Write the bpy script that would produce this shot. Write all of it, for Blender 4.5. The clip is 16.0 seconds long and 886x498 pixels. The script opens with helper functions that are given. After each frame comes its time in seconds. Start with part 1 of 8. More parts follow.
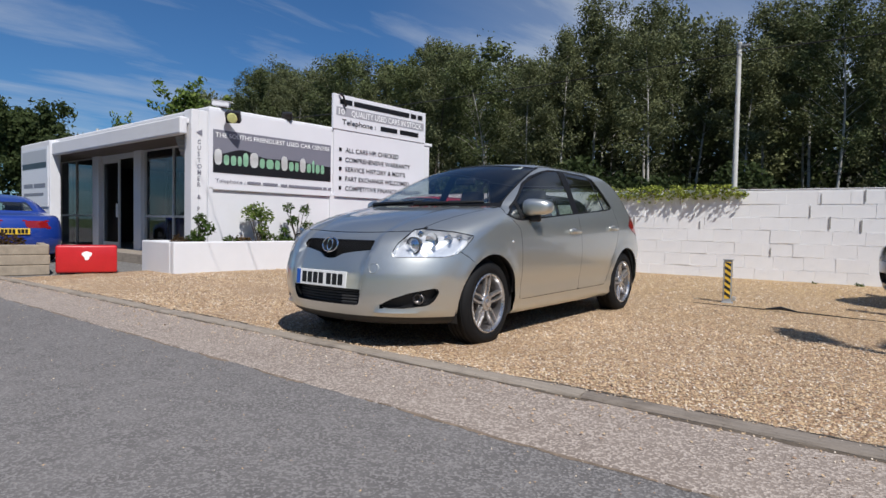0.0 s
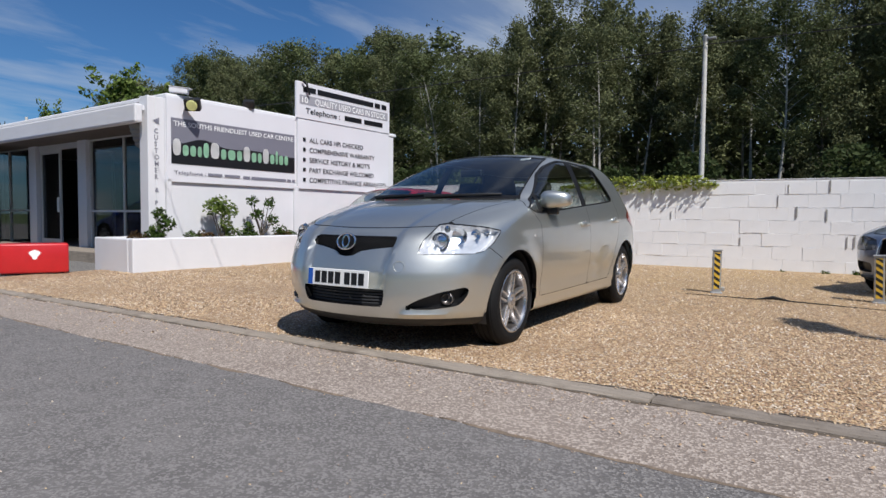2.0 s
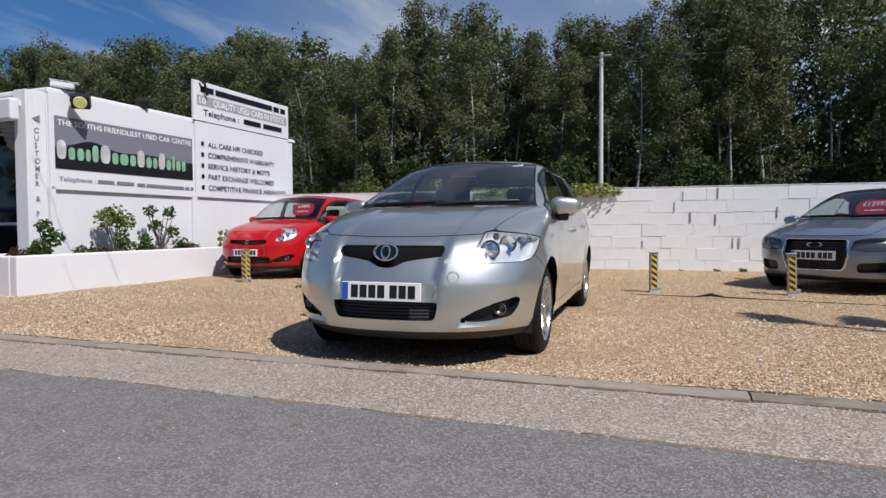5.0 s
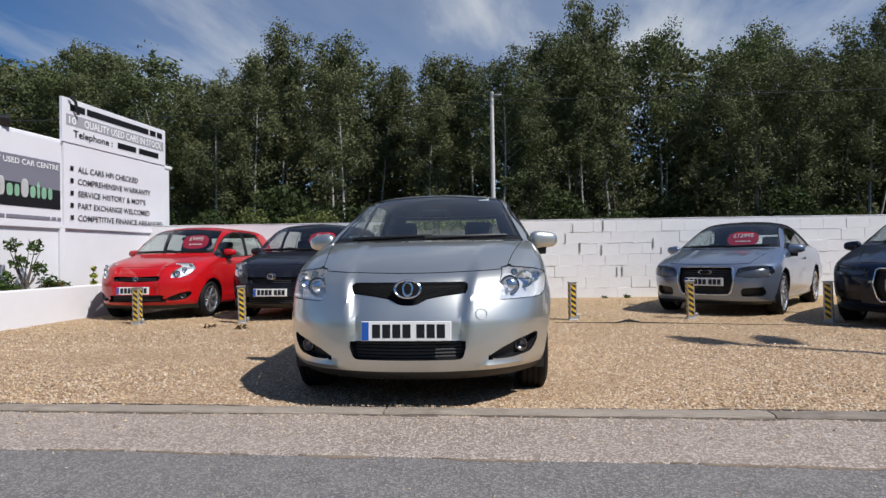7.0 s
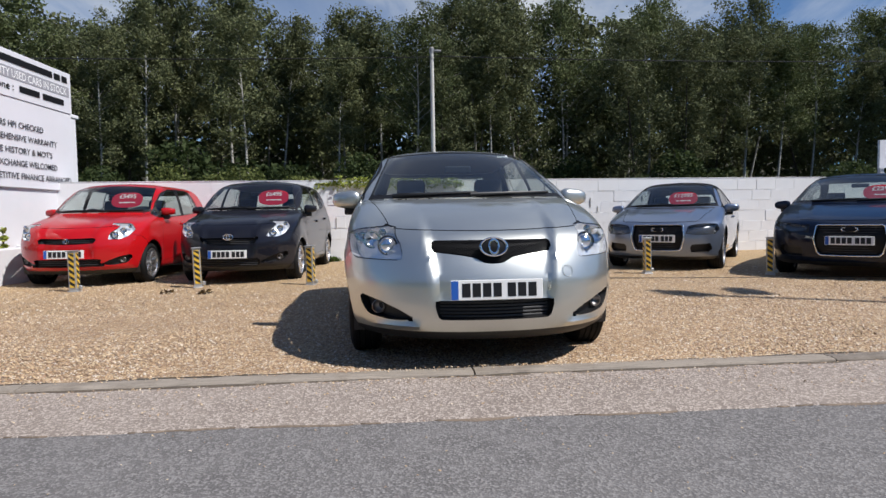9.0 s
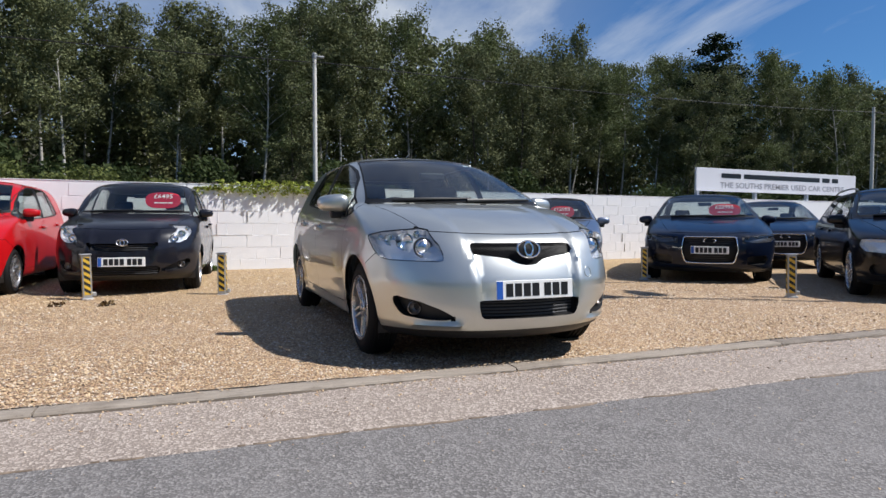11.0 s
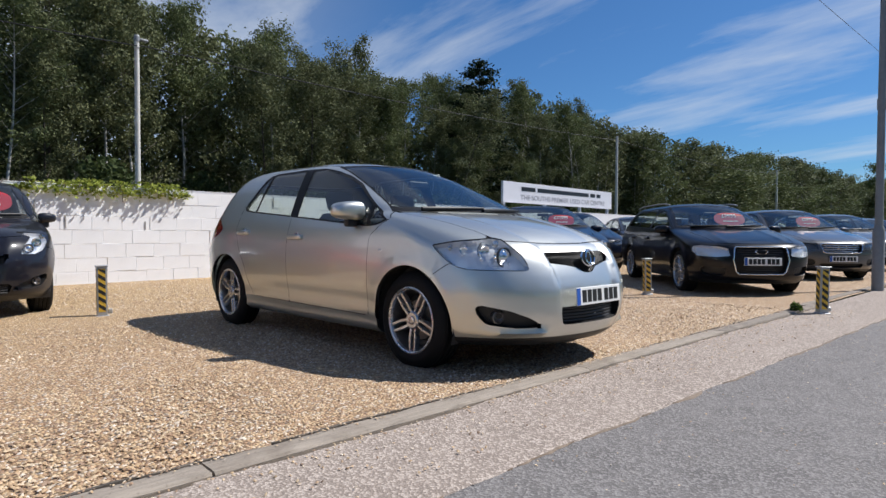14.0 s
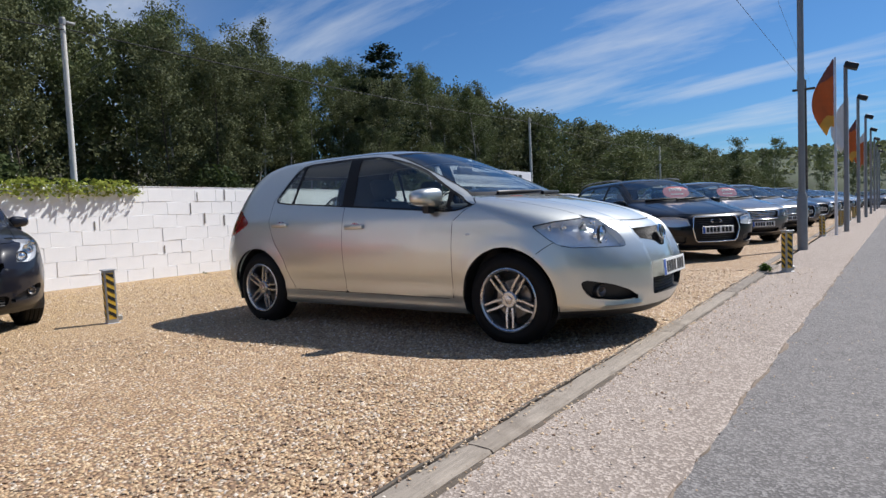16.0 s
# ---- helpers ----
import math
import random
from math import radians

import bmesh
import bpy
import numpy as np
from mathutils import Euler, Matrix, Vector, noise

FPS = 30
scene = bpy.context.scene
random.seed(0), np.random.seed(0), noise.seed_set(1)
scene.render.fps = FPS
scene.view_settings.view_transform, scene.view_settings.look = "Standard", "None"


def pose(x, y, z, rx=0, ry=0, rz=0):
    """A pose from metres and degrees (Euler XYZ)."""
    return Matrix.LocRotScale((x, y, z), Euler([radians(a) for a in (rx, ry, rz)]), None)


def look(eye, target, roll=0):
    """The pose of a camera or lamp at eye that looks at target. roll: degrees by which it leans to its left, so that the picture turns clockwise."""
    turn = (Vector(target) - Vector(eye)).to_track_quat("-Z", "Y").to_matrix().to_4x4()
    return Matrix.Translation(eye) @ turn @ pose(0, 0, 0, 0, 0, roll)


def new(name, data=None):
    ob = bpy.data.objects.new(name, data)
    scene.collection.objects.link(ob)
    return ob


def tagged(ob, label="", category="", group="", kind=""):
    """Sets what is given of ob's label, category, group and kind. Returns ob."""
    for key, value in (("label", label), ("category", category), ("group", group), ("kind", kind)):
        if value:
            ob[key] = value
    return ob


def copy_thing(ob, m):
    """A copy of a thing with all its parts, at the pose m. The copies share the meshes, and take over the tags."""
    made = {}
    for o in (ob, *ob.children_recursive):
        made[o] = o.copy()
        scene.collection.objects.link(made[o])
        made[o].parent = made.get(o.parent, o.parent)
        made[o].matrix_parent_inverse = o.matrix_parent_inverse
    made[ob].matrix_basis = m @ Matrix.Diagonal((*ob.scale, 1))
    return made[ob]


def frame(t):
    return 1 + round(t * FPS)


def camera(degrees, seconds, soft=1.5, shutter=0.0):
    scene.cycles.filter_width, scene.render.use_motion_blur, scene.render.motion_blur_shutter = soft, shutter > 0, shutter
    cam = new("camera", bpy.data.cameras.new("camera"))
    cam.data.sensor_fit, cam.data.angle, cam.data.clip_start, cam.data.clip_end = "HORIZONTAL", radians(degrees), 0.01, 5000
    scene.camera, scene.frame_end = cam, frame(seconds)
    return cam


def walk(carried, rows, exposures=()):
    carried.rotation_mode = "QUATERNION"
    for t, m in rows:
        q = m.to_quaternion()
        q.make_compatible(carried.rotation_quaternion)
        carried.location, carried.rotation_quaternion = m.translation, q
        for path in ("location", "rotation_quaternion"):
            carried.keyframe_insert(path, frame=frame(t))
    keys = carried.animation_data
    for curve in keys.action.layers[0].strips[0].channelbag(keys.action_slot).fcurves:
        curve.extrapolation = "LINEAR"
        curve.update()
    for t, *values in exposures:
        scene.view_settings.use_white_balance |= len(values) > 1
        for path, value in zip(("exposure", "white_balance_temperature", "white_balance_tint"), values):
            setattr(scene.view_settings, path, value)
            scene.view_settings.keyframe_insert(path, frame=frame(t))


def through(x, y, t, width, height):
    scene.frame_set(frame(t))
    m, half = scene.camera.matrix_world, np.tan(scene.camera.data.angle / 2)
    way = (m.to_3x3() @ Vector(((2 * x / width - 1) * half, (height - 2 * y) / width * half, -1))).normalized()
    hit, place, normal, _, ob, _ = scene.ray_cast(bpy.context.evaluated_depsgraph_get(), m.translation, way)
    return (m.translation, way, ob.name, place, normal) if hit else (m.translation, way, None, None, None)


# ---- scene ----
# camera and its walk
cam = camera(71.8, 16.0)
PATH = [
    (0, (0.323, 0.29, 0.885), (-0.807, 1.939, 0.807), 1.1),
    (0.5, (0.206, 0.275, 0.894), (-0.845, 1.974, 0.786), 1.6),
    (1, (0.05, 0.259, 0.898), (-1.032, 1.937, 0.781), 1.7),
    (1.5, (-0.102, 0.263, 0.885), (-1.152, 1.962, 0.77), 1.0),
    (2, (-0.299, 0.231, 0.896), (-1.272, 1.976, 0.793), 0.6),
    (2.5, (-0.447, 0.181, 0.899), (-1.398, 1.937, 0.774), 1.2),
    (3, (-0.633, 0.079, 0.922), (-1.419, 1.917, 0.86), 1.5),
    (3.5, (-0.822, 0.011, 0.912), (-1.542, 1.875, 0.846), 0.8),
    (3.7, (-0.897, -0.019, 0.912), (-1.622, 1.844, 0.843), 1.3),
    (5.8, (-1.897, -0.097, 0.875), (-2.303, 1.86, 0.802), 0.0),
    (6, (-2.001, -0.115, 0.887), (-2.383, 1.847, 0.818), 0.5),
    (6.5, (-2.259, -0.122, 0.899), (-2.475, 1.865, 0.854), -1.4),
    (7, (-2.527, -0.14, 0.93), (-2.583, 1.859, 0.95), -0.8),
    (7.5, (-2.817, -0.124, 0.902), (-2.89, 1.875, 0.897), -1.2),
    (8, (-3.066, -0.075, 0.872), (-3.027, 1.922, 0.763), -1.2),
    (8.2, (-3.162, -0.048, 0.88), (-3.056, 1.946, 0.768), -2.0),
    (10.3, (-4.466, 0.177, 0.956), (-3.801, 2.061, 0.877), 0.9),
    (10.5, (-4.552, 0.193, 0.909), (-3.807, 2.047, 0.834), -0.5),
    (11, (-4.902, 0.312, 0.879), (-4.051, 2.12, 0.8), 0.1),
    (11.5, (-5.141, 0.469, 0.861), (-4.112, 2.183, 0.79), 0.9),
    (12, (-5.423, 0.662, 0.883), (-4.286, 2.306, 0.817), -0.3),
    (12.5, (-5.704, 0.849, 0.88), (-4.428, 2.388, 0.837), -1.1),
    (13, (-5.947, 1.067, 0.867), (-4.674, 2.609, 0.821), -0.2),
    (13.5, (-6.176, 1.279, 0.883), (-4.785, 2.711, 0.771), -0.2),
    (14, (-6.466, 1.484, 0.891), (-4.981, 2.822, 0.837), 0.3),
    (14.5, (-6.717, 1.696, 0.884), (-5.211, 3.009, 0.792), -0.7),
    (15, (-6.943, 1.971, 0.893), (-5.359, 3.188, 0.776), -1.5),
    (15.5, (-7.153, 2.21, 0.911), (-5.497, 3.328, 0.833), -0.9),
    (16, (-7.376, 2.466, 0.913), (-5.685, 3.529, 0.802), -2.5),
]
walk(cam, [(t, look(eye, target, roll)) for t, eye, target, roll in PATH], exposures=((0, -0.17), (8, -0.10), (11, 0.12), (16, 0.12)))

# ---- light ----
SUN_WAY = Vector((0.68, -0.42, 1.0)).normalized()
sun_data = bpy.data.lights.new("sun", "SUN")
sun_data.energy, sun_data.angle, sun_data.color = 5.5, radians(0.53), (1.0, 0.965, 0.935)
sun_lamp = new("sun", sun_data)
sun_lamp.matrix_world = look(SUN_WAY * 60, (0, 0, 0))


def sky_world():
    """Clear blue sky with thin bands of high cloud."""
    world = bpy.data.worlds.new("sky")
    scene.world = world
    world.use_nodes = True
    nt = world.node_tree
    nt.nodes.clear()
    out = nt.nodes.new("ShaderNodeOutputWorld")
    bg = nt.nodes.new("ShaderNodeBackground")
    sky = nt.nodes.new("ShaderNodeTexSky")
    sky.sky_type, sky.sun_disc = "NISHITA", False
    sky.sun_elevation = math.asin(SUN_WAY.z)
    sky.sun_rotation = math.atan2(SUN_WAY.x, SUN_WAY.y)
    sky.air_density, sky.dust_density, sky.ozone_density = 1.0, 0.4, 3.0
    coord = nt.nodes.new("ShaderNodeTexCoord")
    # streaks of cirrus: the direction is laid on a plane high above
    sep = nt.nodes.new("ShaderNodeSeparateXYZ")
    nt.links.new(coord.outputs["Generated"], sep.inputs[0])
    zc = nt.nodes.new("ShaderNodeMath"); zc.operation = "MAXIMUM"; zc.inputs[1].default_value = 0.03
    nt.links.new(sep.outputs["Z"], zc.inputs[0])
    zo = nt.nodes.new("ShaderNodeMath"); zo.operation = "ADD"; zo.inputs[1].default_value = 0.10
    nt.links.new(zc.outputs[0], zo.inputs[0])
    dv = nt.nodes.new("ShaderNodeVectorMath"); dv.operation = "DIVIDE"
    comb = nt.nodes.new("ShaderNodeCombineXYZ")
    for k in range(3):
        nt.links.new(zo.outputs[0], comb.inputs[k])
    nt.links.new(coord.outputs["Generated"], dv.inputs[0])
    nt.links.new(comb.outputs[0], dv.inputs[1])
    mp = nt.nodes.new("ShaderNodeMapping")
    mp.inputs["Scale"].default_value = (0.46, 1.35, 0.0)
    turn = nt.nodes.new("ShaderNodeMapping")
    turn.inputs["Rotation"].default_value = (0, 0, radians(-76))
    nt.links.new(dv.outputs[0], turn.inputs["Vector"])
    nt.links.new(turn.outputs[0], mp.inputs["Vector"])
    n1 = nt.nodes.new("ShaderNodeTexNoise")
    n1.inputs["Scale"].default_value, n1.inputs["Detail"].default_value = 1.3, 9
    n1.inputs["Roughness"].default_value, n1.inputs["Distortion"].default_value = 0.58, 0.35
    nt.links.new(mp.outputs[0], n1.inputs["Vector"])
    ramp = nt.nodes.new("ShaderNodeValToRGB")
    ramp.color_ramp.elements[0].position, ramp.color_ramp.elements[1].position = 0.47, 0.82
    ramp.color_ramp.elements[0].color, ramp.color_ramp.elements[1].color = (0, 0, 0, 1), (0.80, 0.80, 0.80, 1)
    nt.links.new(n1.outputs["Fac"], ramp.inputs[0])
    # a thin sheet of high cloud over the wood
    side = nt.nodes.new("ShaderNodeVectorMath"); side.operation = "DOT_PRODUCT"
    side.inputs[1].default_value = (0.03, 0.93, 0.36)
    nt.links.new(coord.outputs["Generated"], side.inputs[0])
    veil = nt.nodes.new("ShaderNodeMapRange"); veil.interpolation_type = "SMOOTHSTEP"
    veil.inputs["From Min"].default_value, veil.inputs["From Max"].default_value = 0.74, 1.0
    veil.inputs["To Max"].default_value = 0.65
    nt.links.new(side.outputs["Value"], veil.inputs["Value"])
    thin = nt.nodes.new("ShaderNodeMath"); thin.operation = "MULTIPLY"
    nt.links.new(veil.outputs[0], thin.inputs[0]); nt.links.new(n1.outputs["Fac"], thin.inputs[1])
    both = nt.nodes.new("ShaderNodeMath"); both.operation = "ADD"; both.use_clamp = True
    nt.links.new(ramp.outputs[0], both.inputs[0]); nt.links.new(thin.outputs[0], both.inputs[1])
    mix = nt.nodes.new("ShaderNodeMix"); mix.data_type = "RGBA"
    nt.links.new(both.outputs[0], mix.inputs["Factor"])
    deep = nt.nodes.new("ShaderNodeMix"); deep.data_type, deep.blend_type = "RGBA", "MULTIPLY"
    deep.inputs["Factor"].default_value = 1.0
    deep.inputs["B"].default_value = (0.50, 0.87, 1.25, 1)
    nt.links.new(sky.outputs[0], deep.inputs["A"])
    nt.links.new(deep.outputs["Result"], mix.inputs["A"])
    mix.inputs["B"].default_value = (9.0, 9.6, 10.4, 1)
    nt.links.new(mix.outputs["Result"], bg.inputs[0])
    bg.inputs[1].default_value = 0.071
    nt.links.new(bg.outputs[0], out.inputs[0])


sky_world()

# ---- materials ----
def nodes_of(name):
    m = bpy.data.materials.new(name)
    m.use_nodes = True
    nt = m.node_tree
    b = nt.nodes["Principled BSDF"]
    return m, nt, b


def texco(nt, scale=1.0, kind="Object"):
    c = nt.nodes.new("ShaderNodeTexCoord")
    mp = nt.nodes.new("ShaderNodeMapping")
    mp.inputs["Scale"].default_value = (scale, scale, scale) if not isinstance(scale, tuple) else scale
    nt.links.new(c.outputs[kind], mp.inputs["Vector"])
    return mp.outputs[0]


def noise_tex(nt, vec, scale, detail=4, rough=0.55):
    n = nt.nodes.new("ShaderNodeTexNoise")
    n.inputs["Scale"].default_value, n.inputs["Detail"].default_value, n.inputs["Roughness"].default_value = scale, detail, rough
    nt.links.new(vec, n.inputs["Vector"])
    return n.outputs["Fac"]


def ramp_of(nt, fac, stops):
    r = nt.nodes.new("ShaderNodeValToRGB")
    e = r.color_ramp.elements
    while len(e) < len(stops):
        e.new(0.5)
    for k, (p, c) in enumerate(stops):
        e[k].position, e[k].color = p, (*c, 1) if len(c) == 3 else c
    nt.links.new(fac, r.inputs[0])
    return r.outputs[0]


def mix_rgb(nt, fac, a, b, how="MIX"):
    m = nt.nodes.new("ShaderNodeMix")
    m.data_type, m.blend_type = "RGBA", how
    for sock, v in (("Factor", fac), ("A", a), ("B", b)):
        if hasattr(v, "is_linked"):
            nt.links.new(v, m.inputs[sock])
        elif sock == "Factor":
            m.inputs[sock].default_value = v
        else:
            m.inputs[sock].default_value = (*v, 1)
    return m.outputs["Result"]


def bump_of(nt, b, height, strength=0.3, dist=0.01):
    k = nt.nodes.new("ShaderNodeBump")
    k.inputs["Strength"].default_value, k.inputs["Distance"].default_value = strength, dist
    nt.links.new(height, k.inputs["Height"])
    nt.links.new(k.outputs[0], b.inputs["Normal"])
    return k


def shade(c, f):
    return tuple(min(1.0, v * f) for v in c)


def plain(name, c, rough=0.5, metal=0.0, vary=0.12, scale=6.0, bump=0.0, fine=60.0, coat=0.0, spec=0.5):
    """A surface of one colour with grain at two scales."""
    m, nt, b = nodes_of(name)
    v = texco(nt)
    a = noise_tex(nt, v, scale, 5)
    f = noise_tex(nt, v, fine, 3)
    c1 = ramp_of(nt, a, [(0.3, shade(c, 1 - vary)), (0.7, shade(c, 1 + vary))])
    c2 = mix_rgb(nt, 0.35, c1, ramp_of(nt, f, [(0.3, shade(c, 1 - vary)), (0.7, shade(c, 1 + vary))]))
    nt.links.new(c2, b.inputs["Base Color"])
    r = nt.nodes.new("ShaderNodeMapRange")
    r.inputs["To Min"].default_value, r.inputs["To Max"].default_value = max(0.02, rough * 0.8), min(1, rough * 1.15)
    nt.links.new(a, r.inputs["Value"])
    nt.links.new(r.outputs[0], b.inputs["Roughness"])
    b.inputs["Metallic"].default_value = metal
    b.inputs["Coat Weight"].default_value = coat
    b.inputs["Specular IOR Level"].default_value = spec
    if bump:
        bump_of(nt, b, f, bump, 0.004)
    return m


def car_paint(name, c, metal=0.0, rough=0.35, flake=0.06, coat=1.0, dust=0.04, spec=0.5, ior=1.5):
    m, nt, b = nodes_of(name)
    v = texco(nt)
    f = noise_tex(nt, v, 900.0, 1)
    d = noise_tex(nt, v, 3.0, 4)
    c1 = ramp_of(nt, f, [(0.3, shade(c, 1 - flake)), (0.7, shade(c, 1 + flake))])
    nt.links.new(mix_rgb(nt, ramp_of(nt, d, [(0.35, (0, 0, 0)), (0.8, (dust, dust, dust))]), c1, (0.33, 0.30, 0.25)), b.inputs["Base Color"])
    b.inputs["Metallic"].default_value, b.inputs["Roughness"].default_value = metal, rough
    b.inputs["Coat Weight"].default_value, b.inputs["Coat Roughness"].default_value, b.inputs["Coat IOR"].default_value = coat, 0.03, ior
    b.inputs["Specular IOR Level"].default_value = spec
    return m


def glass_mat(name, tint, gloss_rough=0.01, base=0.07):
    """Thin pane: tinted and see-through, with a gloss that grows towards grazing."""
    m = bpy.data.materials.new(name)
    m.use_nodes = True
    nt = m.node_tree
    nt.nodes.clear()
    out = nt.nodes.new("ShaderNodeOutputMaterial")
    tr = nt.nodes.new("ShaderNodeBsdfTransparent"); tr.inputs[0].default_value = (*tint, 1)
    gl = nt.nodes.new("ShaderNodeBsdfGlossy"); gl.inputs["Roughness"].default_value = gloss_rough
    lw = nt.nodes.new("ShaderNodeLayerWeight"); lw.inputs[0].default_value = 0.5
    pw = nt.nodes.new("ShaderNodeMath"); pw.operation = "POWER"; pw.inputs[1].default_value = 4.0
    fr = nt.nodes.new("ShaderNodeMath"); fr.operation = "MULTIPLY_ADD"
    fr.inputs[1].default_value, fr.inputs[2].default_value = 0.85, base
    nt.links.new(lw.outputs["Facing"], pw.inputs[0]); nt.links.new(pw.outputs[0], fr.inputs[0])
    mx = nt.nodes.new("ShaderNodeMixShader")
    nt.links.new(fr.outputs[0], mx.inputs[0]); nt.links.new(tr.outputs[0], mx.inputs[1]); nt.links.new(gl.outputs[0], mx.inputs[2])
    nt.links.new(mx.outputs[0], out.inputs[0])
    return m


def asphalt_mat(name, dark, light, stone, patch=0.35, scale=95.0):
    """Worn bituminous surface with pale stones showing."""
    m, nt, b = nodes_of(name)
    v = texco(nt)
    big = noise_tex(nt, v, 0.45, 6, 0.6)
    mid = noise_tex(nt, v, 6.0, 5, 0.6)
    vo = nt.nodes.new("ShaderNodeTexVoronoi"); vo.inputs["Scale"].default_value = scale
    nt.links.new(v, vo.inputs["Vector"])
    base = ramp_of(nt, big, [(0.3, dark), (0.72, light)])
    base = mix_rgb(nt, patch, base, ramp_of(nt, mid, [(0.35, dark), (0.7, light)]))
    sep = nt.nodes.new("ShaderNodeSeparateColor")
    nt.links.new(vo.outputs["Color"], sep.inputs[0])
    chips = ramp_of(nt, sep.outputs[0], [(0.55, (0, 0, 0)), (0.75, (1, 1, 1))])
    c = mix_rgb(nt, chips, base, stone)
    c = mix_rgb(nt, ramp_of(nt, noise_tex(nt, v, 260.0, 2), [(0.35, (0, 0, 0)), (0.65, (0.45, 0.45, 0.45))]), c, dark)
    nt.links.new(c, b.inputs["Base Color"])
    b.inputs["Roughness"].default_value = 0.88
    b.inputs["Specular IOR Level"].default_value = 0.3
    bump_of(nt, b, vo.outputs["Distance"], 0.45, 0.008)
    return m


M = {}
M["road"] = asphalt_mat("road_asphalt", (0.106, 0.099, 0.096), (0.212, 0.199, 0.192), (0.270, 0.256, 0.246), patch=0.55, scale=105.0)
M["strip"] = asphalt_mat("worn_strip", (0.198, 0.162, 0.138), (0.343, 0.287, 0.242), (0.495, 0.424, 0.368), scale=100.0)
M["drive"] = asphalt_mat("drive_asphalt", (0.12, 0.115, 0.11), (0.19, 0.18, 0.17), (0.27, 0.26, 0.24))


def gravel_mat():
    m, nt, b = nodes_of("gravel")
    v = texco(nt)
    vo = nt.nodes.new("ShaderNodeTexVoronoi"); vo.inputs["Scale"].default_value = 62.0
    nt.links.new(v, vo.inputs["Vector"])
    sep = nt.nodes.new("ShaderNodeSeparateColor")
    nt.links.new(vo.outputs["Color"], sep.inputs[0])
    stone = ramp_of(nt, sep.outputs[0], [(0.0, (0.17, 0.105, 0.072)), (0.2, (0.36, 0.222, 0.133)), (0.55, (0.52, 0.352, 0.192)), (0.8, (0.62, 0.472, 0.300)), (1.0, (0.72, 0.65, 0.57))])
    big = noise_tex(nt, v, 0.6, 5, 0.6)
    stone = mix_rgb(nt, ramp_of(nt, big, [(0.35, (0, 0, 0)), (0.7, (0.35, 0.35, 0.35))]), stone, (0.45, 0.285, 0.150))
    # the shingle is cleaner and more golden away from the trodden front
    xyz = nt.nodes.new("ShaderNodeSeparateXYZ")
    nt.links.new(v, xyz.inputs[0])
    span = nt.nodes.new("ShaderNodeMapRange")
    span.inputs["From Min"].default_value, span.inputs["From Max"].default_value = 5.0, 9.5
    nt.links.new(xyz.outputs["Y"], span.inputs["Value"])
    wob = nt.nodes.new("ShaderNodeMath"); wob.operation = "MULTIPLY"
    nt.links.new(span.outputs[0], wob.inputs[0]); nt.links.new(big, wob.inputs[1])
    stone = mix_rgb(nt, ramp_of(nt, wob.outputs[0], [(0.05, (0, 0, 0)), (0.6, (0.55, 0.55, 0.55))]), stone, (0.60, 0.42, 0.185))
    crack = ramp_of(nt, vo.outputs["Distance"], [(0.35, (0, 0, 0)), (0.75, (0.75, 0.75, 0.75))])
    nt.links.new(mix_rgb(nt, crack, stone, (0.16, 0.10, 0.055)), b.inputs["Base Color"])
    b.inputs["Roughness"].default_value = 0.8
    k = bump_of(nt, b, vo.outputs["Distance"], 1.0, 0.012)
    k.invert = True
    return m


M["gravel"] = gravel_mat()


def pebble_mat():
    m, nt, b = nodes_of("pebble")
    g = nt.nodes.new("ShaderNodeNewGeometry")
    c = ramp_of(nt, g.outputs["Random Per Island"], [(0.0, (0.13, 0.082, 0.06)), (0.15, (0.30, 0.182, 0.118)), (0.5, (0.52, 0.350, 0.194)), (0.8, (0.61, 0.465, 0.295)), (1.0, (0.73, 0.66, 0.58))])
    v = texco(nt)
    nt.links.new(mix_rgb(nt, 0.25, c, ramp_of(nt, noise_tex(nt, v, 220.0, 3), [(0.3, (0.25, 0.16, 0.09)), (0.7, (0.66, 0.54, 0.38))])), b.inputs["Base Color"])
    b.inputs["Roughness"].default_value = 0.7
    return m


M["pebble"] = pebble_mat()


def wall_paint_mat(name, c=(0.80, 0.80, 0.79), stain=0.12):
    m, nt, b = nodes_of(name)
    v = texco(nt)
    a = noise_tex(nt, v, 1.2, 6, 0.65)
    f = noise_tex(nt, v, 45.0, 5, 0.7)
    s = noise_tex(nt, texco(nt, (3.0, 3.0, 0.5)), 2.5, 6, 0.7)
    c1 = ramp_of(nt, a, [(0.3, shade(c, 0.93)), (0.7, c)])
    c1 = mix_rgb(nt, ramp_of(nt, s, [(0.62, (0, 0, 0)), (0.85, (stain, stain, stain))]), c1, (0.42, 0.38, 0.31))
    nt.links.new(c1, b.inputs["Base Color"])
    b.inputs["Roughness"].default_value = 0.85
    bump_of(nt, b, f, 0.35, 0.004)
    return m


M["wall_white"] = wall_paint_mat("white_masonry_paint", (0.86, 0.86, 0.86))
M["render_white"] = wall_paint_mat("white_render", (0.70, 0.70, 0.72), 0.10)
M["panel_white"] = plain("white_sign_panel", (0.70, 0.70, 0.735), 0.35, vary=0.03, scale=1.5)
M["mortar"] = plain("dark_mortar", (0.30, 0.29, 0.27), 0.95, bump=0.4)


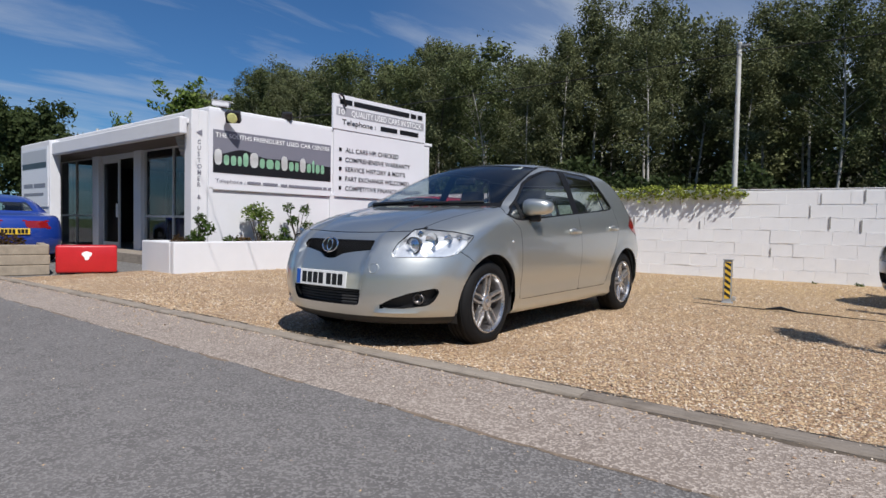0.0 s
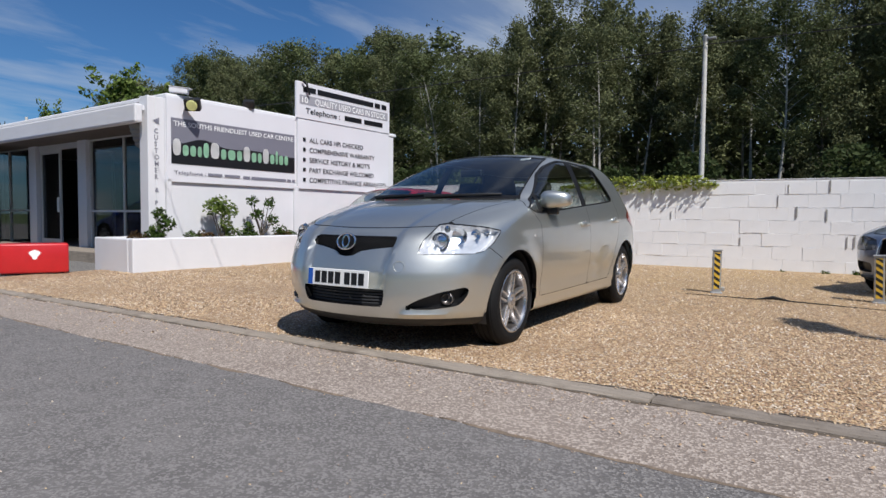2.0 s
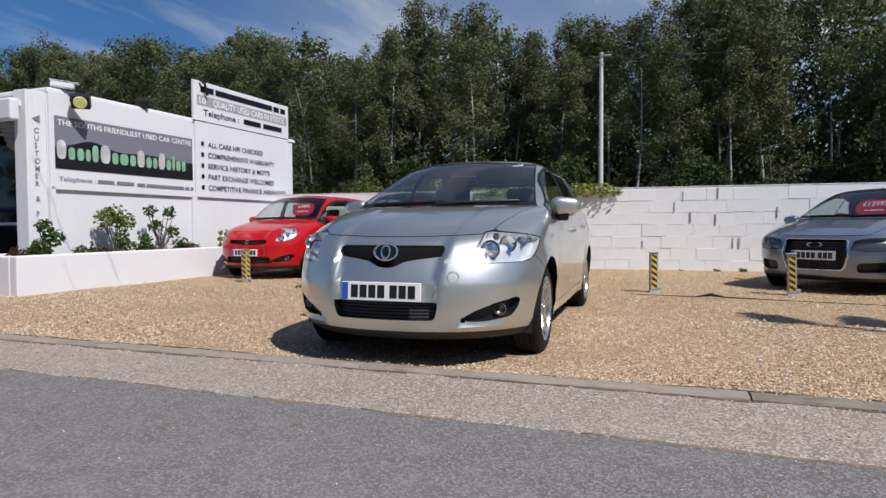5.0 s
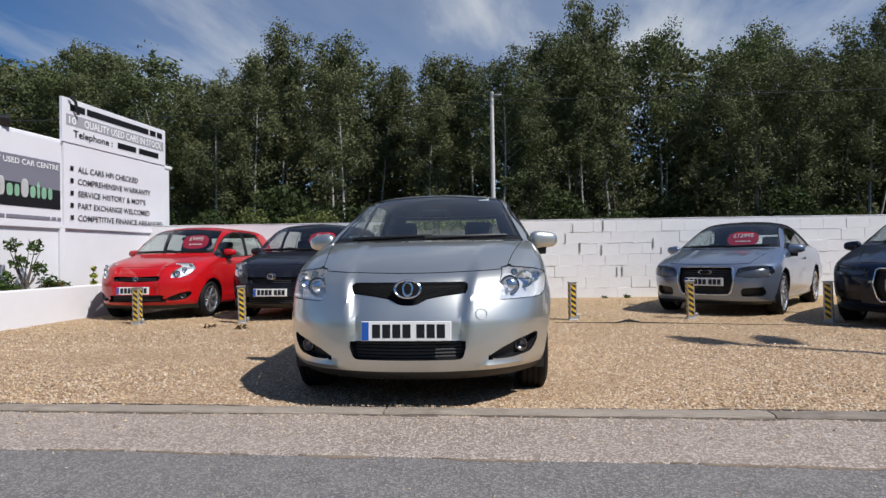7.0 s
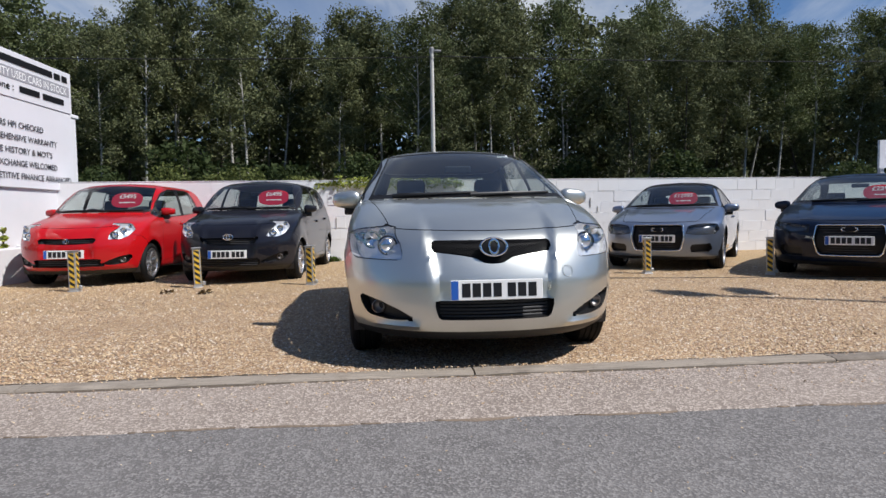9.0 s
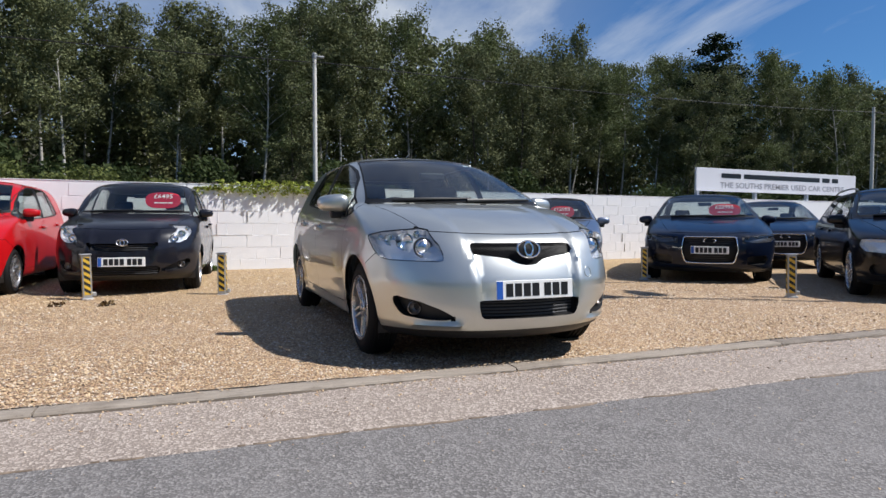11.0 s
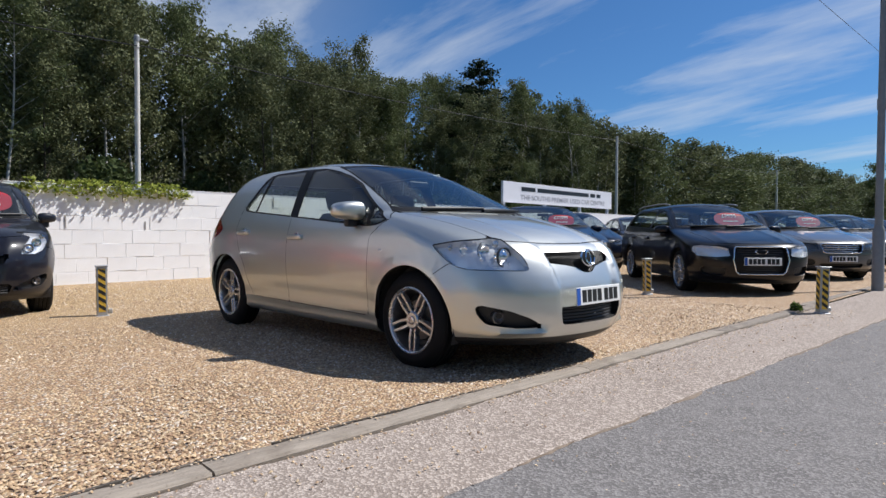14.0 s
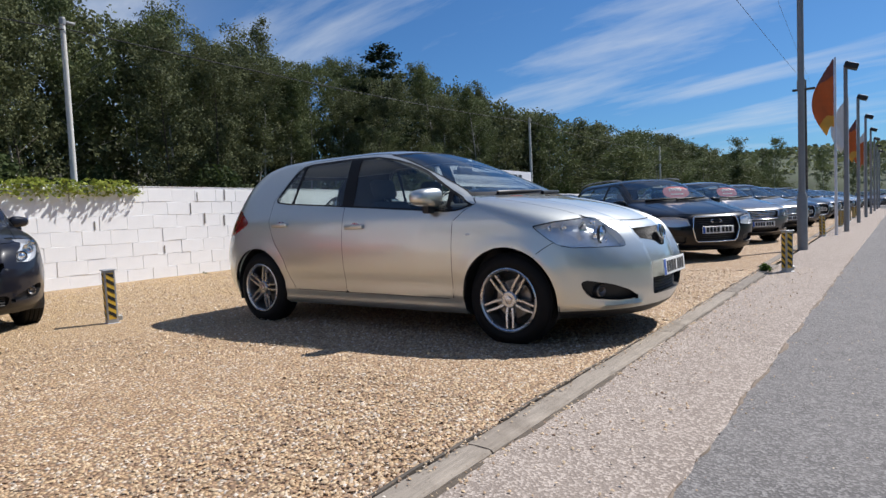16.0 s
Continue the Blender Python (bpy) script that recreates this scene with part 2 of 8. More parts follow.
def worn_mat(name, c, dark):
    """Weathered pale surface with grain along its length, stains and pits."""
    m, nt, b = nodes_of(name)
    v = texco(nt)
    grain = noise_tex(nt, texco(nt, (2.2, 34.0, 34.0)), 2.0, 6, 0.65)
    blot = noise_tex(nt, v, 5.0, 5, 0.65)
    pit = noise_tex(nt, v, 70.0, 3, 0.6)
    k = ramp_of(nt, grain, [(0.3, shade(c, 0.72)), (0.7, shade(c, 1.12))])
    k = mix_rgb(nt, ramp_of(nt, blot, [(0.50, (0, 0, 0)), (0.75, (0.65, 0.65, 0.65))]), k, dark)
    k = mix_rgb(nt, ramp_of(nt, pit, [(0.60, (0, 0, 0)), (0.72, (0.7, 0.7, 0.7))]), k, dark)
    nt.links.new(k, b.inputs["Base Color"])
    b.inputs["Roughness"].default_value = 0.9
    bump_of(nt, b, grain, 0.7, 0.006)
    return m


M["edging"] = worn_mat("brown_worn_edging", (0.25, 0.213, 0.176), (0.10, 0.08, 0.062))
M["edging_far"] = plain("edging_concrete", (0.215, 0.182, 0.148), 0.9, vary=0.32, scale=5, bump=0.8)
M["dirt_seam"] = plain("seam_dirt", (0.10, 0.078, 0.058), 0.95, vary=0.4, scale=9, bump=0.8)
M["grit"] = plain("seam_grit", (0.19, 0.145, 0.108), 0.95, vary=0.45, scale=14, bump=0.8)
M["kerb"] = worn_mat("worn_edging", (0.32, 0.275, 0.225), (0.15, 0.12, 0.092))
M["dark_board"] = plain("dark_brown_timber", (0.10, 0.083, 0.066), 0.9, vary=0.4, scale=9, bump=0.6)
M["wood"] = plain("weathered_timber", (0.30, 0.25, 0.19), 0.85, vary=0.3, scale=8, bump=0.5)
M["soffit"] = plain("dark_brown_soffit", (0.13, 0.105, 0.085), 0.9, vary=0.3, scale=3, bump=0.3)
M["soil"] = plain("soil", (0.09, 0.065, 0.045), 0.95, vary=0.4, scale=14, bump=0.8)
M["grass"] = plain("grass_ground", (0.07, 0.10, 0.03), 0.95, vary=0.45, scale=1.5, bump=0.8, fine=25)
M["hill"] = plain("wooded_hill_ground", (0.035, 0.052, 0.02), 0.95, vary=0.4, scale=0.3, bump=0.6, fine=3)
M["forest"] = plain("forest_floor", (0.035, 0.032, 0.018), 0.95, vary=0.5, scale=1.2, bump=0.8)
M["black"] = plain("black_plastic", (0.010, 0.010, 0.011), 0.5, vary=0.2)
M["dark"] = plain("dark_trim", (0.03, 0.03, 0.032), 0.6, vary=0.2)
M["rubber"] = plain("tyre_rubber", (0.008, 0.008, 0.0085), 0.7, vary=0.3, bump=0.2, fine=150, spec=0.2)
M["chrome"] = plain("chrome", (0.86, 0.87, 0.88), 0.08, 1.0, vary=0.02)
M["alloy"] = plain("alloy_wheel", (0.54, 0.54, 0.55), 0.28, 0.9, vary=0.06)
M["lamp_bowl"] = plain("lamp_reflector", (0.80, 0.805, 0.81), 0.18, 0.50, vary=0.06, scale=40, bump=1.0, fine=42)
M["lamp_dark"] = plain("smoked_lamp_housing", (0.10, 0.102, 0.108), 0.25, 0.4, vary=0.15, scale=30, bump=0.4)
M["seal_black"] = plain("gloss_black_trim", (0.008, 0.008, 0.009), 0.5, vary=0.1, spec=0.25)
M["soft_top"] = plain("black_fabric", (0.012, 0.012, 0.013), 0.95, vary=0.2, bump=0.3, fine=200, spec=0.1)
M["disc"] = plain("brake_steel", (0.28, 0.26, 0.25), 0.4, 0.9, vary=0.2)
M["pale_frame"] = plain("pale_window_frame", (0.55, 0.55, 0.55), 0.5, vary=0.06)
M["galv"] = plain("galvanised_steel", (0.42, 0.43, 0.44), 0.5, 0.6, vary=0.12, scale=20)
M["grey_pole"] = plain("grey_painted_steel", (0.24, 0.25, 0.26), 0.55, 0.2, vary=0.12, scale=14)
M["pale_pole"] = plain("pale_concrete_pole", (0.55, 0.54, 0.50), 0.8, vary=0.12, scale=9)
M["yellow"] = plain("yellow_tape", (0.72, 0.46, 0.045), 0.5, vary=0.15, scale=22)
M["blacktape"] = plain("black_tape", (0.02, 0.02, 0.02), 0.5, vary=0.2)
M["sign_grey"] = plain("sign_slate_grey", (0.185, 0.185, 0.225), 0.4, vary=0.03)
M["sign_pale"] = plain("sign_pale_grey", (0.45, 0.45, 0.47), 0.4, vary=0.03)
M["sign_dark"] = plain("sign_dark_print", (0.055, 0.055, 0.065), 0.4, vary=0.05)
M["sign_midgrey"] = plain("sign_mid_grey", (0.33, 0.33, 0.36), 0.4, vary=0.03)
M["sign_black"] = plain("sign_black", (0.012, 0.012, 0.014), 0.35, vary=0.1)
M["sign_white"] = plain("sign_white_print", (0.85, 0.85, 0.85), 0.4, vary=0.02)
M["sign_green"] = plain("sign_green_print", (0.42, 0.74, 0.52), 0.4, vary=0.03)
M["red"] = plain("red_plastic", (0.50, 0.012, 0.016), 0.4, vary=0.12, coat=0.3)
M["sticker"] = plain("red_price_sticker", (0.46, 0.010, 0.03), 0.5, vary=0.05)
M["plate_white"] = plain("plate_white", (0.82, 0.82, 0.80), 0.4, vary=0.02)
M["plate_yellow"] = plain("plate_yellow", (0.80, 0.52, 0.05), 0.4, vary=0.02)
M["plate_blue"] = plain("plate_blue", (0.02, 0.10, 0.42), 0.4, vary=0.03)
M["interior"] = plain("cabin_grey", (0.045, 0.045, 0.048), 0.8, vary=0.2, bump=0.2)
M["lining"] = plain("roof_lining", (0.22, 0.22, 0.215), 0.9, vary=0.05)
M["seat"] = plain("seat_cloth", (0.04, 0.04, 0.043), 0.9, vary=0.25, bump=0.4)
M["glass"] = glass_mat("car_glass", (0.82, 0.88, 0.85), base=0.11)
M["window"] = glass_mat("window_glass", (0.60, 0.63, 0.63), base=0.03)
M["lamp_glass"] = glass_mat("headlamp_lens", (0.93, 0.95, 0.97))
M["red_lens"] = plain("red_lamp_lens", (0.24, 0.008, 0.010), 0.12, vary=0.1, coat=1.0)
M["amber"] = plain("amber_lens", (0.75, 0.22, 0.02), 0.2, vary=0.05, coat=1.0)
M["silver_paint"] = car_paint("silver_green_paint", (0.635, 0.645, 0.605), 0.90, 0.37, ior=1.6)
M["red_paint"] = car_paint("bright_red_paint", (0.44, 0.006, 0.009), 0.0, 0.35, coat=0.8, spec=0.15, dust=0.01)
M["charcoal_paint"] = car_paint("charcoal_paint", (0.011, 0.0115, 0.017), 0.0, 0.3, dust=0.01, spec=0.1, coat=0.7)
M["iceblue_paint"] = car_paint("ice_blue_paint", (0.215, 0.26, 0.35), 0.7, 0.3)
M["navy_paint"] = car_paint("dark_navy_paint", (0.004, 0.008, 0.022), 0.0, 0.3, dust=0.004, spec=0.1, coat=0.6)
M["black_paint"] = car_paint("black_blue_paint", (0.003, 0.003, 0.006), 0.0, 0.3, dust=0.003, spec=0.1, coat=0.6)
M["grey_paint"] = car_paint("steel_grey_paint", (0.085, 0.087, 0.093), 0.5, 0.33)
M["slate_paint"] = car_paint("slate_blue_paint", (0.07, 0.085, 0.12), 0.4, 0.33)
M["blue_paint"] = car_paint("bright_blue_paint", (0.010, 0.045, 0.30), 0.2, 0.3)
M["white_paint"] = car_paint("white_paint", (0.75, 0.75, 0.75), 0.0, 0.3)

# ---- mesh helpers ----
def root(name, m=None, label="", category="", group="", kind=""):
    e = new(name)
    e.empty_display_size = 0.2
    if m is not None:
        e.matrix_world = m
    return tagged(e, label, category, group, kind)


def part(name, bm, material, parent=None, label="", m=None, smooth=None, kind=""):
    """Links a bmesh as one mesh object, under a thing or a part where one is given."""
    me = bpy.data.meshes.new(name)
    bm.to_mesh(me)
    bm.free()
    ob = new(name, me)
    for k in material if isinstance(material, (list, tuple)) else (material,):
        me.materials.append(k)
    if parent is not None:
        ob.parent = parent
    if m is not None:
        ob.matrix_local = m
    if smooth is not None:
        me.shade_smooth()
        if smooth < 180:
            me.set_sharp_from_angle(angle=radians(smooth))
    return tagged(ob, label, kind=kind)


def box(bm, x0, x1, y0, y1, z0, z1, bevel=0.0, seg=1):
    v = [bm.verts.new(p) for p in ((x0, y0, z0), (x1, y0, z0), (x1, y1, z0), (x0, y1, z0), (x0, y0, z1), (x1, y0, z1), (x1, y1, z1), (x0, y1, z1))]
    f = [bm.faces.new([v[k] for k in q]) for q in ((0, 3, 2, 1), (4, 5, 6, 7), (0, 1, 5, 4), (1, 2, 6, 5), (2, 3, 7, 6), (3, 0, 4, 7))]
    if bevel:
        e = list({e for k in f for e in k.edges})
        bmesh.ops.bevel(bm, geom=e, offset=bevel, segments=seg, affect="EDGES", profile=0.5)
    return bm


def bm_box(*a, **k):
    return box(bmesh.new(), *a, **k)


def tube(bm, pts, radii, sides=8, caps=True):
    """A tube along points; radii: one for all or one a point."""
    pts = [Vector(p) for p in pts]
    if not isinstance(radii, (list, tuple)):
        radii = [radii] * len(pts)
    rings = []
    up = Vector((0.31, 0.22, 0.92)).normalized()
    for k, p in enumerate(pts):
        d = (pts[min(k + 1, len(pts) - 1)] - pts[max(k - 1, 0)]).normalized()
        a = d.cross(up)
        if a.length < 0.05:
            a = d.cross(Vector((1, 0, 0)))
        a.normalize()
        b = d.cross(a).normalized()
        rings.append([bm.verts.new(p + radii[k] * (math.cos(q) * a + math.sin(q) * b)) for q in [2 * math.pi * j / sides for j in range(sides)]])
    for r0, r1 in zip(rings, rings[1:]):
        for j in range(sides):
            bm.faces.new((r0[j], r0[(j + 1) % sides], r1[(j + 1) % sides], r1[j]))
    if caps:
        bm.faces.new(rings[0])
        bm.faces.new(rings[-1][::-1])
    return bm


def lathe(bm, prof, sides=32, axis="X", off=(0, 0, 0), close=False):
    """Turns a profile of (along, radius) round an axis."""
    rings = []
    for a, r in prof:
        ring = []
        for j in range(sides):
            q = 2 * math.pi * j / sides
            p = {"X": (a, r * math.cos(q), r * math.sin(q)), "Y": (r * math.cos(q), a, r * math.sin(q)), "Z": (r * math.cos(q), r * math.sin(q), a)}[axis]
            ring.append(bm.verts.new((p[0] + off[0], p[1] + off[1], p[2] + off[2])))
        rings.append(ring)
    pairs = list(zip(rings, rings[1:])) + ([(rings[-1], rings[0])] if close else [])
    for r0, r1 in pairs:
        for j in range(sides):
            bm.faces.new((r0[j], r0[(j + 1) % sides], r1[(j + 1) % sides], r1[j]))
    return bm, rings


def sheet(bm, poly, z):
    """A flat polygon."""
    return bm.faces.new([bm.verts.new((x, y, z)) for x, y in poly])


def lettering(text, size, width=None):
    """The built-in font's outline as a bmesh in the x-y plane, its left end at 0, at the given cap height; width stretches it."""
    cu = bpy.data.curves.new("lettering", "FONT")
    cu.body, cu.size, cu.resolution_u, cu.offset = text, size / 0.70, 3, size * 0.016
    ob = bpy.data.objects.new("lettering", cu)
    scene.collection.objects.link(ob)
    dg = bpy.context.evaluated_depsgraph_get()
    dg.update()
    me = bpy.data.meshes.new_from_object(ob.evaluated_get(dg))
    bm = bmesh.new()
    bm.from_mesh(me)
    bpy.data.objects.remove(ob)
    bpy.data.curves.remove(cu)
    bpy.data.meshes.remove(me)
    xs = [v.co.x for v in bm.verts]
    k = width / (max(xs) - min(xs)) if width else 1.0
    x0 = min(xs)
    for v in bm.verts:
        v.co.x = (v.co.x - x0) * k
    return bm


def bars(widths, height, gap):
    """A row of plain bars that stands for writing that is not spelled out."""
    bm = bmesh.new()
    x = 0.0
    for w in widths:
        bm.faces.new([bm.verts.new(p) for p in ((x, 0, 0), (x + w, 0, 0), (x + w, height, 0), (x, height, 0))])
        x += w + gap
    return bm


# ---- the ground ----
def kerb_y(x):
    return 3.30 - 0.066 * x


def road_y(x):
    return 2.44 - 0.083 * x


gsize = 700
bm = bmesh.new()
bmesh.ops.create_grid(bm, x_segments=40, y_segments=40, size=gsize)
for v in bm.verts:
    v.co.z = -0.06
tagged(part("ground", bm, M["grass"], label="rough grass and earth ground reaching the horizon", kind="structure"), category="ground")

bm = bmesh.new()
xs = [-260, -120, -60, -30, -20, -12, -8, -4, 0, 4, 8, 14, 22, 40, 70, 120, 260]
lo = [bm.verts.new((x, road_y(max(-30, min(x, 40))) - 7.2, 0)) for x in xs]
hi = [bm.verts.new((x, road_y(max(-30, min(x, 40))) + 0.04, 0)) for x in xs]
for k in range(len(xs) - 1):
    bm.faces.new((lo[k], lo[k + 1], hi[k + 1], hi[k]))
tagged(part("road", bm, M["road"], label="grey worn asphalt road", kind="structure"), category="road")


def wobble(x, s, a):
    return a * (noise.noise((x * s, 3.7, 1.2)) + 0.5 * noise.noise((x * s * 3.1, 8.7, 4.2)))


bm = bmesh.new()
rows = []
x = -60.0
while x < 90:
    near = road_y(max(-30, min(x, 40))) + wobble(x, 2.3, 0.018) + wobble(x, 9.0, 0.010)
    far = kerb_y(max(-30, min(x, 40))) - 0.10
    rows.append([bm.verts.new((x, near + (far - near) * q, 0.006 + 0.012 * q)) for q in (0, 0.03, 0.5, 1)])
    rows[-1][0].co.z = 0.0005
    x += 0.05 if -11 < x < 4 else 0.5
for a, b in zip(rows, rows[1:]):
    for j in range(3):
        bm.faces.new((a[j], b[j], b[j + 1], a[j + 1]))
tagged(part("pavement_strip", bm, M["strip"], label="strip of old worn pinkish-brown tarmac along the road", kind="structure"), category="pavement")

# gravel lot, gently uneven
bm = bmesh.new()
gx0, gx1, gy1, st = -9.75, 46.0, 12.2, 0.16
cols = []
x = gx0
while x <= gx1:
    y0 = kerb_y(x) - 0.05
    n = 42
    cols.append([])
    for k in range(n + 1):
        y = y0 + (gy1 - y0) * (k / n) ** 1.25
        z = 0.014 + 0.012 * noise.noise((x * 0.8, y * 0.8, 0)) + 0.006 * noise.noise((x * 4, y * 4, 3)) + 0.03 * max(0, (y - 10.5) / 1.7)
        cols[-1].append(bm.verts.new((x, y, z)))
    x += st if x < 8 else 0.9
for a, b in zip(cols, cols[1:]):
    for k in range(len(a) - 1):
        bm.faces.new((a[k], b[k], b[k + 1], a[k + 1]))
tagged(part("gravel_lot", bm, M["gravel"], label="golden shingle gravel of the sales lot", kind="structure", smooth=180), category="gravel")

bm = bmesh.new()
sheet(bm, [(-60, kerb_y(-20) - 0.1), (-9.75, kerb_y(-9.75) - 0.1), (-9.75, 7.2), (-60, 14)], 0.005)
tagged(part("forecourt", bm, M["drive"], label="grey tarmac forecourt before the office", kind="structure"), category="forecourt")

# forest floor behind the wall
bm = bmesh.new()
sheet(bm, [(-120, 14.5), (240, 14.5), (240, 140), (-120, 140)], -0.02)
tagged(part("forest_floor", bm, M["forest"], label="dark leaf litter under the trees", kind="structure"), category="ground")

# timber and concrete edging between gravel and strip
kerb = root("kerb_edge", pose(0, 0, 0), "low grey edging of worn kerb lengths", "kerb", kind="structure")


def worn_length(ln, prof, seed, rough, dip=0.0):
    """A long piece with an uneven, worn cross-section."""
    wb = bmesh.new()
    n = max(8, int(ln / 0.05))
    rings = []
    for k in range(n + 1):
        x = 0.003 + (ln - 0.006) * k / n
        lo_ = -dip * max(0.0, noise.noise((x * 1.3, seed * 3.1, 0.5)))
        rings.append([wb.verts.new((x, y + rough * noise.noise((x * 7, seed + 9 * y, 1.1)), z if z < 0 else z + lo_ + rough * noise.noise((x * 9, seed * 1.7 + 30 * y, 5.2)))) for y, z in prof])
    for a_, b_ in zip(rings, rings[1:]):
        for j in range(len(prof) - 1):
            wb.faces.new((a_[j], b_[j], b_[j + 1], a_[j + 1]))
    wb.faces.new(rings[0]); wb.faces.new(rings[-1][::-1])
    bmesh.ops.recalc_face_normals(wb, faces=wb.faces)
    return wb


EDGE = [(-0.13, -0.05), (-0.131, 0.024), (-0.122, 0.034), (-0.09, 0.037), (-0.05, 0.036), (-0.012, 0.036), (-0.002, 0.028), (0.0, -0.05)]
kx = -9.9
for n, ln in enumerate((0.85, 1.9, 1.75, 2.43, 2.15, 2.05, 0.9)):
    part("edging", worn_length(ln, EDGE, n * 2.7, 0.004), M["kerb" if kx < -2.5 else "edging"], kerb, m=pose(kx, kerb_y(kx) + 0.004 * math.sin(n * 1.7), 0, 0, 0, -3.77 + 0.05 * math.sin(n * 3.1)), smooth=40)
    kx += ln
# thin dark strip along the gravel side of the edging
for n in range(5):
    kx = -9.9 + 2.4 * n
    part("board", worn_length(2.36, [(0.004, -0.05), (0.004, 0.036), (0.022, 0.034), (0.024, -0.05)], n * 4.3 + 1, 0.006, 0.06), M["dark_board"], kerb, "thin dark board along the gravel", m=pose(kx, kerb_y(kx), 0, 0, 0, -3.77))
for n in range(10):
    bm = bm_box(0.006, 3.0, -0.10, 0, -0.05, 0.035, bevel=0.012)
    part("edging", bm, M["edging_far"], kerb, m=pose(1.9 + n * 3.05, kerb_y(1.9 + n * 3.05) + 0.1, 0, 0, 0, -3.77))



def dirt_ribbon(line, half, z, x0, x1, seed):
    """A thin uneven trail of dirt along a line of the ground."""
    rb, last, x = bmesh.new(), None, x0
    while x < x1:
        w = half * max(0.0, 0.55 + 1.9 * noise.noise((x * 3.1, seed, 0.3)) + 0.8 * noise.noise((x * 17, seed, 2.3)))
        y = line(x) + half * 0.5 * noise.noise((x * 6, seed, 7.1))
        cur = (rb.verts.new((x, y - w, z - 0.004)), rb.verts.new((x, y, z + 0.002)), rb.verts.new((x, y + w, z - 0.004)))
        if last and w > 0.15 * half:
            rb.faces.new((last[0], cur[0], cur[1], last[1]))
            rb.faces.new((last[1], cur[1], cur[2], last[2]))
        last, x = cur, x + 0.03
    return rb


tagged(part("dirt_trail", dirt_ribbon(lambda x: kerb_y(x) - 0.140, 0.014, 0.021, -9.9, 2.0, 1.0), M["dirt_seam"], label="dark dirt gathered along the foot of the edging", kind="stuff"), category="dirt")
tagged(part("dirt_trail", dirt_ribbon(lambda x: road_y(x) + wobble(x, 2.3, 0.018) + wobble(x, 9.0, 0.010), 0.013, 0.005, -12, 4, 5.0), M["grit"], label="brown grit along the seam of road and strip", kind="stuff"), category="dirt")

# ---- the white block wall ----
WALL_Y, WALL_TOP = 12.17, 1.58
wall_north = root("wall_north", pose(0, 0, 0), "white-painted concrete block wall with open joints", "wall", kind="structure")
part("wall_core", bm_box(-9.2, 48, WALL_Y + 0.004, WALL_Y + 0.21, -0.1, WALL_TOP + 0.02, bevel=0.012), M["wall_white"], wall_north)

# ---- the sales office ----
OFFICE = pose(-9.41, 6.97, 0, 0, 0, -6.0) @ Matrix.Diagonal((1, 0.975, 1, 1))
office = root("sales_office", OFFICE, "single-storey white flat-roofed sales office with glazed front", "building", kind="structure")
W_ = M["render_white"]
# long wall under the signs: x = 0 is its face, y runs along it
part("side_wall", bm_box(-0.25, 0, 0.0, 5.86, -0.1, 2.84), W_, office)
for y0, y1, nm in ((0.0, 0.09, "pilaster"), (2.83, 2.95, "pilaster"), (5.74, 5.86, "pilaster")):
    part(nm, bm_box(0.002, 0.045, y0, y1, 0, 1.50, bevel=0.004), W_, office)
part("back_wall", bm_box(-8.91, 0.0, 5.87, 6.1, -0.1, 2.84), W_, office)
part("end_wall", bm_box(-9.15, -8.92, 0.2, 6.1, -0.1, 2.84), W_, office)
part("floor_slab", bm_box(-8.91, -0.26, -0.35, 5.86, -0.1, 0.20, bevel=0.01), M["kerb"], office)
part("roof", bm_box(-9.2, 0.02, 0.02, 6.2, 2.845, 2.93, bevel=0.02), W_, office, "white flat roof edge")
bm = bm_box(-6.6, -0.03, -0.50, -0.36, 2.385, 2.69, bevel=0.03, seg=2)
part("fascia", bm, W_, office, "broad white roof fascia, weathered")
part("canopy_top", bm_box(-8.9, -0.10, -0.36, 0.0, 2.60, 2.68), W_, office)
part("soffit", bm_box(-8.9, -0.27, -0.36, 4.0, 2.41, 2.46), M["soffit"], office, "dark brown soffit under the roof edge")
part("corner_pier", bm_box(-0.26, -0.002, -0.002 - 0.16, -0.002, 0, 2.84, bevel=0.01), W_, office, "white corner pier with upright writing")
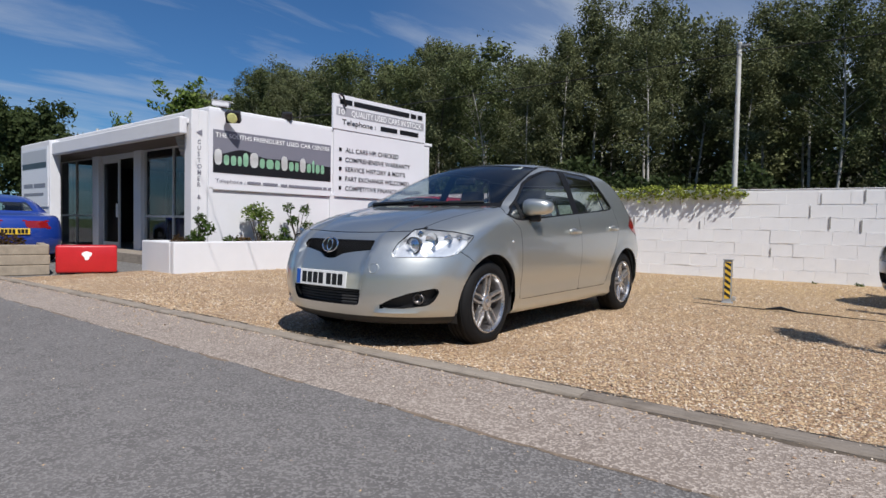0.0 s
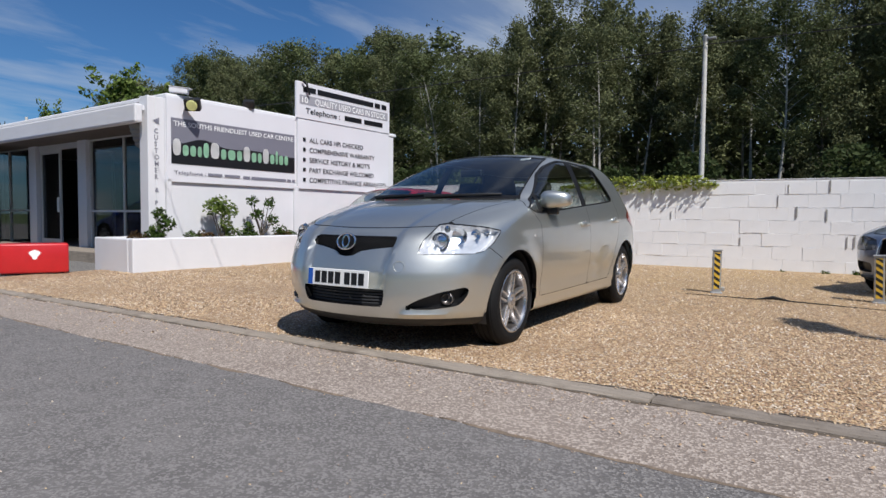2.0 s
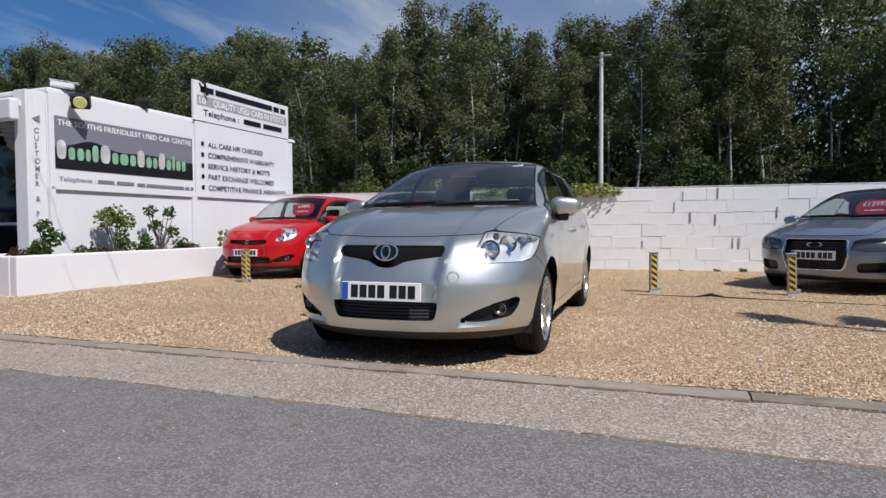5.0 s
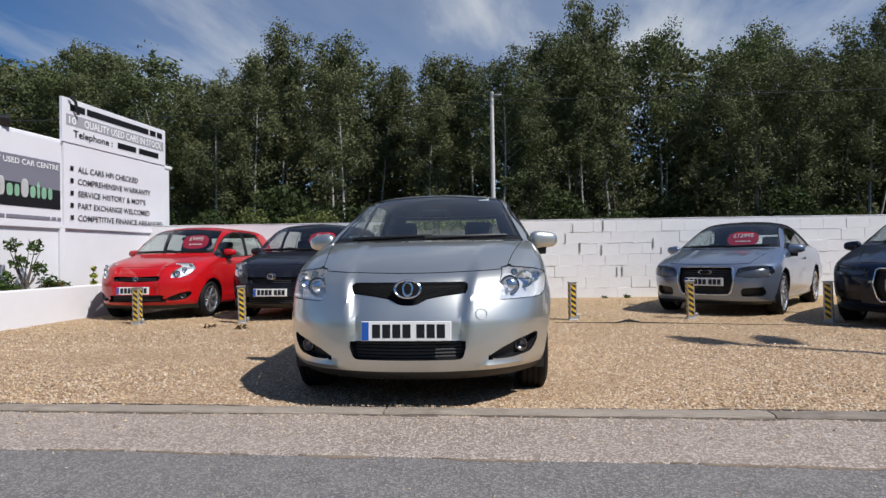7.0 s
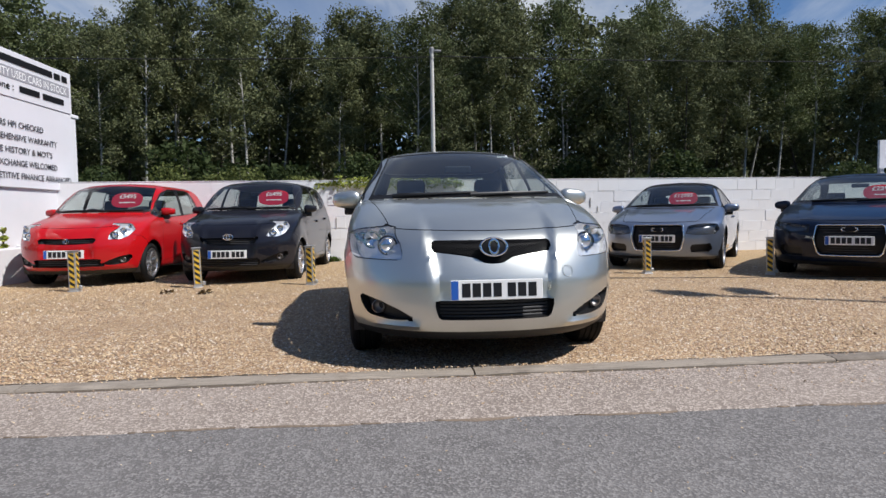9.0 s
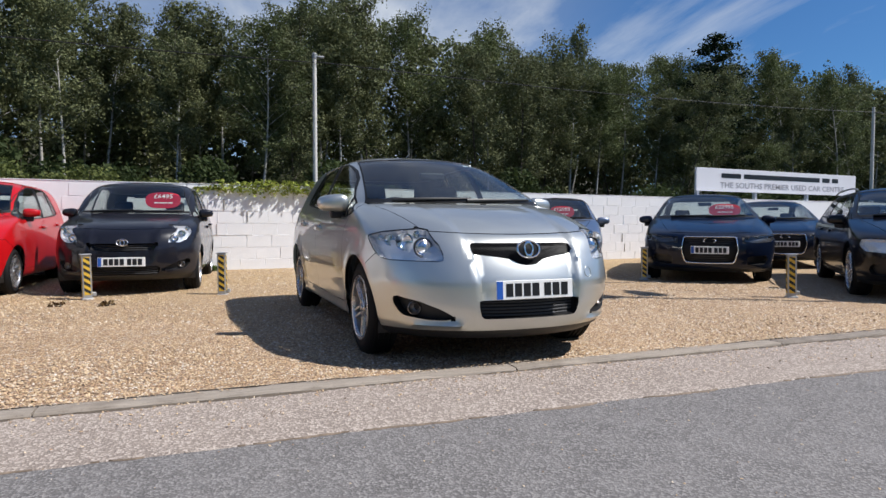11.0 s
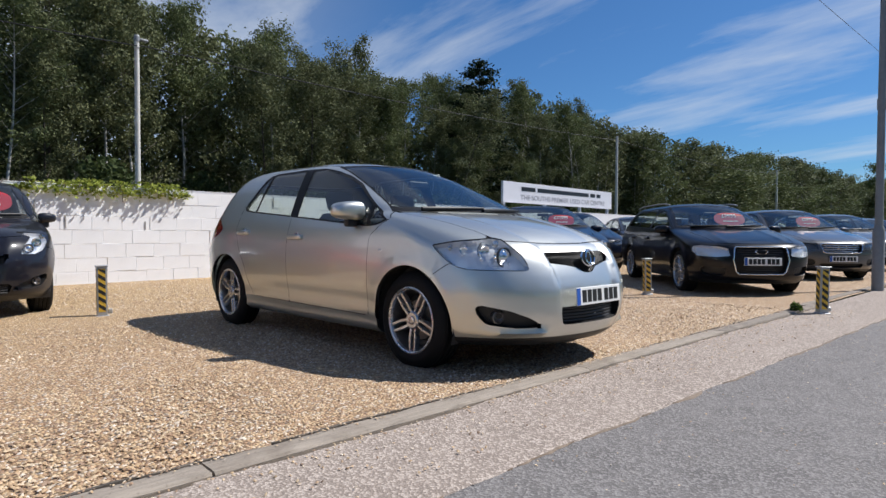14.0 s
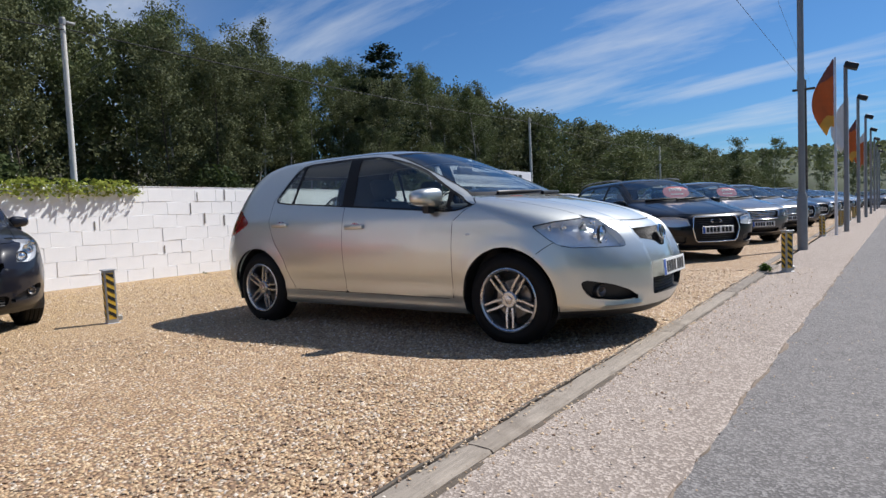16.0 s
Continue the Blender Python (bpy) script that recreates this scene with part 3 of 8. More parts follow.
# the glazed front stands back under the deep canopy
FRONT = pose(-0.809, 0.45, -0.10) @ Matrix.Diagonal((1.078, 1, 1.078, 1))
for a0, a1 in ((-0.50, -0.10), (2.50, 2.84), (4.70, 5.04), (7.35, 7.45)):
    part("column", bm_box(-a1, -a0, -0.10, 0.06, 0.20, 2.37, bevel=0.008), W_, office, m=FRONT)
part("lintel", bm_box(-7.45, 0.50, -0.02, 0.06, 2.30, 2.37), M["pale_frame"], office, m=FRONT)
part("sill", bm_box(-7.45, 0.50, -0.08, 0.08, 0.20, 0.27), W_, office, m=FRONT)
for n, (a0, a1, mid) in enumerate(((-0.10, 2.50, (1.25,)), (5.04, 7.35, (6.25,)))):
    win = root("window", FRONT, "tall office window with pale grey frame")
    win.parent = office
    part("window_frame", box(box(bm_box(-a1, -a1 + 0.04, -0.02, 0.03, 0.27, 2.30), -a0 - 0.04, -a0, -0.02, 0.03, 0.27, 2.30), -a1 + 0.04, -a0 - 0.04, -0.02, 0.03, 0.96, 1.00), M["pale_frame"], win)
    for q in mid:
        part("mullion", bm_box(-q - 0.022, -q + 0.022, -0.023, 0.033, 0.271, 2.299), M["pale_frame"], win)
    edges = [a0 + 0.06, *mid, a1 - 0.06]
    for e0, e1 in zip(edges, edges[1:]):
        for z0, z1 in ((0.27, 0.96), (1.00, 2.30)):
            p = part("pane", bm_box(-e1 + 0.022, -e0 - 0.022, 0.004, 0.010, z0, z1), M["window"], win)
door = root("door", FRONT, "glazed double door with pale frames, one leaf open")
door.parent = office
for hx, turn in ((-4.66, 0), (-2.88, -72)):
    w = 0.90 if turn == 0 else -0.88
    lo, hi = min(0, w), max(0, w)
    leaf = part("door_leaf", box(box(box(bm_box(lo, lo + 0.055, -0.02, 0.02, 0.27, 2.22), hi - 0.055, hi, -0.02, 0.02, 0.27, 2.22), lo + 0.055, hi - 0.055, -0.02, 0.02, 0.27, 0.40), lo + 0.055, hi - 0.055, -0.02, 0.02, 2.15, 2.22), M["pale_frame"], door, "pale framed door leaf", m=pose(hx, 0.01, 0, 0, 0, turn))
    part("pane", bm_box(lo + 0.055, hi - 0.055, -0.003, 0.003, 0.40, 2.15), M["window"], leaf)
part("notice", bm_box(-3.84, -3.77, -0.05, -0.03, 0.95, 1.25), M["sign_white"], door, "white push plate on the door")
part("door_head", bm_box(-4.70, -2.84, -0.02, 0.05, 2.22, 2.30), M["pale_frame"], door)
part("jamb", bm_box(-2.88, -2.84, -0.02, 0.05, 0.27, 2.22), M["pale_frame"], door)
# dim interior: the dimness is put into the near-black grey of these parts
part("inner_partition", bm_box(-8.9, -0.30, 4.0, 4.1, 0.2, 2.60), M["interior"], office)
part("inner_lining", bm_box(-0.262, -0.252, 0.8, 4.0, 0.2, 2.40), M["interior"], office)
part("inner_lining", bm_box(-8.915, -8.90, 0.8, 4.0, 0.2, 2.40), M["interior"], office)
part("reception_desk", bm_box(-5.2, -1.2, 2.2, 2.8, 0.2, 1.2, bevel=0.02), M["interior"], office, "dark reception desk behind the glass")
# projecting sign wing at the far end
part("sign_wing", bm_box(-8.6, -6.42, -0.55, -0.30, 0.0, 2.75, bevel=0.02), W_, office, "white projecting wing with a sign board")

bm = bmesh.new()
lathe(bm, [(2.54, 0.17), (2.50, 0.17), (2.47, 0.15), (2.44, 0.16), (2.40, 0.13), (2.37, 0.14), (2.33, 0.105), (2.30, 0.115), (2.26, 0.08), (2.22, 0.085), (2.16, 0.03), (2.15, 0.001)], 20, "Z", off=(-0.42, -0.20, -0.15))
part("hanging_shell", bm, M["lining"], office, "fluted pale hanging shell under the canopy corner", smooth=40)

# ---- cars ----
def pchip(xk, yk, x):
    """Smooth curve through keys without overshoot."""
    xk, yk, x = np.asarray(xk, float), np.asarray(yk, float), np.asarray(x, float)
    h = np.diff(xk)
    d = np.diff(yk) / h
    m = np.zeros(len(xk))
    m[0], m[-1] = d[0], d[-1]
    for k in range(1, len(xk) - 1):
        if d[k - 1] * d[k] > 0:
            w1, w2 = 2 * h[k] + h[k - 1], h[k] + 2 * h[k - 1]
            m[k] = (w1 + w2) / (w1 / d[k - 1] + w2 / d[k])
    i = np.clip(np.searchsorted(xk, x) - 1, 0, len(h) - 1)
    t = np.clip((x - xk[i]) / h[i], 0, 1)
    return (2 * t**3 - 3 * t**2 + 1) * yk[i] + (t**3 - 2 * t**2 + t) * h[i] * m[i] + (3 * t**2 - 2 * t**3) * yk[i + 1] + (t**3 - t**2) * h[i] * m[i + 1]


def keyed(keys, z):
    return pchip([k[0] for k in keys], [k[1] for k in keys], z)


def sstep(a, b, x):
    t = np.clip((x - a) / (b - a), 0, 1)
    return t * t * (3 - 2 * t)


def poly_dist(px, py, poly):
    """Signed distance to a polygon, negative inside."""
    px, py = np.asarray(px, float), np.asarray(py, float)
    best = np.full(px.shape, 1e9)
    inside = np.zeros(px.shape, bool)
    n = len(poly)
    for k in range(n):
        (ax, ay), (bx, by) = poly[k], poly[(k + 1) % n]
        ex, ey = bx - ax, by - ay
        t = np.clip(((px - ax) * ex + (py - ay) * ey) / (ex * ex + ey * ey + 1e-12), 0, 1)
        best = np.minimum(best, np.hypot(px - ax - t * ex, py - ay - t * ey))
        cross = ((ay > py) != (by > py)) & (px < (bx - ax) * (py - ay) / (by - ay + 1e-12) + ax)
        inside ^= cross
    return np.where(inside, -best, best)


def cut(bm, f):
    """Splits the faces of bm along f = 0, f being a function of arrays x, y, z."""
    bm.verts.index_update()
    co = np.array([v.co for v in bm.verts])
    val = f(co[:, 0], co[:, 1], co[:, 2])
    val = np.where(np.abs(val) < 2e-4, 0.0, val)
    zero = {v for v in bm.verts if val[v.index] == 0.0}
    todo = []
    for e in bm.edges:
        a, b = val[e.verts[0].index], val[e.verts[1].index]
        if a * b < 0:
            todo.append((e, a / (a - b)))
    for e, t in todo:
        _, v = bmesh.utils.edge_split(e, e.verts[0], t)
        zero.add(v)
    for fc in list(bm.faces):
        zs = [v for v in fc.verts if v in zero]
        if len(zs) == 2:
            a, b = zs
            if not any(a in e.verts and b in e.verts for e in fc.edges):
                bmesh.utils.face_split(fc, a, b)


def take(bm, faces, lift=0.0, mirror=False, flip=False, pan=0.0, shrink=1.0):
    """A new bmesh of some faces, moved along their normals by lift; mirror: their twin on the other side too; pan: with a rim down to a floor that deep."""
    nb = bmesh.new()
    for sx in ((1, -1) if mirror else ((-1,) if flip else (1,))):
        top, low = {}, {}
        for fc in faces:
            for v in fc.verts:
                if v not in top:
                    p = v.co + v.normal * lift
                    if sx < 0:
                        p = Vector((-p.x, p.y, p.z))
                    if abs(v.co.x) < 1e-6:
                        p.x = 0
                    top[v] = nb.verts.new(p)
                    if pan:
                        q = v.co - v.normal * pan
                        low[v] = nb.verts.new((-q.x if sx < 0 else q.x, q.y, q.z))
        use = low if pan else top
        for fc in faces:
            vs = [use[v] for v in fc.verts]
            try:
                nb.faces.new(vs if sx > 0 else vs[::-1])
            except ValueError:
                pass
        if pan:
            fs = set(faces)
            for fc in faces:
                for lp in fc.loops:
                    e = lp.edge
                    if sum(1 for k in e.link_faces if k in fs) == 1 and not (abs(e.verts[0].co.x) < 1e-6 and abs(e.verts[1].co.x) < 1e-6):
                        a, b = lp.vert, lp.link_loop_next.vert
                        vs = [top[a], top[b], low[b], low[a]]
                        nb.faces.new(vs if sx > 0 else vs[::-1])
            for v, t in list(top.items()):
                if not t.link_faces:
                    nb.verts.remove(t)
    if mirror:
        bmesh.ops.remove_doubles(nb, verts=[v for v in nb.verts if abs(v.co.x) < 1e-5], dist=1e-5)
    return nb


class Shape:
    """The outline of a car's body as a stack of level contours."""

    def __init__(self, s):
        self.s = s

    def at(self, z):
        s = self.s
        return keyed(s["nose"], z), keyed(s["tail"], z), keyed(s["half"], z), keyed(s["nose_round"], z), keyed(s["tail_round"], z)

    def contour(self, z, nf, ns, nr):
        yf, yr, w, lf, lr = [float(v) for v in self.at(np.array([z]))[0:5]] if False else [float(np.asarray(v).ravel()[0]) for v in self.at(np.array([z]))]
        n1, n2 = self.s.get("nose_pow", 2.3), self.s.get("tail_pow", 2.6)
        lf, lr = min(lf, (yr - yf) * 0.48), min(lr, (yr - yf) * 0.45)
        th = np.linspace(0, math.pi / 2, nf)
        x1 = w * np.sin(th) ** (2 / n1)
        y1 = yf + lf * (1 - np.cos(th) ** (2 / n1))
        # even out the spacing along the curve
        def even(x, y, n):
            d = np.concatenate([[0], np.cumsum(np.hypot(np.diff(x), np.diff(y)))])
            t = np.linspace(0, d[-1], n)
            return np.interp(t, d, x), np.interp(t, d, y)
        thd = np.linspace(0, math.pi / 2, 400)
        x1, y1 = even(w * np.sin(thd) ** (2 / n1), yf + lf * (1 - np.cos(thd) ** (2 / n1)), nf)
        x3, y3 = even(w * np.cos(thd) ** (2 / n2), yr - lr * (1 - np.sin(thd) ** (2 / n2)), nr)
        y2 = np.linspace(yf + lf, yr - lr, ns + 2)[1:-1]
        x = np.concatenate([x1, np.full(ns, w), x3])
        y = np.concatenate([y1, y2, y3])
        yc = self.s["mid"]
        x = x * (1 - self.s.get("bow", 0.02) * ((y - yc) / (self.s["length"] / 2)) ** 2)
        x[0] = x[-1] = 0.0
        return x, y


def body_grid(sp, nf=40, ns=56, nr=30, nz=74):
    sh = Shape(sp)
    z0, z1 = sp["low"], sp["top"]
    zz = np.linspace(z0, z1, 900)
    yf, yr, w, _, _ = sh.at(zz)
    ds = np.sqrt(np.diff(zz) ** 2 + 0.30 * np.diff(yf) ** 2 + 0.12 * np.diff(yr) ** 2 + 0.8 * np.diff(w) ** 2)
    d = np.concatenate([[0], np.cumsum(ds)])
    lev = np.interp(np.linspace(0, d[-1], nz), d, zz)
    X, Y, Z = [], [], []
    for z in lev:
        x, y = sh.contour(z, nf, ns, nr)
        X.append(x); Y.append(y); Z.append(np.full(len(x), z))
    X, Y, Z = np.array(X), np.array(Y), np.array(Z)
    if "sculpt" in sp:
        X, Y, Z = sp["sculpt"](X, Y, Z)
    bm = bmesh.new()
    vs = [[bm.verts.new((X[k, j], Y[k, j], Z[k, j])) for j in range(X.shape[1])] for k in range(nz)]
    top = [bm.verts.new((0, Y[-1, j], Z[-1, j] + 0.004)) for j in range(1, X.shape[1] - 1)]
    low = [bm.verts.new((0, Y[0, j], Z[0, j])) for j in range(1, X.shape[1] - 1)]
    vs.append([vs[-1][0], *top, vs[-1][-1]])
    vs.insert(0, [vs[0][0], *low, vs[0][-1]])
    for k in range(len(vs) - 1):
        for j in range(X.shape[1] - 1):
            q = [vs[k][j], vs[k][j + 1], vs[k + 1][j + 1], vs[k + 1][j]]
            u = []
            for v in q:
                if v not in u:
                    u.append(v)
            if len(u) > 2:
                bm.faces.new(u)
    bm.normal_update()
    return bm


def wheel_set(car, sp):
    """Four wheels, each a tyre with its rim and brake disc."""
    R, wd, rr = sp["tyre"], sp.get("tyre_width", 0.205), sp["rim"]
    bt = bmesh.new()
    h = wd / 2
    prof = [(-h + 0.03, rr - 0.012), (-h + 0.008, rr + 0.012), (-h, rr + 0.045), (-h + 0.004, R - 0.05), (-h + 0.022, R - 0.014), (-h + 0.045, R - 0.003)]
    for k in range(4):
        a = -0.055 + k * 0.0367
        prof += [(a - 0.012, R), (a + 0.012, R), (a + 0.015, R - 0.007), (a + 0.021, R - 0.007)]
    prof += [(h - 0.045, R - 0.003), (h - 0.022, R - 0.014), (h - 0.004, R - 0.05), (h, rr + 0.045), (h - 0.008, rr + 0.012), (h - 0.03, rr - 0.012)]
    lathe(bt, prof, sp.get("round", 30))
    tyre = part("wheel", bt, M["rubber"], car, "black tyre", smooth=50)
    br = bmesh.new()
    lathe(br, [(h - 0.004, rr + 0.012), (h - 0.001, rr + 0.004), (h - 0.006, rr - 0.006), (h - 0.022, rr - 0.012)], 48)
    bb = bmesh.new()
    lathe(bb, [(h - 0.0225, rr - 0.0125), (h - 0.07, rr - 0.026), (-h + 0.02, rr - 0.03), (-h + 0.012, rr)], 48)
    # darker steel than the rim: the shade between the spokes is put into its colour
    part("barrel", bb, M["disc"], tyre, "inner barrel, darkened for the shade between the spokes", smooth=50)
    n = sp.get("spokes", 5)
    twin = sp.get("twin", True)
    for k in range(n):
        for s in ((-1, 1) if twin else (0,)):
            a = 2 * math.pi * k / n + s * 0.20 + 0.1
            a2 = 2 * math.pi * k / n + s * 0.115 + 0.1
            hw0, hw1 = (0.0135, 0.0105) if twin else (0.032, 0.028)
            vs = []
            for r, ang, hw, x in ((0.035, a + s * 0.25, hw0, h - 0.030), (rr * 0.55, (a + a2) / 2 + s * 0.06, (hw0 + hw1) / 2, h - 0.020), (rr - 0.012, a2 if twin else a, hw1, h - 0.014)):
                ct, st = math.cos(ang), math.sin(ang)
                for dx, dw in ((0, -0.6), (0, 0.6), (-0.012, 1), (-0.035, 1), (-0.035, -1), (-0.012, -1)):
                    w_ = dw * hw
                    vs.append(br.verts.new((x + dx, r * ct - w_ * st, r * st + w_ * ct)))
            for q in range(2):
                for j in range(6):
                    a_, b_ = q * 6 + j, q * 6 + (j + 1) % 6
                    br.faces.new((vs[a_], vs[b_], vs[b_ + 6], vs[a_ + 6]))
    lathe(br, [(h - 0.05, 0.058), (h - 0.024, 0.058), (h - 0.018, 0.050), (h - 0.018, 0.028), (h - 0.012, 0.026), (h - 0.010, 0.018), (h - 0.010, 0.001)], 24)
    bmesh.ops.recalc_face_normals(br, faces=br.faces)
    part("rim", br, M["alloy"], tyre, "silver alloy rim with paired spokes", smooth=35)
    bd = bmesh.new()
    lathe(bd, [(h - 0.095, 0.001), (h - 0.095, 0.13), (h - 0.10, 0.135), (h - 0.12, 0.135), (h - 0.12, 0.001)], 32)
    part("brake_disc", bd, M["disc"], tyre, "dull steel brake disc", smooth=35)
    bd = bmesh.new()
    lathe(bd, [(h - 0.125, 0.001), (h - 0.125, rr - 0.028)], 32)
    part("wheel_back", bd, M["black"], tyre)
    x = sp["track"] - h
    poses = [pose(x, sp["axle_f"], R - 0.006, 10, 0, sp.get("steer", 0)), pose(-x, sp["axle_f"], R - 0.006, 50, 0, 180 + sp.get("steer", 0)), pose(x, sp["axle_r"], R - 0.006, 25), pose(-x, sp["axle_r"], R - 0.006, 70, 0, 180)]
    tyre.matrix_local = poses[0]
    for m in poses[1:]:
        c = copy_thing(tyre, m)
        c.parent = car


def seat_mesh(x, y, z=0.28, w=0.50, rest=True, high=0.66):
    bm = box(bmesh.new(), x - w / 2, x + w / 2, y, y + 0.50, z, z + 0.24, bevel=0.06, seg=3)
    b2 = box(bmesh.new(), -w / 2 + 0.01, w / 2 - 0.01, -0.07, 0.07, 0, high, bevel=0.06, seg=3)
    if rest:
        box(b2, -0.13, 0.13, -0.045, 0.055, high + 0.03, high + 0.20, bevel=0.04, seg=3)
        for s in (-0.05, 0.05):
            tube(b2, [(s, 0, high - 0.05), (s, 0, high + 0.08)], 0.008, 6)
    bmesh.ops.transform(b2, matrix=pose(x, y + 0.50, z + 0.16, -18), verts=b2.verts)
    me = bpy.data.meshes.new("tmp")
    b2.to_mesh(me); b2.free()
    bm.from_mesh(me)
    bpy.data.meshes.remove(me)
    return bm


def number_plate(car, m, yellow=False, blocks=(0.046,) * 4 + (0.0,) + (0.046,) * 3):
    """A plate whose characters are plain bars."""
    bp = bm_box(-0.26, 0.26, -0.006, 0.0, -0.0555, 0.0555, bevel=0.003)
    p = part("number_plate", bp, M["plate_yellow" if yellow else "plate_white"], car, "number plate with plain black bars", m=m)
    part("plate_band", bm_box(-0.256, -0.216, -0.0075, -0.0062, -0.052, 0.052), M["plate_blue"], p, "blue band")
    x = -0.195
    for w in blocks:
        if w:
            part("plate_bar", bm_box(x, x + w, -0.0078, -0.0062, -0.038, 0.038), M["sign_black"], p)
            x += w + 0.0125
        else:
            x += 0.022
    return p


def build_car(name, m, sp, label, group="cars in the lot", fine=1.0):
    """A car from its outline and its regions. The nose is at y = 0 and points along -y."""
    car = root(name, m, label, "car", group)
    paint, SIDE = sp["paint"], lambda x: np.abs(x) > sp.get("side_from", 0.5)
    bm = body_grid(sp, int(40 * fine), int(56 * fine), int(30 * fine), int(74 * fine))
    af, ar, R = sp["axle_f"], sp["axle_r"], sp["arch"]
    zc = sp["tyre"]

    def arch(x, y, z):
        d = np.minimum(np.hypot(y - af, z - zc), np.hypot(y - ar, z - zc)) - R
        return np.where(SIDE(x), d, 1.0)

    dlo = sp["dlo"]
    f_dlo = lambda x, y, z: poly_dist(y, z, dlo)
    f_dloi = lambda x, y, z: poly_dist(y, z, dlo) + sp.get("seal", 0.022)

    def f_pillars(x, y, z):
        d = np.full(np.shape(y), 9.0)
        for yp, hw, lean in sp["pillars"]:
            d = np.minimum(d, np.abs(y - yp - lean * (z - 1.15)) - hw)
        return d

    ws = sp["screen"]  # low z, high z, half width low, narrowing per metre, crown
    def f_screen(x, y, z):
        d = np.maximum(ws[0] - z, z - (ws[1] - ws[4] * (x / ws[2]) ** 2))
        d = np.maximum(d, np.abs(x) - (ws[2] - ws[3] * (z - ws[0])))
        return np.where(y < sp["mid"], d, 1.0)
    f_screeni = lambda x, y, z: np.maximum(f_screen(x, y, z) + sp.get("screen_seal", 0.014), np.where(y < sp["mid"], ws[0] + 0.030 - z, 1.0))
    rw = sp["rear_screen"]
    def f_rear(x, y, z):
        d = np.maximum(rw[0] - z, z - rw[1])
        d = np.maximum(d, np.abs(x) - (rw[2] - rw[3] * (z - rw[0])))
        return np.where(y > sp["mid"] + 0.5, d, 1.0)
    regions = {}
    for k, (proj, poly) in sp["front"].items():
        if proj == "xz":
            regions[k] = lambda x, y, z, P=poly: np.where(y < 0.9, poly_dist(np.abs(x), z, P), 1.0)
        elif proj == "sz":
            regions[k] = lambda x, y, z, P=poly: np.where(y < 1.2, poly_dist(np.abs(x) + y, z, P), 1.0)
        elif proj == "rz":
            regions[k] = lambda x, y, z, P=poly: np.where(y > sp["mid"] + 0.6, poly_dist(np.abs(x) - y, z, P), 1.0)
    bonnet = sp["bonnet"]  # leading z, rear z, half width at y0, widening, y0
    def f_bonnet(x, y, z):
        d = np.maximum(bonnet[0] + bonnet[5] * np.abs(x) ** 2 - z, z - bonnet[1])
        d = np.maximum(d, np.abs(x) - (bonnet[2] + bonnet[3] * (y - bonnet[4])))
        return np.where(y < bonnet[4] + sp["screen_y"] - 0.05, d, 1.0)
    doors = sp["doors"]
    f_doors = [(lambda x, y, z, P=P: np.where(SIDE(x), poly_dist(y, z, P), 1.0)) for P in doors]
    G = sp.get("gap", 0.0035)
    f_seams = [(lambda x, y, z, P=P: np.where(np.abs(x) > 0.66, poly_dist(y, z, P), 1.0)) for P in sp.get("seams", [])]
    lip = sp["lip"]
    f_lip = lambda x, y, z: z - np.where(y < 0.85, lip[0], np.where(y > sp["length"] - 0.75, lip[1], 0.0))

    for f in (arch, f_dlo, f_dloi, f_screen, f_screeni, f_rear):
        cut(bm, f)
    cut(bm, f_pillars)
    for f in regions.values():
        cut(bm, f)
    for d in (-0.0028, 0.0028):
        cut(bm, lambda x, y, z: regions["headlamp"](x, y, z) - d)
    for f in [f_bonnet, *f_doors, *f_seams]:
        cut(bm, lambda x, y, z, f=f: f(x, y, z) - G)
        cut(bm, lambda x, y, z, f=f: f(x, y, z) + G)
    cut(bm, lambda x, y, z: z - lip[0] + 100 * (y > 0.85))
    bm.normal_update()
    faces = list(bm.faces)
    c = np.array([f.calc_center_median() for f in faces])
    x, y, z = c[:, 0], c[:, 1], c[:, 2]
    kind = np.full(len(faces), "body", dtype=object)
    for f_, nm in zip(f_doors, sp["door_names"]):
        v = f_(x, y, z)
        kind[v < 0] = nm
    v = f_bonnet(x, y, z)
    kind[v < 0] = "bonnet"
    for f_ in [f_bonnet, *f_doors, *f_seams]:
        kind[np.abs(f_(x, y, z)) < G] = "gap"
    kind[(z < lip[0]) & (y < 0.85)] = "lip"
    kind[(z < sp["low"] + 0.003)] = "under"
    v = f_dlo(x, y, z)
    side = SIDE(x)
    kind[(v < 0) & side] = "seal"
    vi = f_dloi(x, y, z)
    pil = f_pillars(x, y, z)
    kind[(vi < 0) & (pil > 0) & side] = "side_glass"
    kind[f_screen(x, y, z) < 0] = "seal"
    kind[f_screeni(x, y, z) < 0] = "windscreen"
    kind[f_rear(x, y, z) < 0] = "rear_glass"
    for k, f_ in regions.items():
        kind[f_(x, y, z) < 0] = k
    fl = regions["headlamp"](x, y, z)
    kind[np.abs(fl) < 0.0028] = "gap"
    kind[arch(x, y, z) < 0] = "none"
    sets = {}
    for f_, k in zip(faces, kind):
        sets.setdefault(k, []).append(f_)
    roofed = sp.get("roof_paint")
    glass = M["glass"]
    shell = []
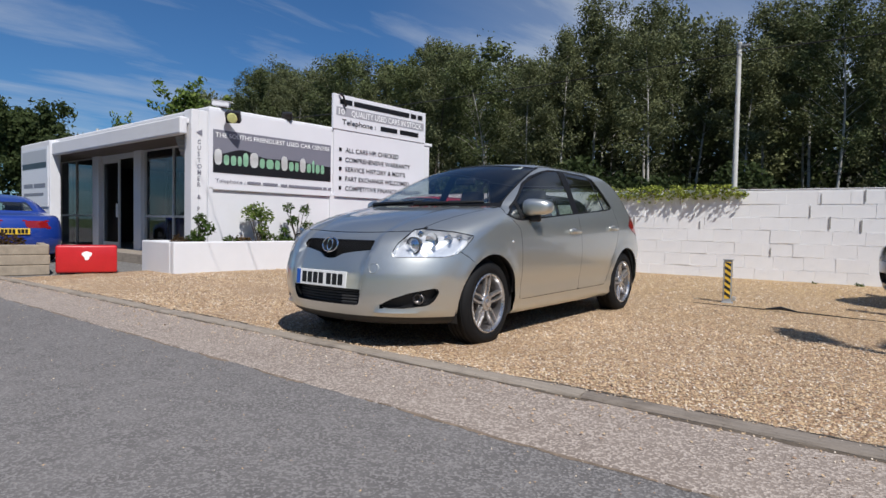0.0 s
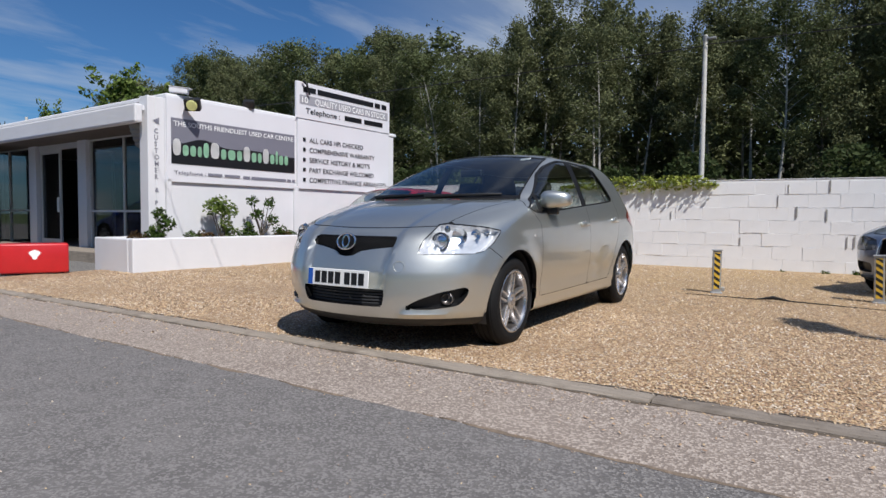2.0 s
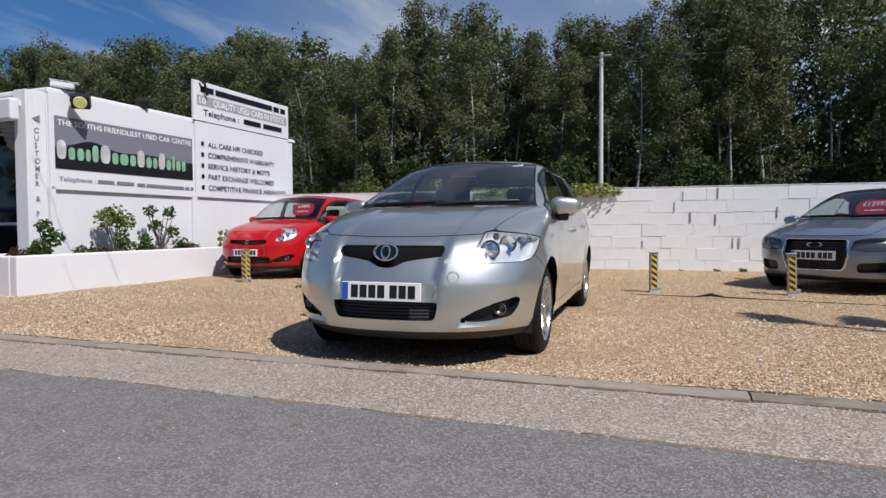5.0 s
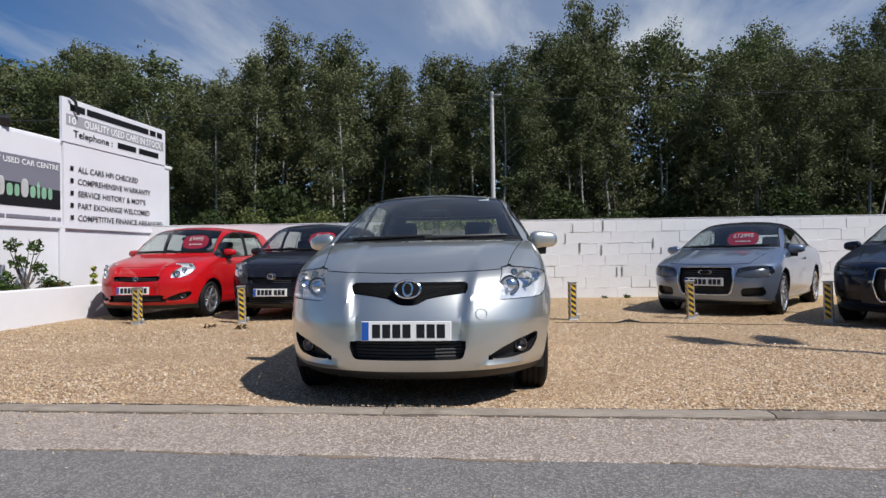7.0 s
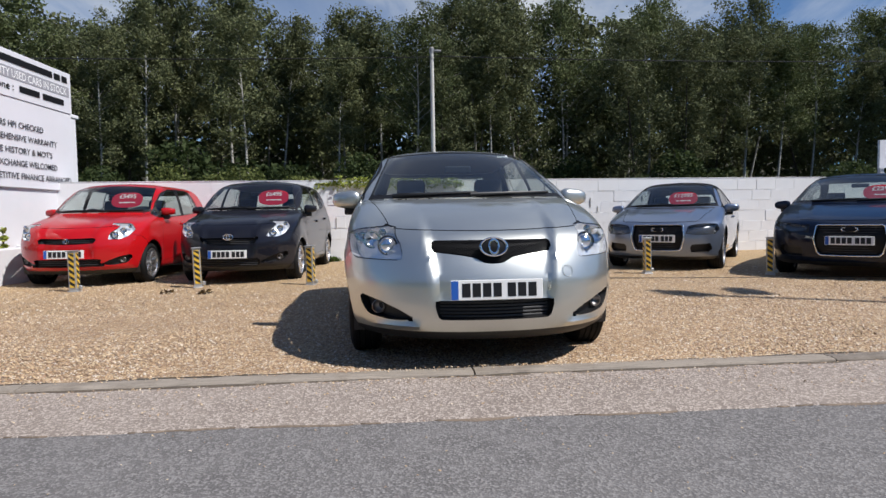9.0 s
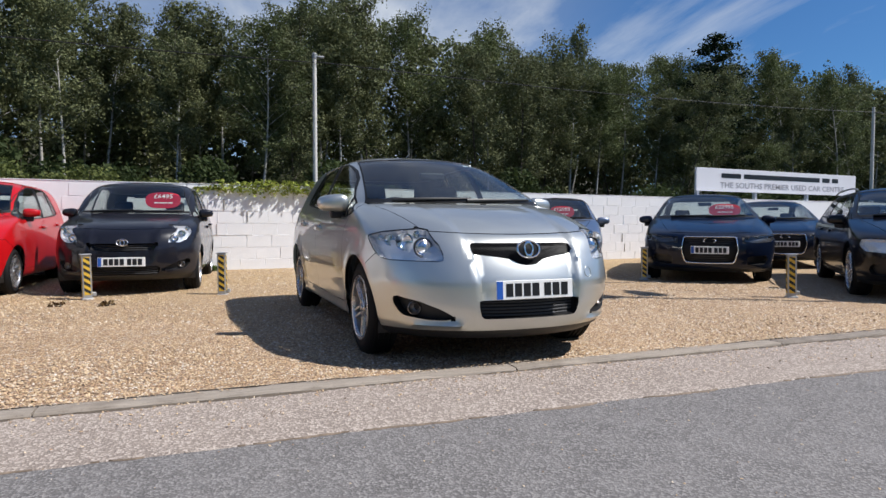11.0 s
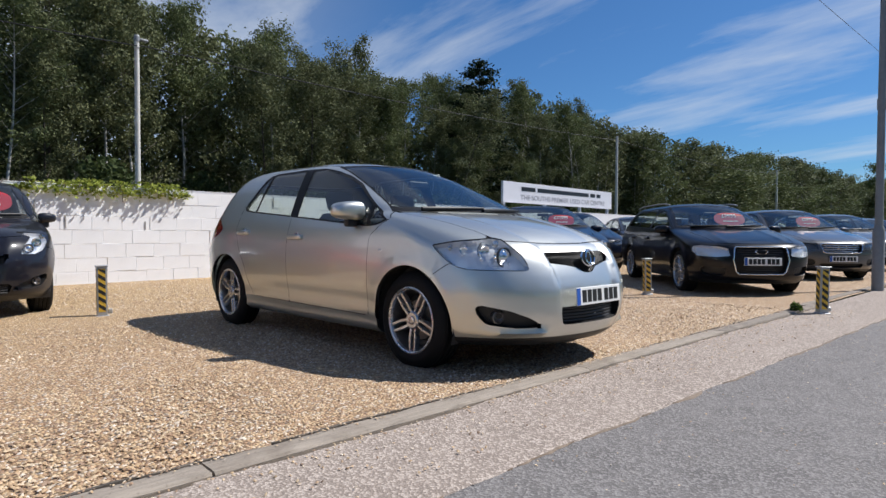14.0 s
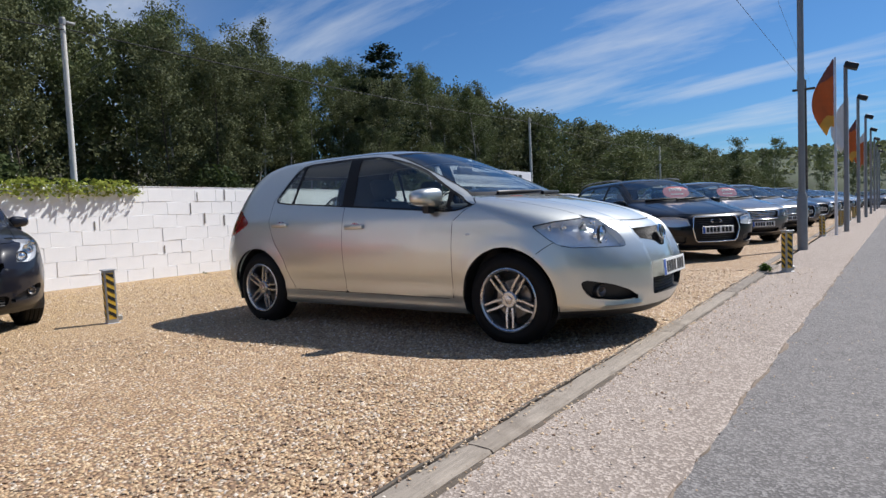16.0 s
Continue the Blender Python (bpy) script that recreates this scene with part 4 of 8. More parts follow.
    for k, fs in sets.items():
        if k == "none":
            continue
        if k == "body":
            if roofed:
                cz = sp["roof_from"]
                hood = [f_ for f_ in fs if f_.calc_center_median().z > cz and f_.calc_center_median().y > sp["roof_y"]]
                fs = [f_ for f_ in fs if f_ not in set(hood)]
                part("soft_top", take(bm, hood, mirror=True), roofed, car, "dark fabric soft top", smooth=180)
            part("body", take(bm, fs, mirror=True), paint, car, smooth=50)
            shell += fs
        elif k == "bonnet":
            part("bonnet", take(bm, fs, mirror=True), paint, car, smooth=60)
        elif k in sp["door_names"]:
            for fl in (False, True):
                part(k, take(bm, fs, flip=fl), paint, car, smooth=60)
        elif k == "gap":
            part("shut_line", take(bm, fs, lift=-0.007, mirror=True), M["black"], car)
        elif k == "lip":
            part("lower_lip", take(bm, fs, mirror=True), M["black"], car, "black lower bumper lip", smooth=50)
        elif k == "under":
            part("underbody", take(bm, fs, mirror=True), M["black"], car)
        elif k == "seal":
            part("window_seal", take(bm, fs, lift=0.002, mirror=True), M["seal_black"], car, "black window surround", smooth=50)
        elif k == "side_glass":
            groups = {}
            cuts = sorted(p[0] for p in sp["pillars"])
            for f_ in fs:
                cy = f_.calc_center_median()
                key = sum(cy.y - sum(p[2] * (cy.z - 1.15) for p in sp["pillars"] if p[0] == q) > q for q in cuts)
                groups.setdefault(key, []).append(f_)
            for g in groups.values():
                for fl in (False, True):
                    part("side_window", take(bm, g, lift=-0.002, flip=fl), glass, car, smooth=180)
        elif k == "windscreen":
            part("windscreen", take(bm, fs, mirror=True), glass, car, smooth=180)
        elif k == "rear_glass":
            part("rear_window", take(bm, fs, mirror=True), glass, car, smooth=180)
        elif k in ("upper_grille", "lower_grille"):
            part(k, take(bm, fs, mirror=True, pan=0.024 if k == "upper_grille" and "mesh" in sp else 0.045), M["seal_black"], car, "black grille opening", smooth=30)
        elif k == "fog_recess":
            for fl in (False, True):
                part(k, take(bm, fs, flip=fl, pan=0.05), M["black"], car, "dark fog lamp recess", smooth=30)
        elif k == "headlamp":
            for fl in (False, True):
                lamp = part("headlamp", take(bm, fs, lift=0.002, flip=fl), M["lamp_glass"], car, "clear headlamp lens", smooth=180)
                lamp.visible_shadow = False
                part("lamp_housing", take(bm, fs, lift=-0.003, flip=fl, pan=0.05), sp.get("lamp_mat", M["lamp_bowl"]), lamp, "reflector housing", smooth=40)
                for (lx, ly, lz, lr, kindm) in sp["reflectors"]:
                    sx = -1 if fl else 1
                    rb = bmesh.new()
                    if kindm == "lens":
                        lathe(rb, [(0.030, lr * 1.25), (-0.006, lr * 1.25), (-0.012, lr * 1.05), (-0.004, lr), (-0.016, lr * 0.72), (-0.024, lr * 0.4), (-0.027, 0.001)], 24, "Y")
                    else:
                        lathe(rb, [(-0.004, lr), (0.004, lr * 0.92), (0.022, lr * 0.6), (0.034, 0.001)], 24, "Y")
                    part("reflector", rb, M["chrome"], lamp, m=pose(sx * lx, ly, lz, 0, 0, 0), smooth=40)
                    if kindm == "lens":
                        rb = bmesh.new()
                        lathe(rb, [(-0.008, lr * 1.26), (-0.014, lr * 1.32), (0.004, lr * 1.36)], 24, "Y")
                        part("lamp_ring", rb, M["dark"], lamp, "dark ring round the bulb", m=pose(sx * lx, ly, lz, 0, 0, 0), smooth=40)
        elif k == "tail_lamp":
            for fl in (False, True):
                part("tail_lamp", take(bm, fs, lift=0.003, flip=fl), M["red_lens"], car, "red tail lamp", smooth=180)
    # lining of the cabin: the shell once more, a little smaller
    inner = [f_ for f_, k in zip(faces, kind) if (k in ("body", "bonnet") or k in sp["door_names"]) and f_.calc_center_median().z > 0.35 and sp["screen_y"] < f_.calc_center_median().y < sp["length"] - 0.35 and k != "bonnet"]
    up = [f_ for f_ in inner if f_.calc_center_median().z > sp["roof_lining_z"]]
    dn = [f_ for f_ in inner if f_.calc_center_median().z <= sp["roof_lining_z"]]
    part("roof_lining", take(bm, up, lift=-0.025, mirror=True), M["lining"] if not roofed else M["interior"], car, smooth=180)
    part("cabin_trim", take(bm, dn, lift=-0.03, mirror=True), M["interior"], car, smooth=180)
    bm.free()
    W, H = sp["track"], sp["top"]
    # arches, floor, seats, dashboard
    for yy in (af, ar):
        for s in (-1, 1):
            bl = bmesh.new()
            lathe(bl, [(s * 0.52, 0.02), (s * 0.52, R + 0.012), (s * (W - 0.035), R + 0.012)], 36, off=(0, yy, zc))
            for v in [v for v in bl.verts if v.co.z < 0.17]:
                bl.verts.remove(v)
            part("arch_liner", bl, M["dark"], car)
    part("cabin_floor", bm_box(-W + 0.12, W - 0.12, sp["screen_y"] - 0.3, sp["length"] - 0.5, 0.26, 0.30), M["interior"], car)
    fy = sp["seat_y"]
    for xx in (-0.36, 0.36):
        part("front_seat", seat_mesh(xx, fy, high=sp.get("seat_high", 0.62)), M["seat"], car, smooth=40)
        if sp.get("rear_seats", True):
            part("rear_seat", seat_mesh(xx, fy + 0.86, w=0.60, rest=False, high=0.50), M["seat"], car, smooth=40)
    sy, sz = sp["screen_y"], ws[0]
    part("dashboard", bm_box(-W + 0.14, W - 0.14, sy + 0.02, sy + 0.62, 0.45, sz - 0.045, bevel=0.06, seg=3), M["interior"], car, smooth=40)
    wb = bmesh.new()
    lathe(wb, [(0.012 * math.cos(a), 0.175 + 0.012 * math.sin(a)) for a in [k * math.pi / 4 for k in range(8)]], 28, "Y", close=True)
    box(wb, -0.17, 0.17, -0.01, 0.015, -0.03, 0.03, bevel=0.008)
    box(wb, -0.06, 0.06, -0.02, 0.02, -0.07, 0.06, bevel=0.015)
    part("steering_wheel", wb, M["black"], car, m=pose(-0.36, sy + 0.72, sz - 0.10, 25), smooth=40)
    part("inner_mirror", bm_box(-0.11, 0.11, sp["inner_mirror"][0], sp["inner_mirror"][0] + 0.03, sp["inner_mirror"][1] - 0.03, sp["inner_mirror"][1] + 0.03, bevel=0.012), M["black"], car)
    # door mirrors
    mx, my, mz = sp["mirror"]
    for s in (-1, 1):
        mb = bmesh.new()
        bmesh.ops.create_uvsphere(mb, u_segments=20, v_segments=12, radius=1.0)
        for v in mb.verts:
            k = v.co.copy()
            e = 0.66
            k = Vector([math.copysign(abs(q) ** e, q) for q in k])
            v.co = Vector((k.x * 0.112, k.y * 0.074 + 0.030 * k.x * s, k.z * 0.066 * (1 - 0.16 * k.x * s))) * sp.get("mirror_size", 1.0)
        mm = part("door_mirror", mb, sp.get("mirror_paint", paint), car, "rounded door mirror", m=pose(s * mx, my, mz), smooth=180)
        part("mirror_stalk", box(bmesh.new(), -0.12 * s if s > 0 else -0.02, 0.02 if s > 0 else 0.12, -0.03, 0.03, -0.115, -0.045, bevel=0.015, seg=2), M["black"], mm, smooth=40)
        part("mirror_glass", bm_box(-0.085, 0.085, 0.060, 0.064, -0.045, 0.045, bevel=0.001), M["chrome"], mm)
        for hy, hz in sp["handles"]:
            hb = bmesh.new()
            box(hb, 0.004, 0.034, -0.10, 0.10, -0.017, 0.019, bevel=0.012, seg=2)
            box(hb, -0.012, 0.010, -0.098, -0.07, -0.016, 0.018, bevel=0.004)
            box(hb, -0.012, 0.010, 0.07, 0.098, -0.016, 0.018, bevel=0.004)
            xx = float(np.asarray(keyed(sp["half"], np.array([hz]))).ravel()[0]) * (1 - sp.get("bow", 0.02) * ((hy - sp["mid"]) / (sp["length"] / 2)) ** 2)
            cup = bmesh.new()
            lathe(cup, [(0.0, 0.062), (0.003, 0.058), (0.0025, 0.001)], 20, "X")
            for v in cup.verts:
                v.co.z *= 0.62
            part("handle_cup", cup, M["alloy"], car, "shaded cup behind the handle", m=pose(s * (xx - 0.001), hy, hz - 0.004, 0, 0, 0 if s > 0 else 180), smooth=40)
            part("door_handle", hb, sp.get("handle_paint", paint), car, m=pose(s * (xx - 0.002), hy, hz, 0, 0, 0 if s > 0 else 180), smooth=40)
    # wipers lie on the foot of the windscreen
    for x0, x1 in ((-0.55, 0.05), (0.0, 0.60)):
        def yw(xq, zq):
            a, b, w_, l1, _ = [float(np.asarray(v).ravel()[0]) for v in Shape(sp).at(np.array([zq]))]
            n1 = sp.get("nose_pow", 2.3)
            return a + l1 * (1 - max(0.0, 1 - (abs(xq) / w_) ** n1) ** (1 / n1))
        pts = [(x0 + (x1 - x0) * t, yw(x0 + (x1 - x0) * t, sz + 0.012 + 0.018 * t) - 0.020, sz + 0.020 + 0.018 * t) for t in [q / 8 for q in range(9)]]
        part("wiper", tube(bmesh.new(), pts, [0.016, 0.016, 0.015, 0.014, 0.013, 0.012, 0.012, 0.011, 0.010], 6), M["black"], car, smooth=60)
    # plates
    py, pz = sp["plate"]
    number_plate(car, pose(0, py, pz, sp.get("plate_tilt", -6)))
    # bars in the mouths
    for k, (xh, yb, zs, bow_) in sp["slats"].items():
        for z_ in zs:
            sb = bmesh.new()
            n = 10
            pts = [(xh * (2 * q / n - 1), yb + bow_ * (2 * q / n - 1) ** 2, z_) for q in range(n + 1)]
            tube(sb, pts, 0.0065, 6)
            part("grille_slat", sb, sp.get("slat_paint", M["dark"]), car, smooth=60)
    if "mesh" in sp:
        # woven lattice behind the upper mouth
        P, yb, bow_, step = sp["mesh"]
        sb = bmesh.new()
        for s in (-1, 1):
            for k in range(-40, 41):
                run = []
                for q in range(0, 61):
                    zq = 0.60 + 0.2 * q / 60
                    xq = k * step + s * 1.5 * (zq - 0.70)
                    ins = poly_dist(np.array([abs(xq)]), np.array([zq]), P)[0] < -0.003
                    if ins:
                        run.append((xq, yb + bow_ * (xq / 0.33) ** 2 + (zq - 0.70) * 0.35, zq))
                    if run and (not ins or q == 60):
                        if len(run) > 2:
                            tube(sb, [run[0], run[len(run) // 2], run[-1]], 0.0030, 4, caps=False)
                        run = []
        part("grille_mesh", sb, M["seal_black"], car, "black honeycomb grille mesh")
    if "badge" in sp:
        by_, bz_, brx, brz = sp["badge"]
        eb = bmesh.new()
        _, rings = lathe(eb, [(0.007 * math.cos(a), 1.0 + 0.10 * math.sin(a)) for a in [k * math.pi / 3 for k in range(6)]], 28, "Y", close=True)
        for v in eb.verts:
            v.co.x *= brx
            v.co.z *= brz
        bp = bmesh.new()
        lathe(bp, [(0.004, 0.99), (-0.002, 0.6), (-0.004, 0.001)], 28, "Y")
        for v in bp.verts:
            v.co.x *= brx
            v.co.z *= brz
        bd = part("badge", eb, M["chrome"], car, "plain chrome oval badge", m=pose(0, by_, bz_, -12), smooth=40)
        part("badge_face", bp, M["seal_black"], bd, smooth=60)
        if brx / brz < 2:
            eb = bmesh.new()
            lathe(eb, [(0.005 * math.cos(a), 1.0 + 0.22 * math.sin(a)) for a in [k * math.pi / 3 for k in range(6)]], 24, "Y", close=True)
            for v in eb.verts:
                v.co.x *= brx * 0.36
                v.co.z *= brz * 0.78
            part("badge_ring", eb, M["chrome"], bd, m=pose(0, -0.003, 0), smooth=40)
    if "fog" in sp:
        fx, fy_, fz = sp["fog"]
        for s in (-1, 1):
            fb = bmesh.new()
            lathe(fb, [(0.05, 0.040), (0.006, 0.040), (0.003, 0.035), (0.014, 0.032), (0.030, 0.018), (0.034, 0.001)], 20, "Y")
            part("fog_lamp", fb, M["disc"], car, "round fog lamp", m=pose(s * fx, fy_, fz, 0, 0, s * 22), smooth=40)
    if "frame" in sp:
        pts, yb, rad = sp["frame"]
        fb = bmesh.new()
        sh = Shape(sp)
        loop = [(xq, zq) for xq, zq in pts] + [(-xq, zq) for xq, zq in pts[::-1]]
        loop = loop + loop[:1]
        path = []
        for (xa, za), (xb, zb) in zip(loop, loop[1:]):
            for t in (0, 0.25, 0.5, 0.75):
                xq, zq = xa + (xb - xa) * t, za + (zb - za) * t
                a, b, w_, l1, _ = [float(np.asarray(v).ravel()[0]) for v in sh.at(np.array([zq]))]
                n1 = sp.get("nose_pow", 2.3)
                path.append((xq, a + l1 * (1 - max(0.0, 1 - (abs(xq) / w_) ** n1) ** (1 / n1)) - 0.004, zq))
        path.append(path[0])
        tube(fb, path, rad, 8)
        part("grille_frame", fb, M["chrome"], car, "chrome grille surround", smooth=60)
    wheel_set(car, sp)
    return car


def price_sticker(car_m, sp, x, z, text, w=0.46, h=0.27):
    """A round-ended red price sheet inside the windscreen."""
    sh = Shape(sp)
    a = float(np.asarray(sh.at(np.array([z]))[0]).ravel()[0])
    a2 = float(np.asarray(sh.at(np.array([z + 0.1]))[0]).ravel()[0])
    tilt = -math.degrees(math.atan2(a2 - a, 0.1))
    bs = bmesh.new()
    ring = []
    for k in range(28):
        q = 2 * math.pi * k / 28
        ring.append((w / 2 * math.copysign(abs(math.cos(q)) ** 0.75, math.cos(q)), h / 2 * math.copysign(abs(math.sin(q)) ** 0.75, math.sin(q))))
    lo = [bs.verts.new((u, -0.001, v)) for u, v in ring]
    hi = [bs.verts.new((u, 0.001, v)) for u, v in ring]
    bs.faces.new(lo); bs.faces.new(hi[::-1])
    for k in range(28):
        bs.faces.new((lo[k], hi[k], hi[(k + 1) % 28], lo[(k + 1) % 28]))
    off = 0.10 + 0.25 * x * x
    st = part("price_sticker", bs, M["sticker"], None, m=None)
    st.matrix_world = car_m @ pose(x, a + off, z, tilt * 0.55)
    tagged(st, "red price sheet with white figures inside the windscreen", "price sticker", "price stickers")
    lt = lettering(text, h * 0.26)
    xs = [v.co.x for v in lt.verts]
    part("lettering", lt, M["sign_white"], st, "white price figures", m=pose(-max(xs) / 2, -0.004, 0.03, 90))
    part("small_line", bars((0.05, 0.10, 0.06), 0.018, 0.012), M["sign_white"], st, m=pose(-0.11, -0.004, -0.055, 90))
    return st


def nose_s(sp, z, x=None, y=None):
    """Where a point of the nose, given by x or by y, lies along the contour: |x| + y."""
    a, b, w, lf, _ = [float(np.asarray(v).ravel()[0]) for v in Shape(sp).at(np.array([z]))]
    n1 = sp.get("nose_pow", 2.3)
    if x is not None:
        y = a + lf * (1 - max(0.0, 1 - (x / w) ** n1) ** (1 / n1))
    else:
        t = min(1.0, max(0.0, (y - a) / lf))
        x = w * (1 - (1 - t) ** n1) ** (1 / n1)
    return x + y


def lamp_poly(sp, pts):
    """pts: ('x' or 'y', value, z)."""
    return [(nose_s(sp, z, **{k: v}), z) for k, v, z in pts]


def silver_hatch():
    sp = dict(length=4.24, mid=2.15, low=0.19, top=1.488, paint=M["silver_paint"])
    sp["nose"] = [(0.19, 0.13), (0.235, 0.07), (0.28, 0.045), (0.33, 0.025), (0.42, 0.008), (0.50, 0.008), (0.58, 0.03), (0.66, 0.065), (0.73, 0.105), (0.78, 0.15), (0.82, 0.215), (0.86, 0.31), (0.90, 0.43), (0.94, 0.575), (0.98, 0.755), (1.005, 0.90), (1.02, 0.99), (1.05, 1.065), (1.12, 1.215), (1.2, 1.39), (1.3, 1.61), (1.38, 1.80), (1.43, 1.955), (1.455, 2.08), (1.475, 2.26), (1.488, 2.45)]
    sp["tail"] = [(0.19, 4.10), (0.3, 4.19), (0.45, 4.235), (0.6, 4.235), (0.72, 4.20), (0.85, 4.14), (0.98, 4.07), (1.1, 4.01), (1.2, 3.95), (1.3, 3.86), (1.36, 3.78), (1.39, 3.72), (1.42, 3.60), (1.445, 3.40), (1.465, 3.15), (1.48, 2.85), (1.488, 2.6)]
    sp["half"] = [(0.19, 0.79), (0.235, 0.838), (0.262, 0.832), (0.30, 0.846), (0.42, 0.862), (0.55, 0.874), (0.66, 0.878), (0.76, 0.872), (0.86, 0.858), (0.95, 0.832), (1.02, 0.803), (1.10, 0.768), (1.2, 0.723), (1.3, 0.673), (1.38, 0.625), (1.41, 0.592), (1.435, 0.535), (1.455, 0.44), (1.473, 0.28), (1.488, 0.06)]
    sp["nose_round"] = [(0.19, 0.74), (0.45, 0.76), (0.65, 0.74), (0.8, 0.68), (0.9, 0.60), (0.98, 0.50), (1.02, 0.42), (1.08, 0.34), (1.2, 0.33), (1.35, 0.36), (1.42, 0.40), (1.488, 0.3)]
    sp["tail_round"] = [(0.19, 0.5), (0.6, 0.52), (0.9, 0.46), (1.1, 0.40), (1.3, 0.38), (1.42, 0.45), (1.488, 0.3)]
    sp["nose_pow"], sp["tail_pow"], sp["bow"] = 2.3, 2.6, 0.018

    def sculpt(X, Y, Z):
        # the middle of the nose and bonnet lies lower than the two ridges beside it
        xr = 0.352 + 0.15 * np.clip(Z - 0.55, 0, 0.3) + 0.05 * np.clip(Y - 0.2, 0, 0.8)
        rec = sstep(0.0, 0.042, xr - X)
        front = (Y < 1.02) & (Z > 0.33)
        amt = np.where(Z < 0.80, 0.042 * sstep(0.33, 0.47, Z), 0.042 * (1 - sstep(0.80, 0.93, Z)) + 0.004)
        Y = Y + np.where(front, rec * amt, 0)
        Z = Z - np.where(front & (Z > 0.80), rec * 0.006 * (1 - sstep(0.9, 1.02, Y)), 0)
        # blade under the fog lamps
        Y = Y - np.where((X > 0.40) & (Y < 0.75), 0.034 * np.exp(-((Z - 0.280) / 0.020) ** 2) * sstep(0.38, 0.46, X), 0)
        # flared arches
        for yy in (0.88, 3.46):
            d = np.hypot(Y - yy, Z - 0.312)
            X = X + np.where((X > 0.6), 0.014 * np.exp(-((d - 0.36) / 0.06) ** 2), 0)
        # shallow hollow along the doors, low down
        X = X - np.where((X > 0.6) & (Y > 1.2) & (Y < 3.2), 0.008 * np.exp(-((Z - 0.40) / 0.06) ** 2), 0)
        return X, Y, Z

    sp["sculpt"] = sculpt
    sp.update(axle_f=0.88, axle_r=3.46, tyre=0.316, rim=0.206, arch=0.352, track=0.853, steer=0)
    sp["dlo"] = [(1.14, 0.962), (1.24, 0.925), (1.36, 0.917), (1.634, 0.939), (2.378, 0.994), (3.10, 1.045), (3.24, 1.062), (3.275, 1.085), (3.25, 1.13), (3.10, 1.33), (3.04, 1.375), (2.94, 1.393), (2.458, 1.401), (2.16, 1.390), (1.985, 1.358), (1.81, 1.306), (1.64, 1.236), (1.33, 1.063), (1.20, 0.988)]
    sp["pillars"] = [(1.36, 0.019, 0.10), (2.37, 0.062, 0.10), (3.02, 0.018, -0.10)]
    sp["screen"] = (1.022, 1.434, 0.722, 0.41, 0.055)
    sp["screen_seal"], sp["gap"], sp["seal"] = 0.011, 0.0024, 0.012
    sp["rear_screen"] = (1.0, 1.35, 0.64, 0.30)
    sp["bonnet"] = (0.808, 1.016, 0.575, 0.17, 0.33, 0.06)
    d1 = [(1.325, 0.30), (1.31, 0.6), (1.30, 0.85), (1.20, 0.93), (1.12, 0.97), (1.28, 1.085), (1.6, 1.26), (1.94, 1.385), (2.12, 1.415), (2.40, 1.424), (2.385, 1.0), (2.375, 0.31)]
    d2 = [(2.375, 0.31), (2.385, 1.0), (2.40, 1.424), (2.95, 1.412), (3.06, 1.39), (3.30, 1.09), (3.31, 0.90), (3.22, 0.72), (3.11, 0.58), (3.05, 0.42), (2.98, 0.315)]
    sp["doors"], sp["door_names"] = [d1, d2], ["front_door", "rear_door"]
    sp["lip"] = (0.245, 0.24)
    sp["front"] = {
        "upper_grille": ("xz", [(-0.1, 0.757), (0.335, 0.757), (0.352, 0.745), (0.350, 0.705), (0.335, 0.690), (0.20, 0.674), (0.11, 0.658), (0.05, 0.626), (-0.1, 0.618)]),
        "lower_grille": ("xz", [(-0.1, 0.425), (0.33, 0.425), (0.345, 0.412), (0.325, 0.33), (0.305, 0.317), (-0.1, 0.315)]),
        "fog_recess": ("sz", lamp_poly(sp, [("x", 0.462, 0.309), ("x", 0.466, 0.322), ("x", 0.50, 0.346), ("x", 0.55, 0.374), ("x", 0.65, 0.416), ("x", 0.76, 0.446), ("x", 0.778, 0.437), ("x", 0.772, 0.40), ("x", 0.752, 0.36), ("x", 0.725, 0.328), ("x", 0.60, 0.308)])),
        "headlamp": ("sz", lamp_poly(sp, [("x", 0.535, 0.650), ("x", 0.516, 0.668), ("x", 0.53, 0.74), ("x", 0.553, 0.835), ("x", 0.62, 0.850), ("y", 0.40, 0.845), ("y", 0.55, 0.825), ("y", 0.675, 0.800), ("y", 0.66, 0.785), ("y", 0.57, 0.715), ("y", 0.50, 0.672), ("y", 0.42, 0.655)])),
        "tail_lamp": ("rz", [(-2.76, 0.895), (-2.80, 0.855), (-2.97, 0.79), (-3.40, 0.785), (-3.55, 0.86), (-3.40, 1.0), (-3.06, 1.03), (-2.93, 1.0), (-2.79, 0.925)]),
    }
    sp["reflectors"] = [(0.60, 0.31, 0.730, 0.044, "lens"), (0.692, 0.395, 0.765, 0.056, "bowl"), (0.628, 0.35, 0.808, 0.022, "amber"), (0.752, 0.50, 0.772, 0.036, "bowl"), (0.785, 0.585, 0.785, 0.020, "bowl"), (0.57, 0.28, 0.685, 0.018, "bowl")]
    sp.update(screen_y=0.99, roof_lining_z=1.38, seat_y=1.62, inner_mirror=(1.72, 1.27), mirror=(0.900, 1.49, 1.028), handles=[(2.24, 0.835), (3.14, 0.868)])
    sp.update(plate=(0.012, 0.487), plate_tilt=-4, badge=(0.094, 0.720, 0.076, 0.052), fog=(0.665, 0.285, 0.372))
    sp["slats"] = {"l": (0.31, 0.055, (0.333, 0.353, 0.373, 0.393, 0.411), 0.05)}
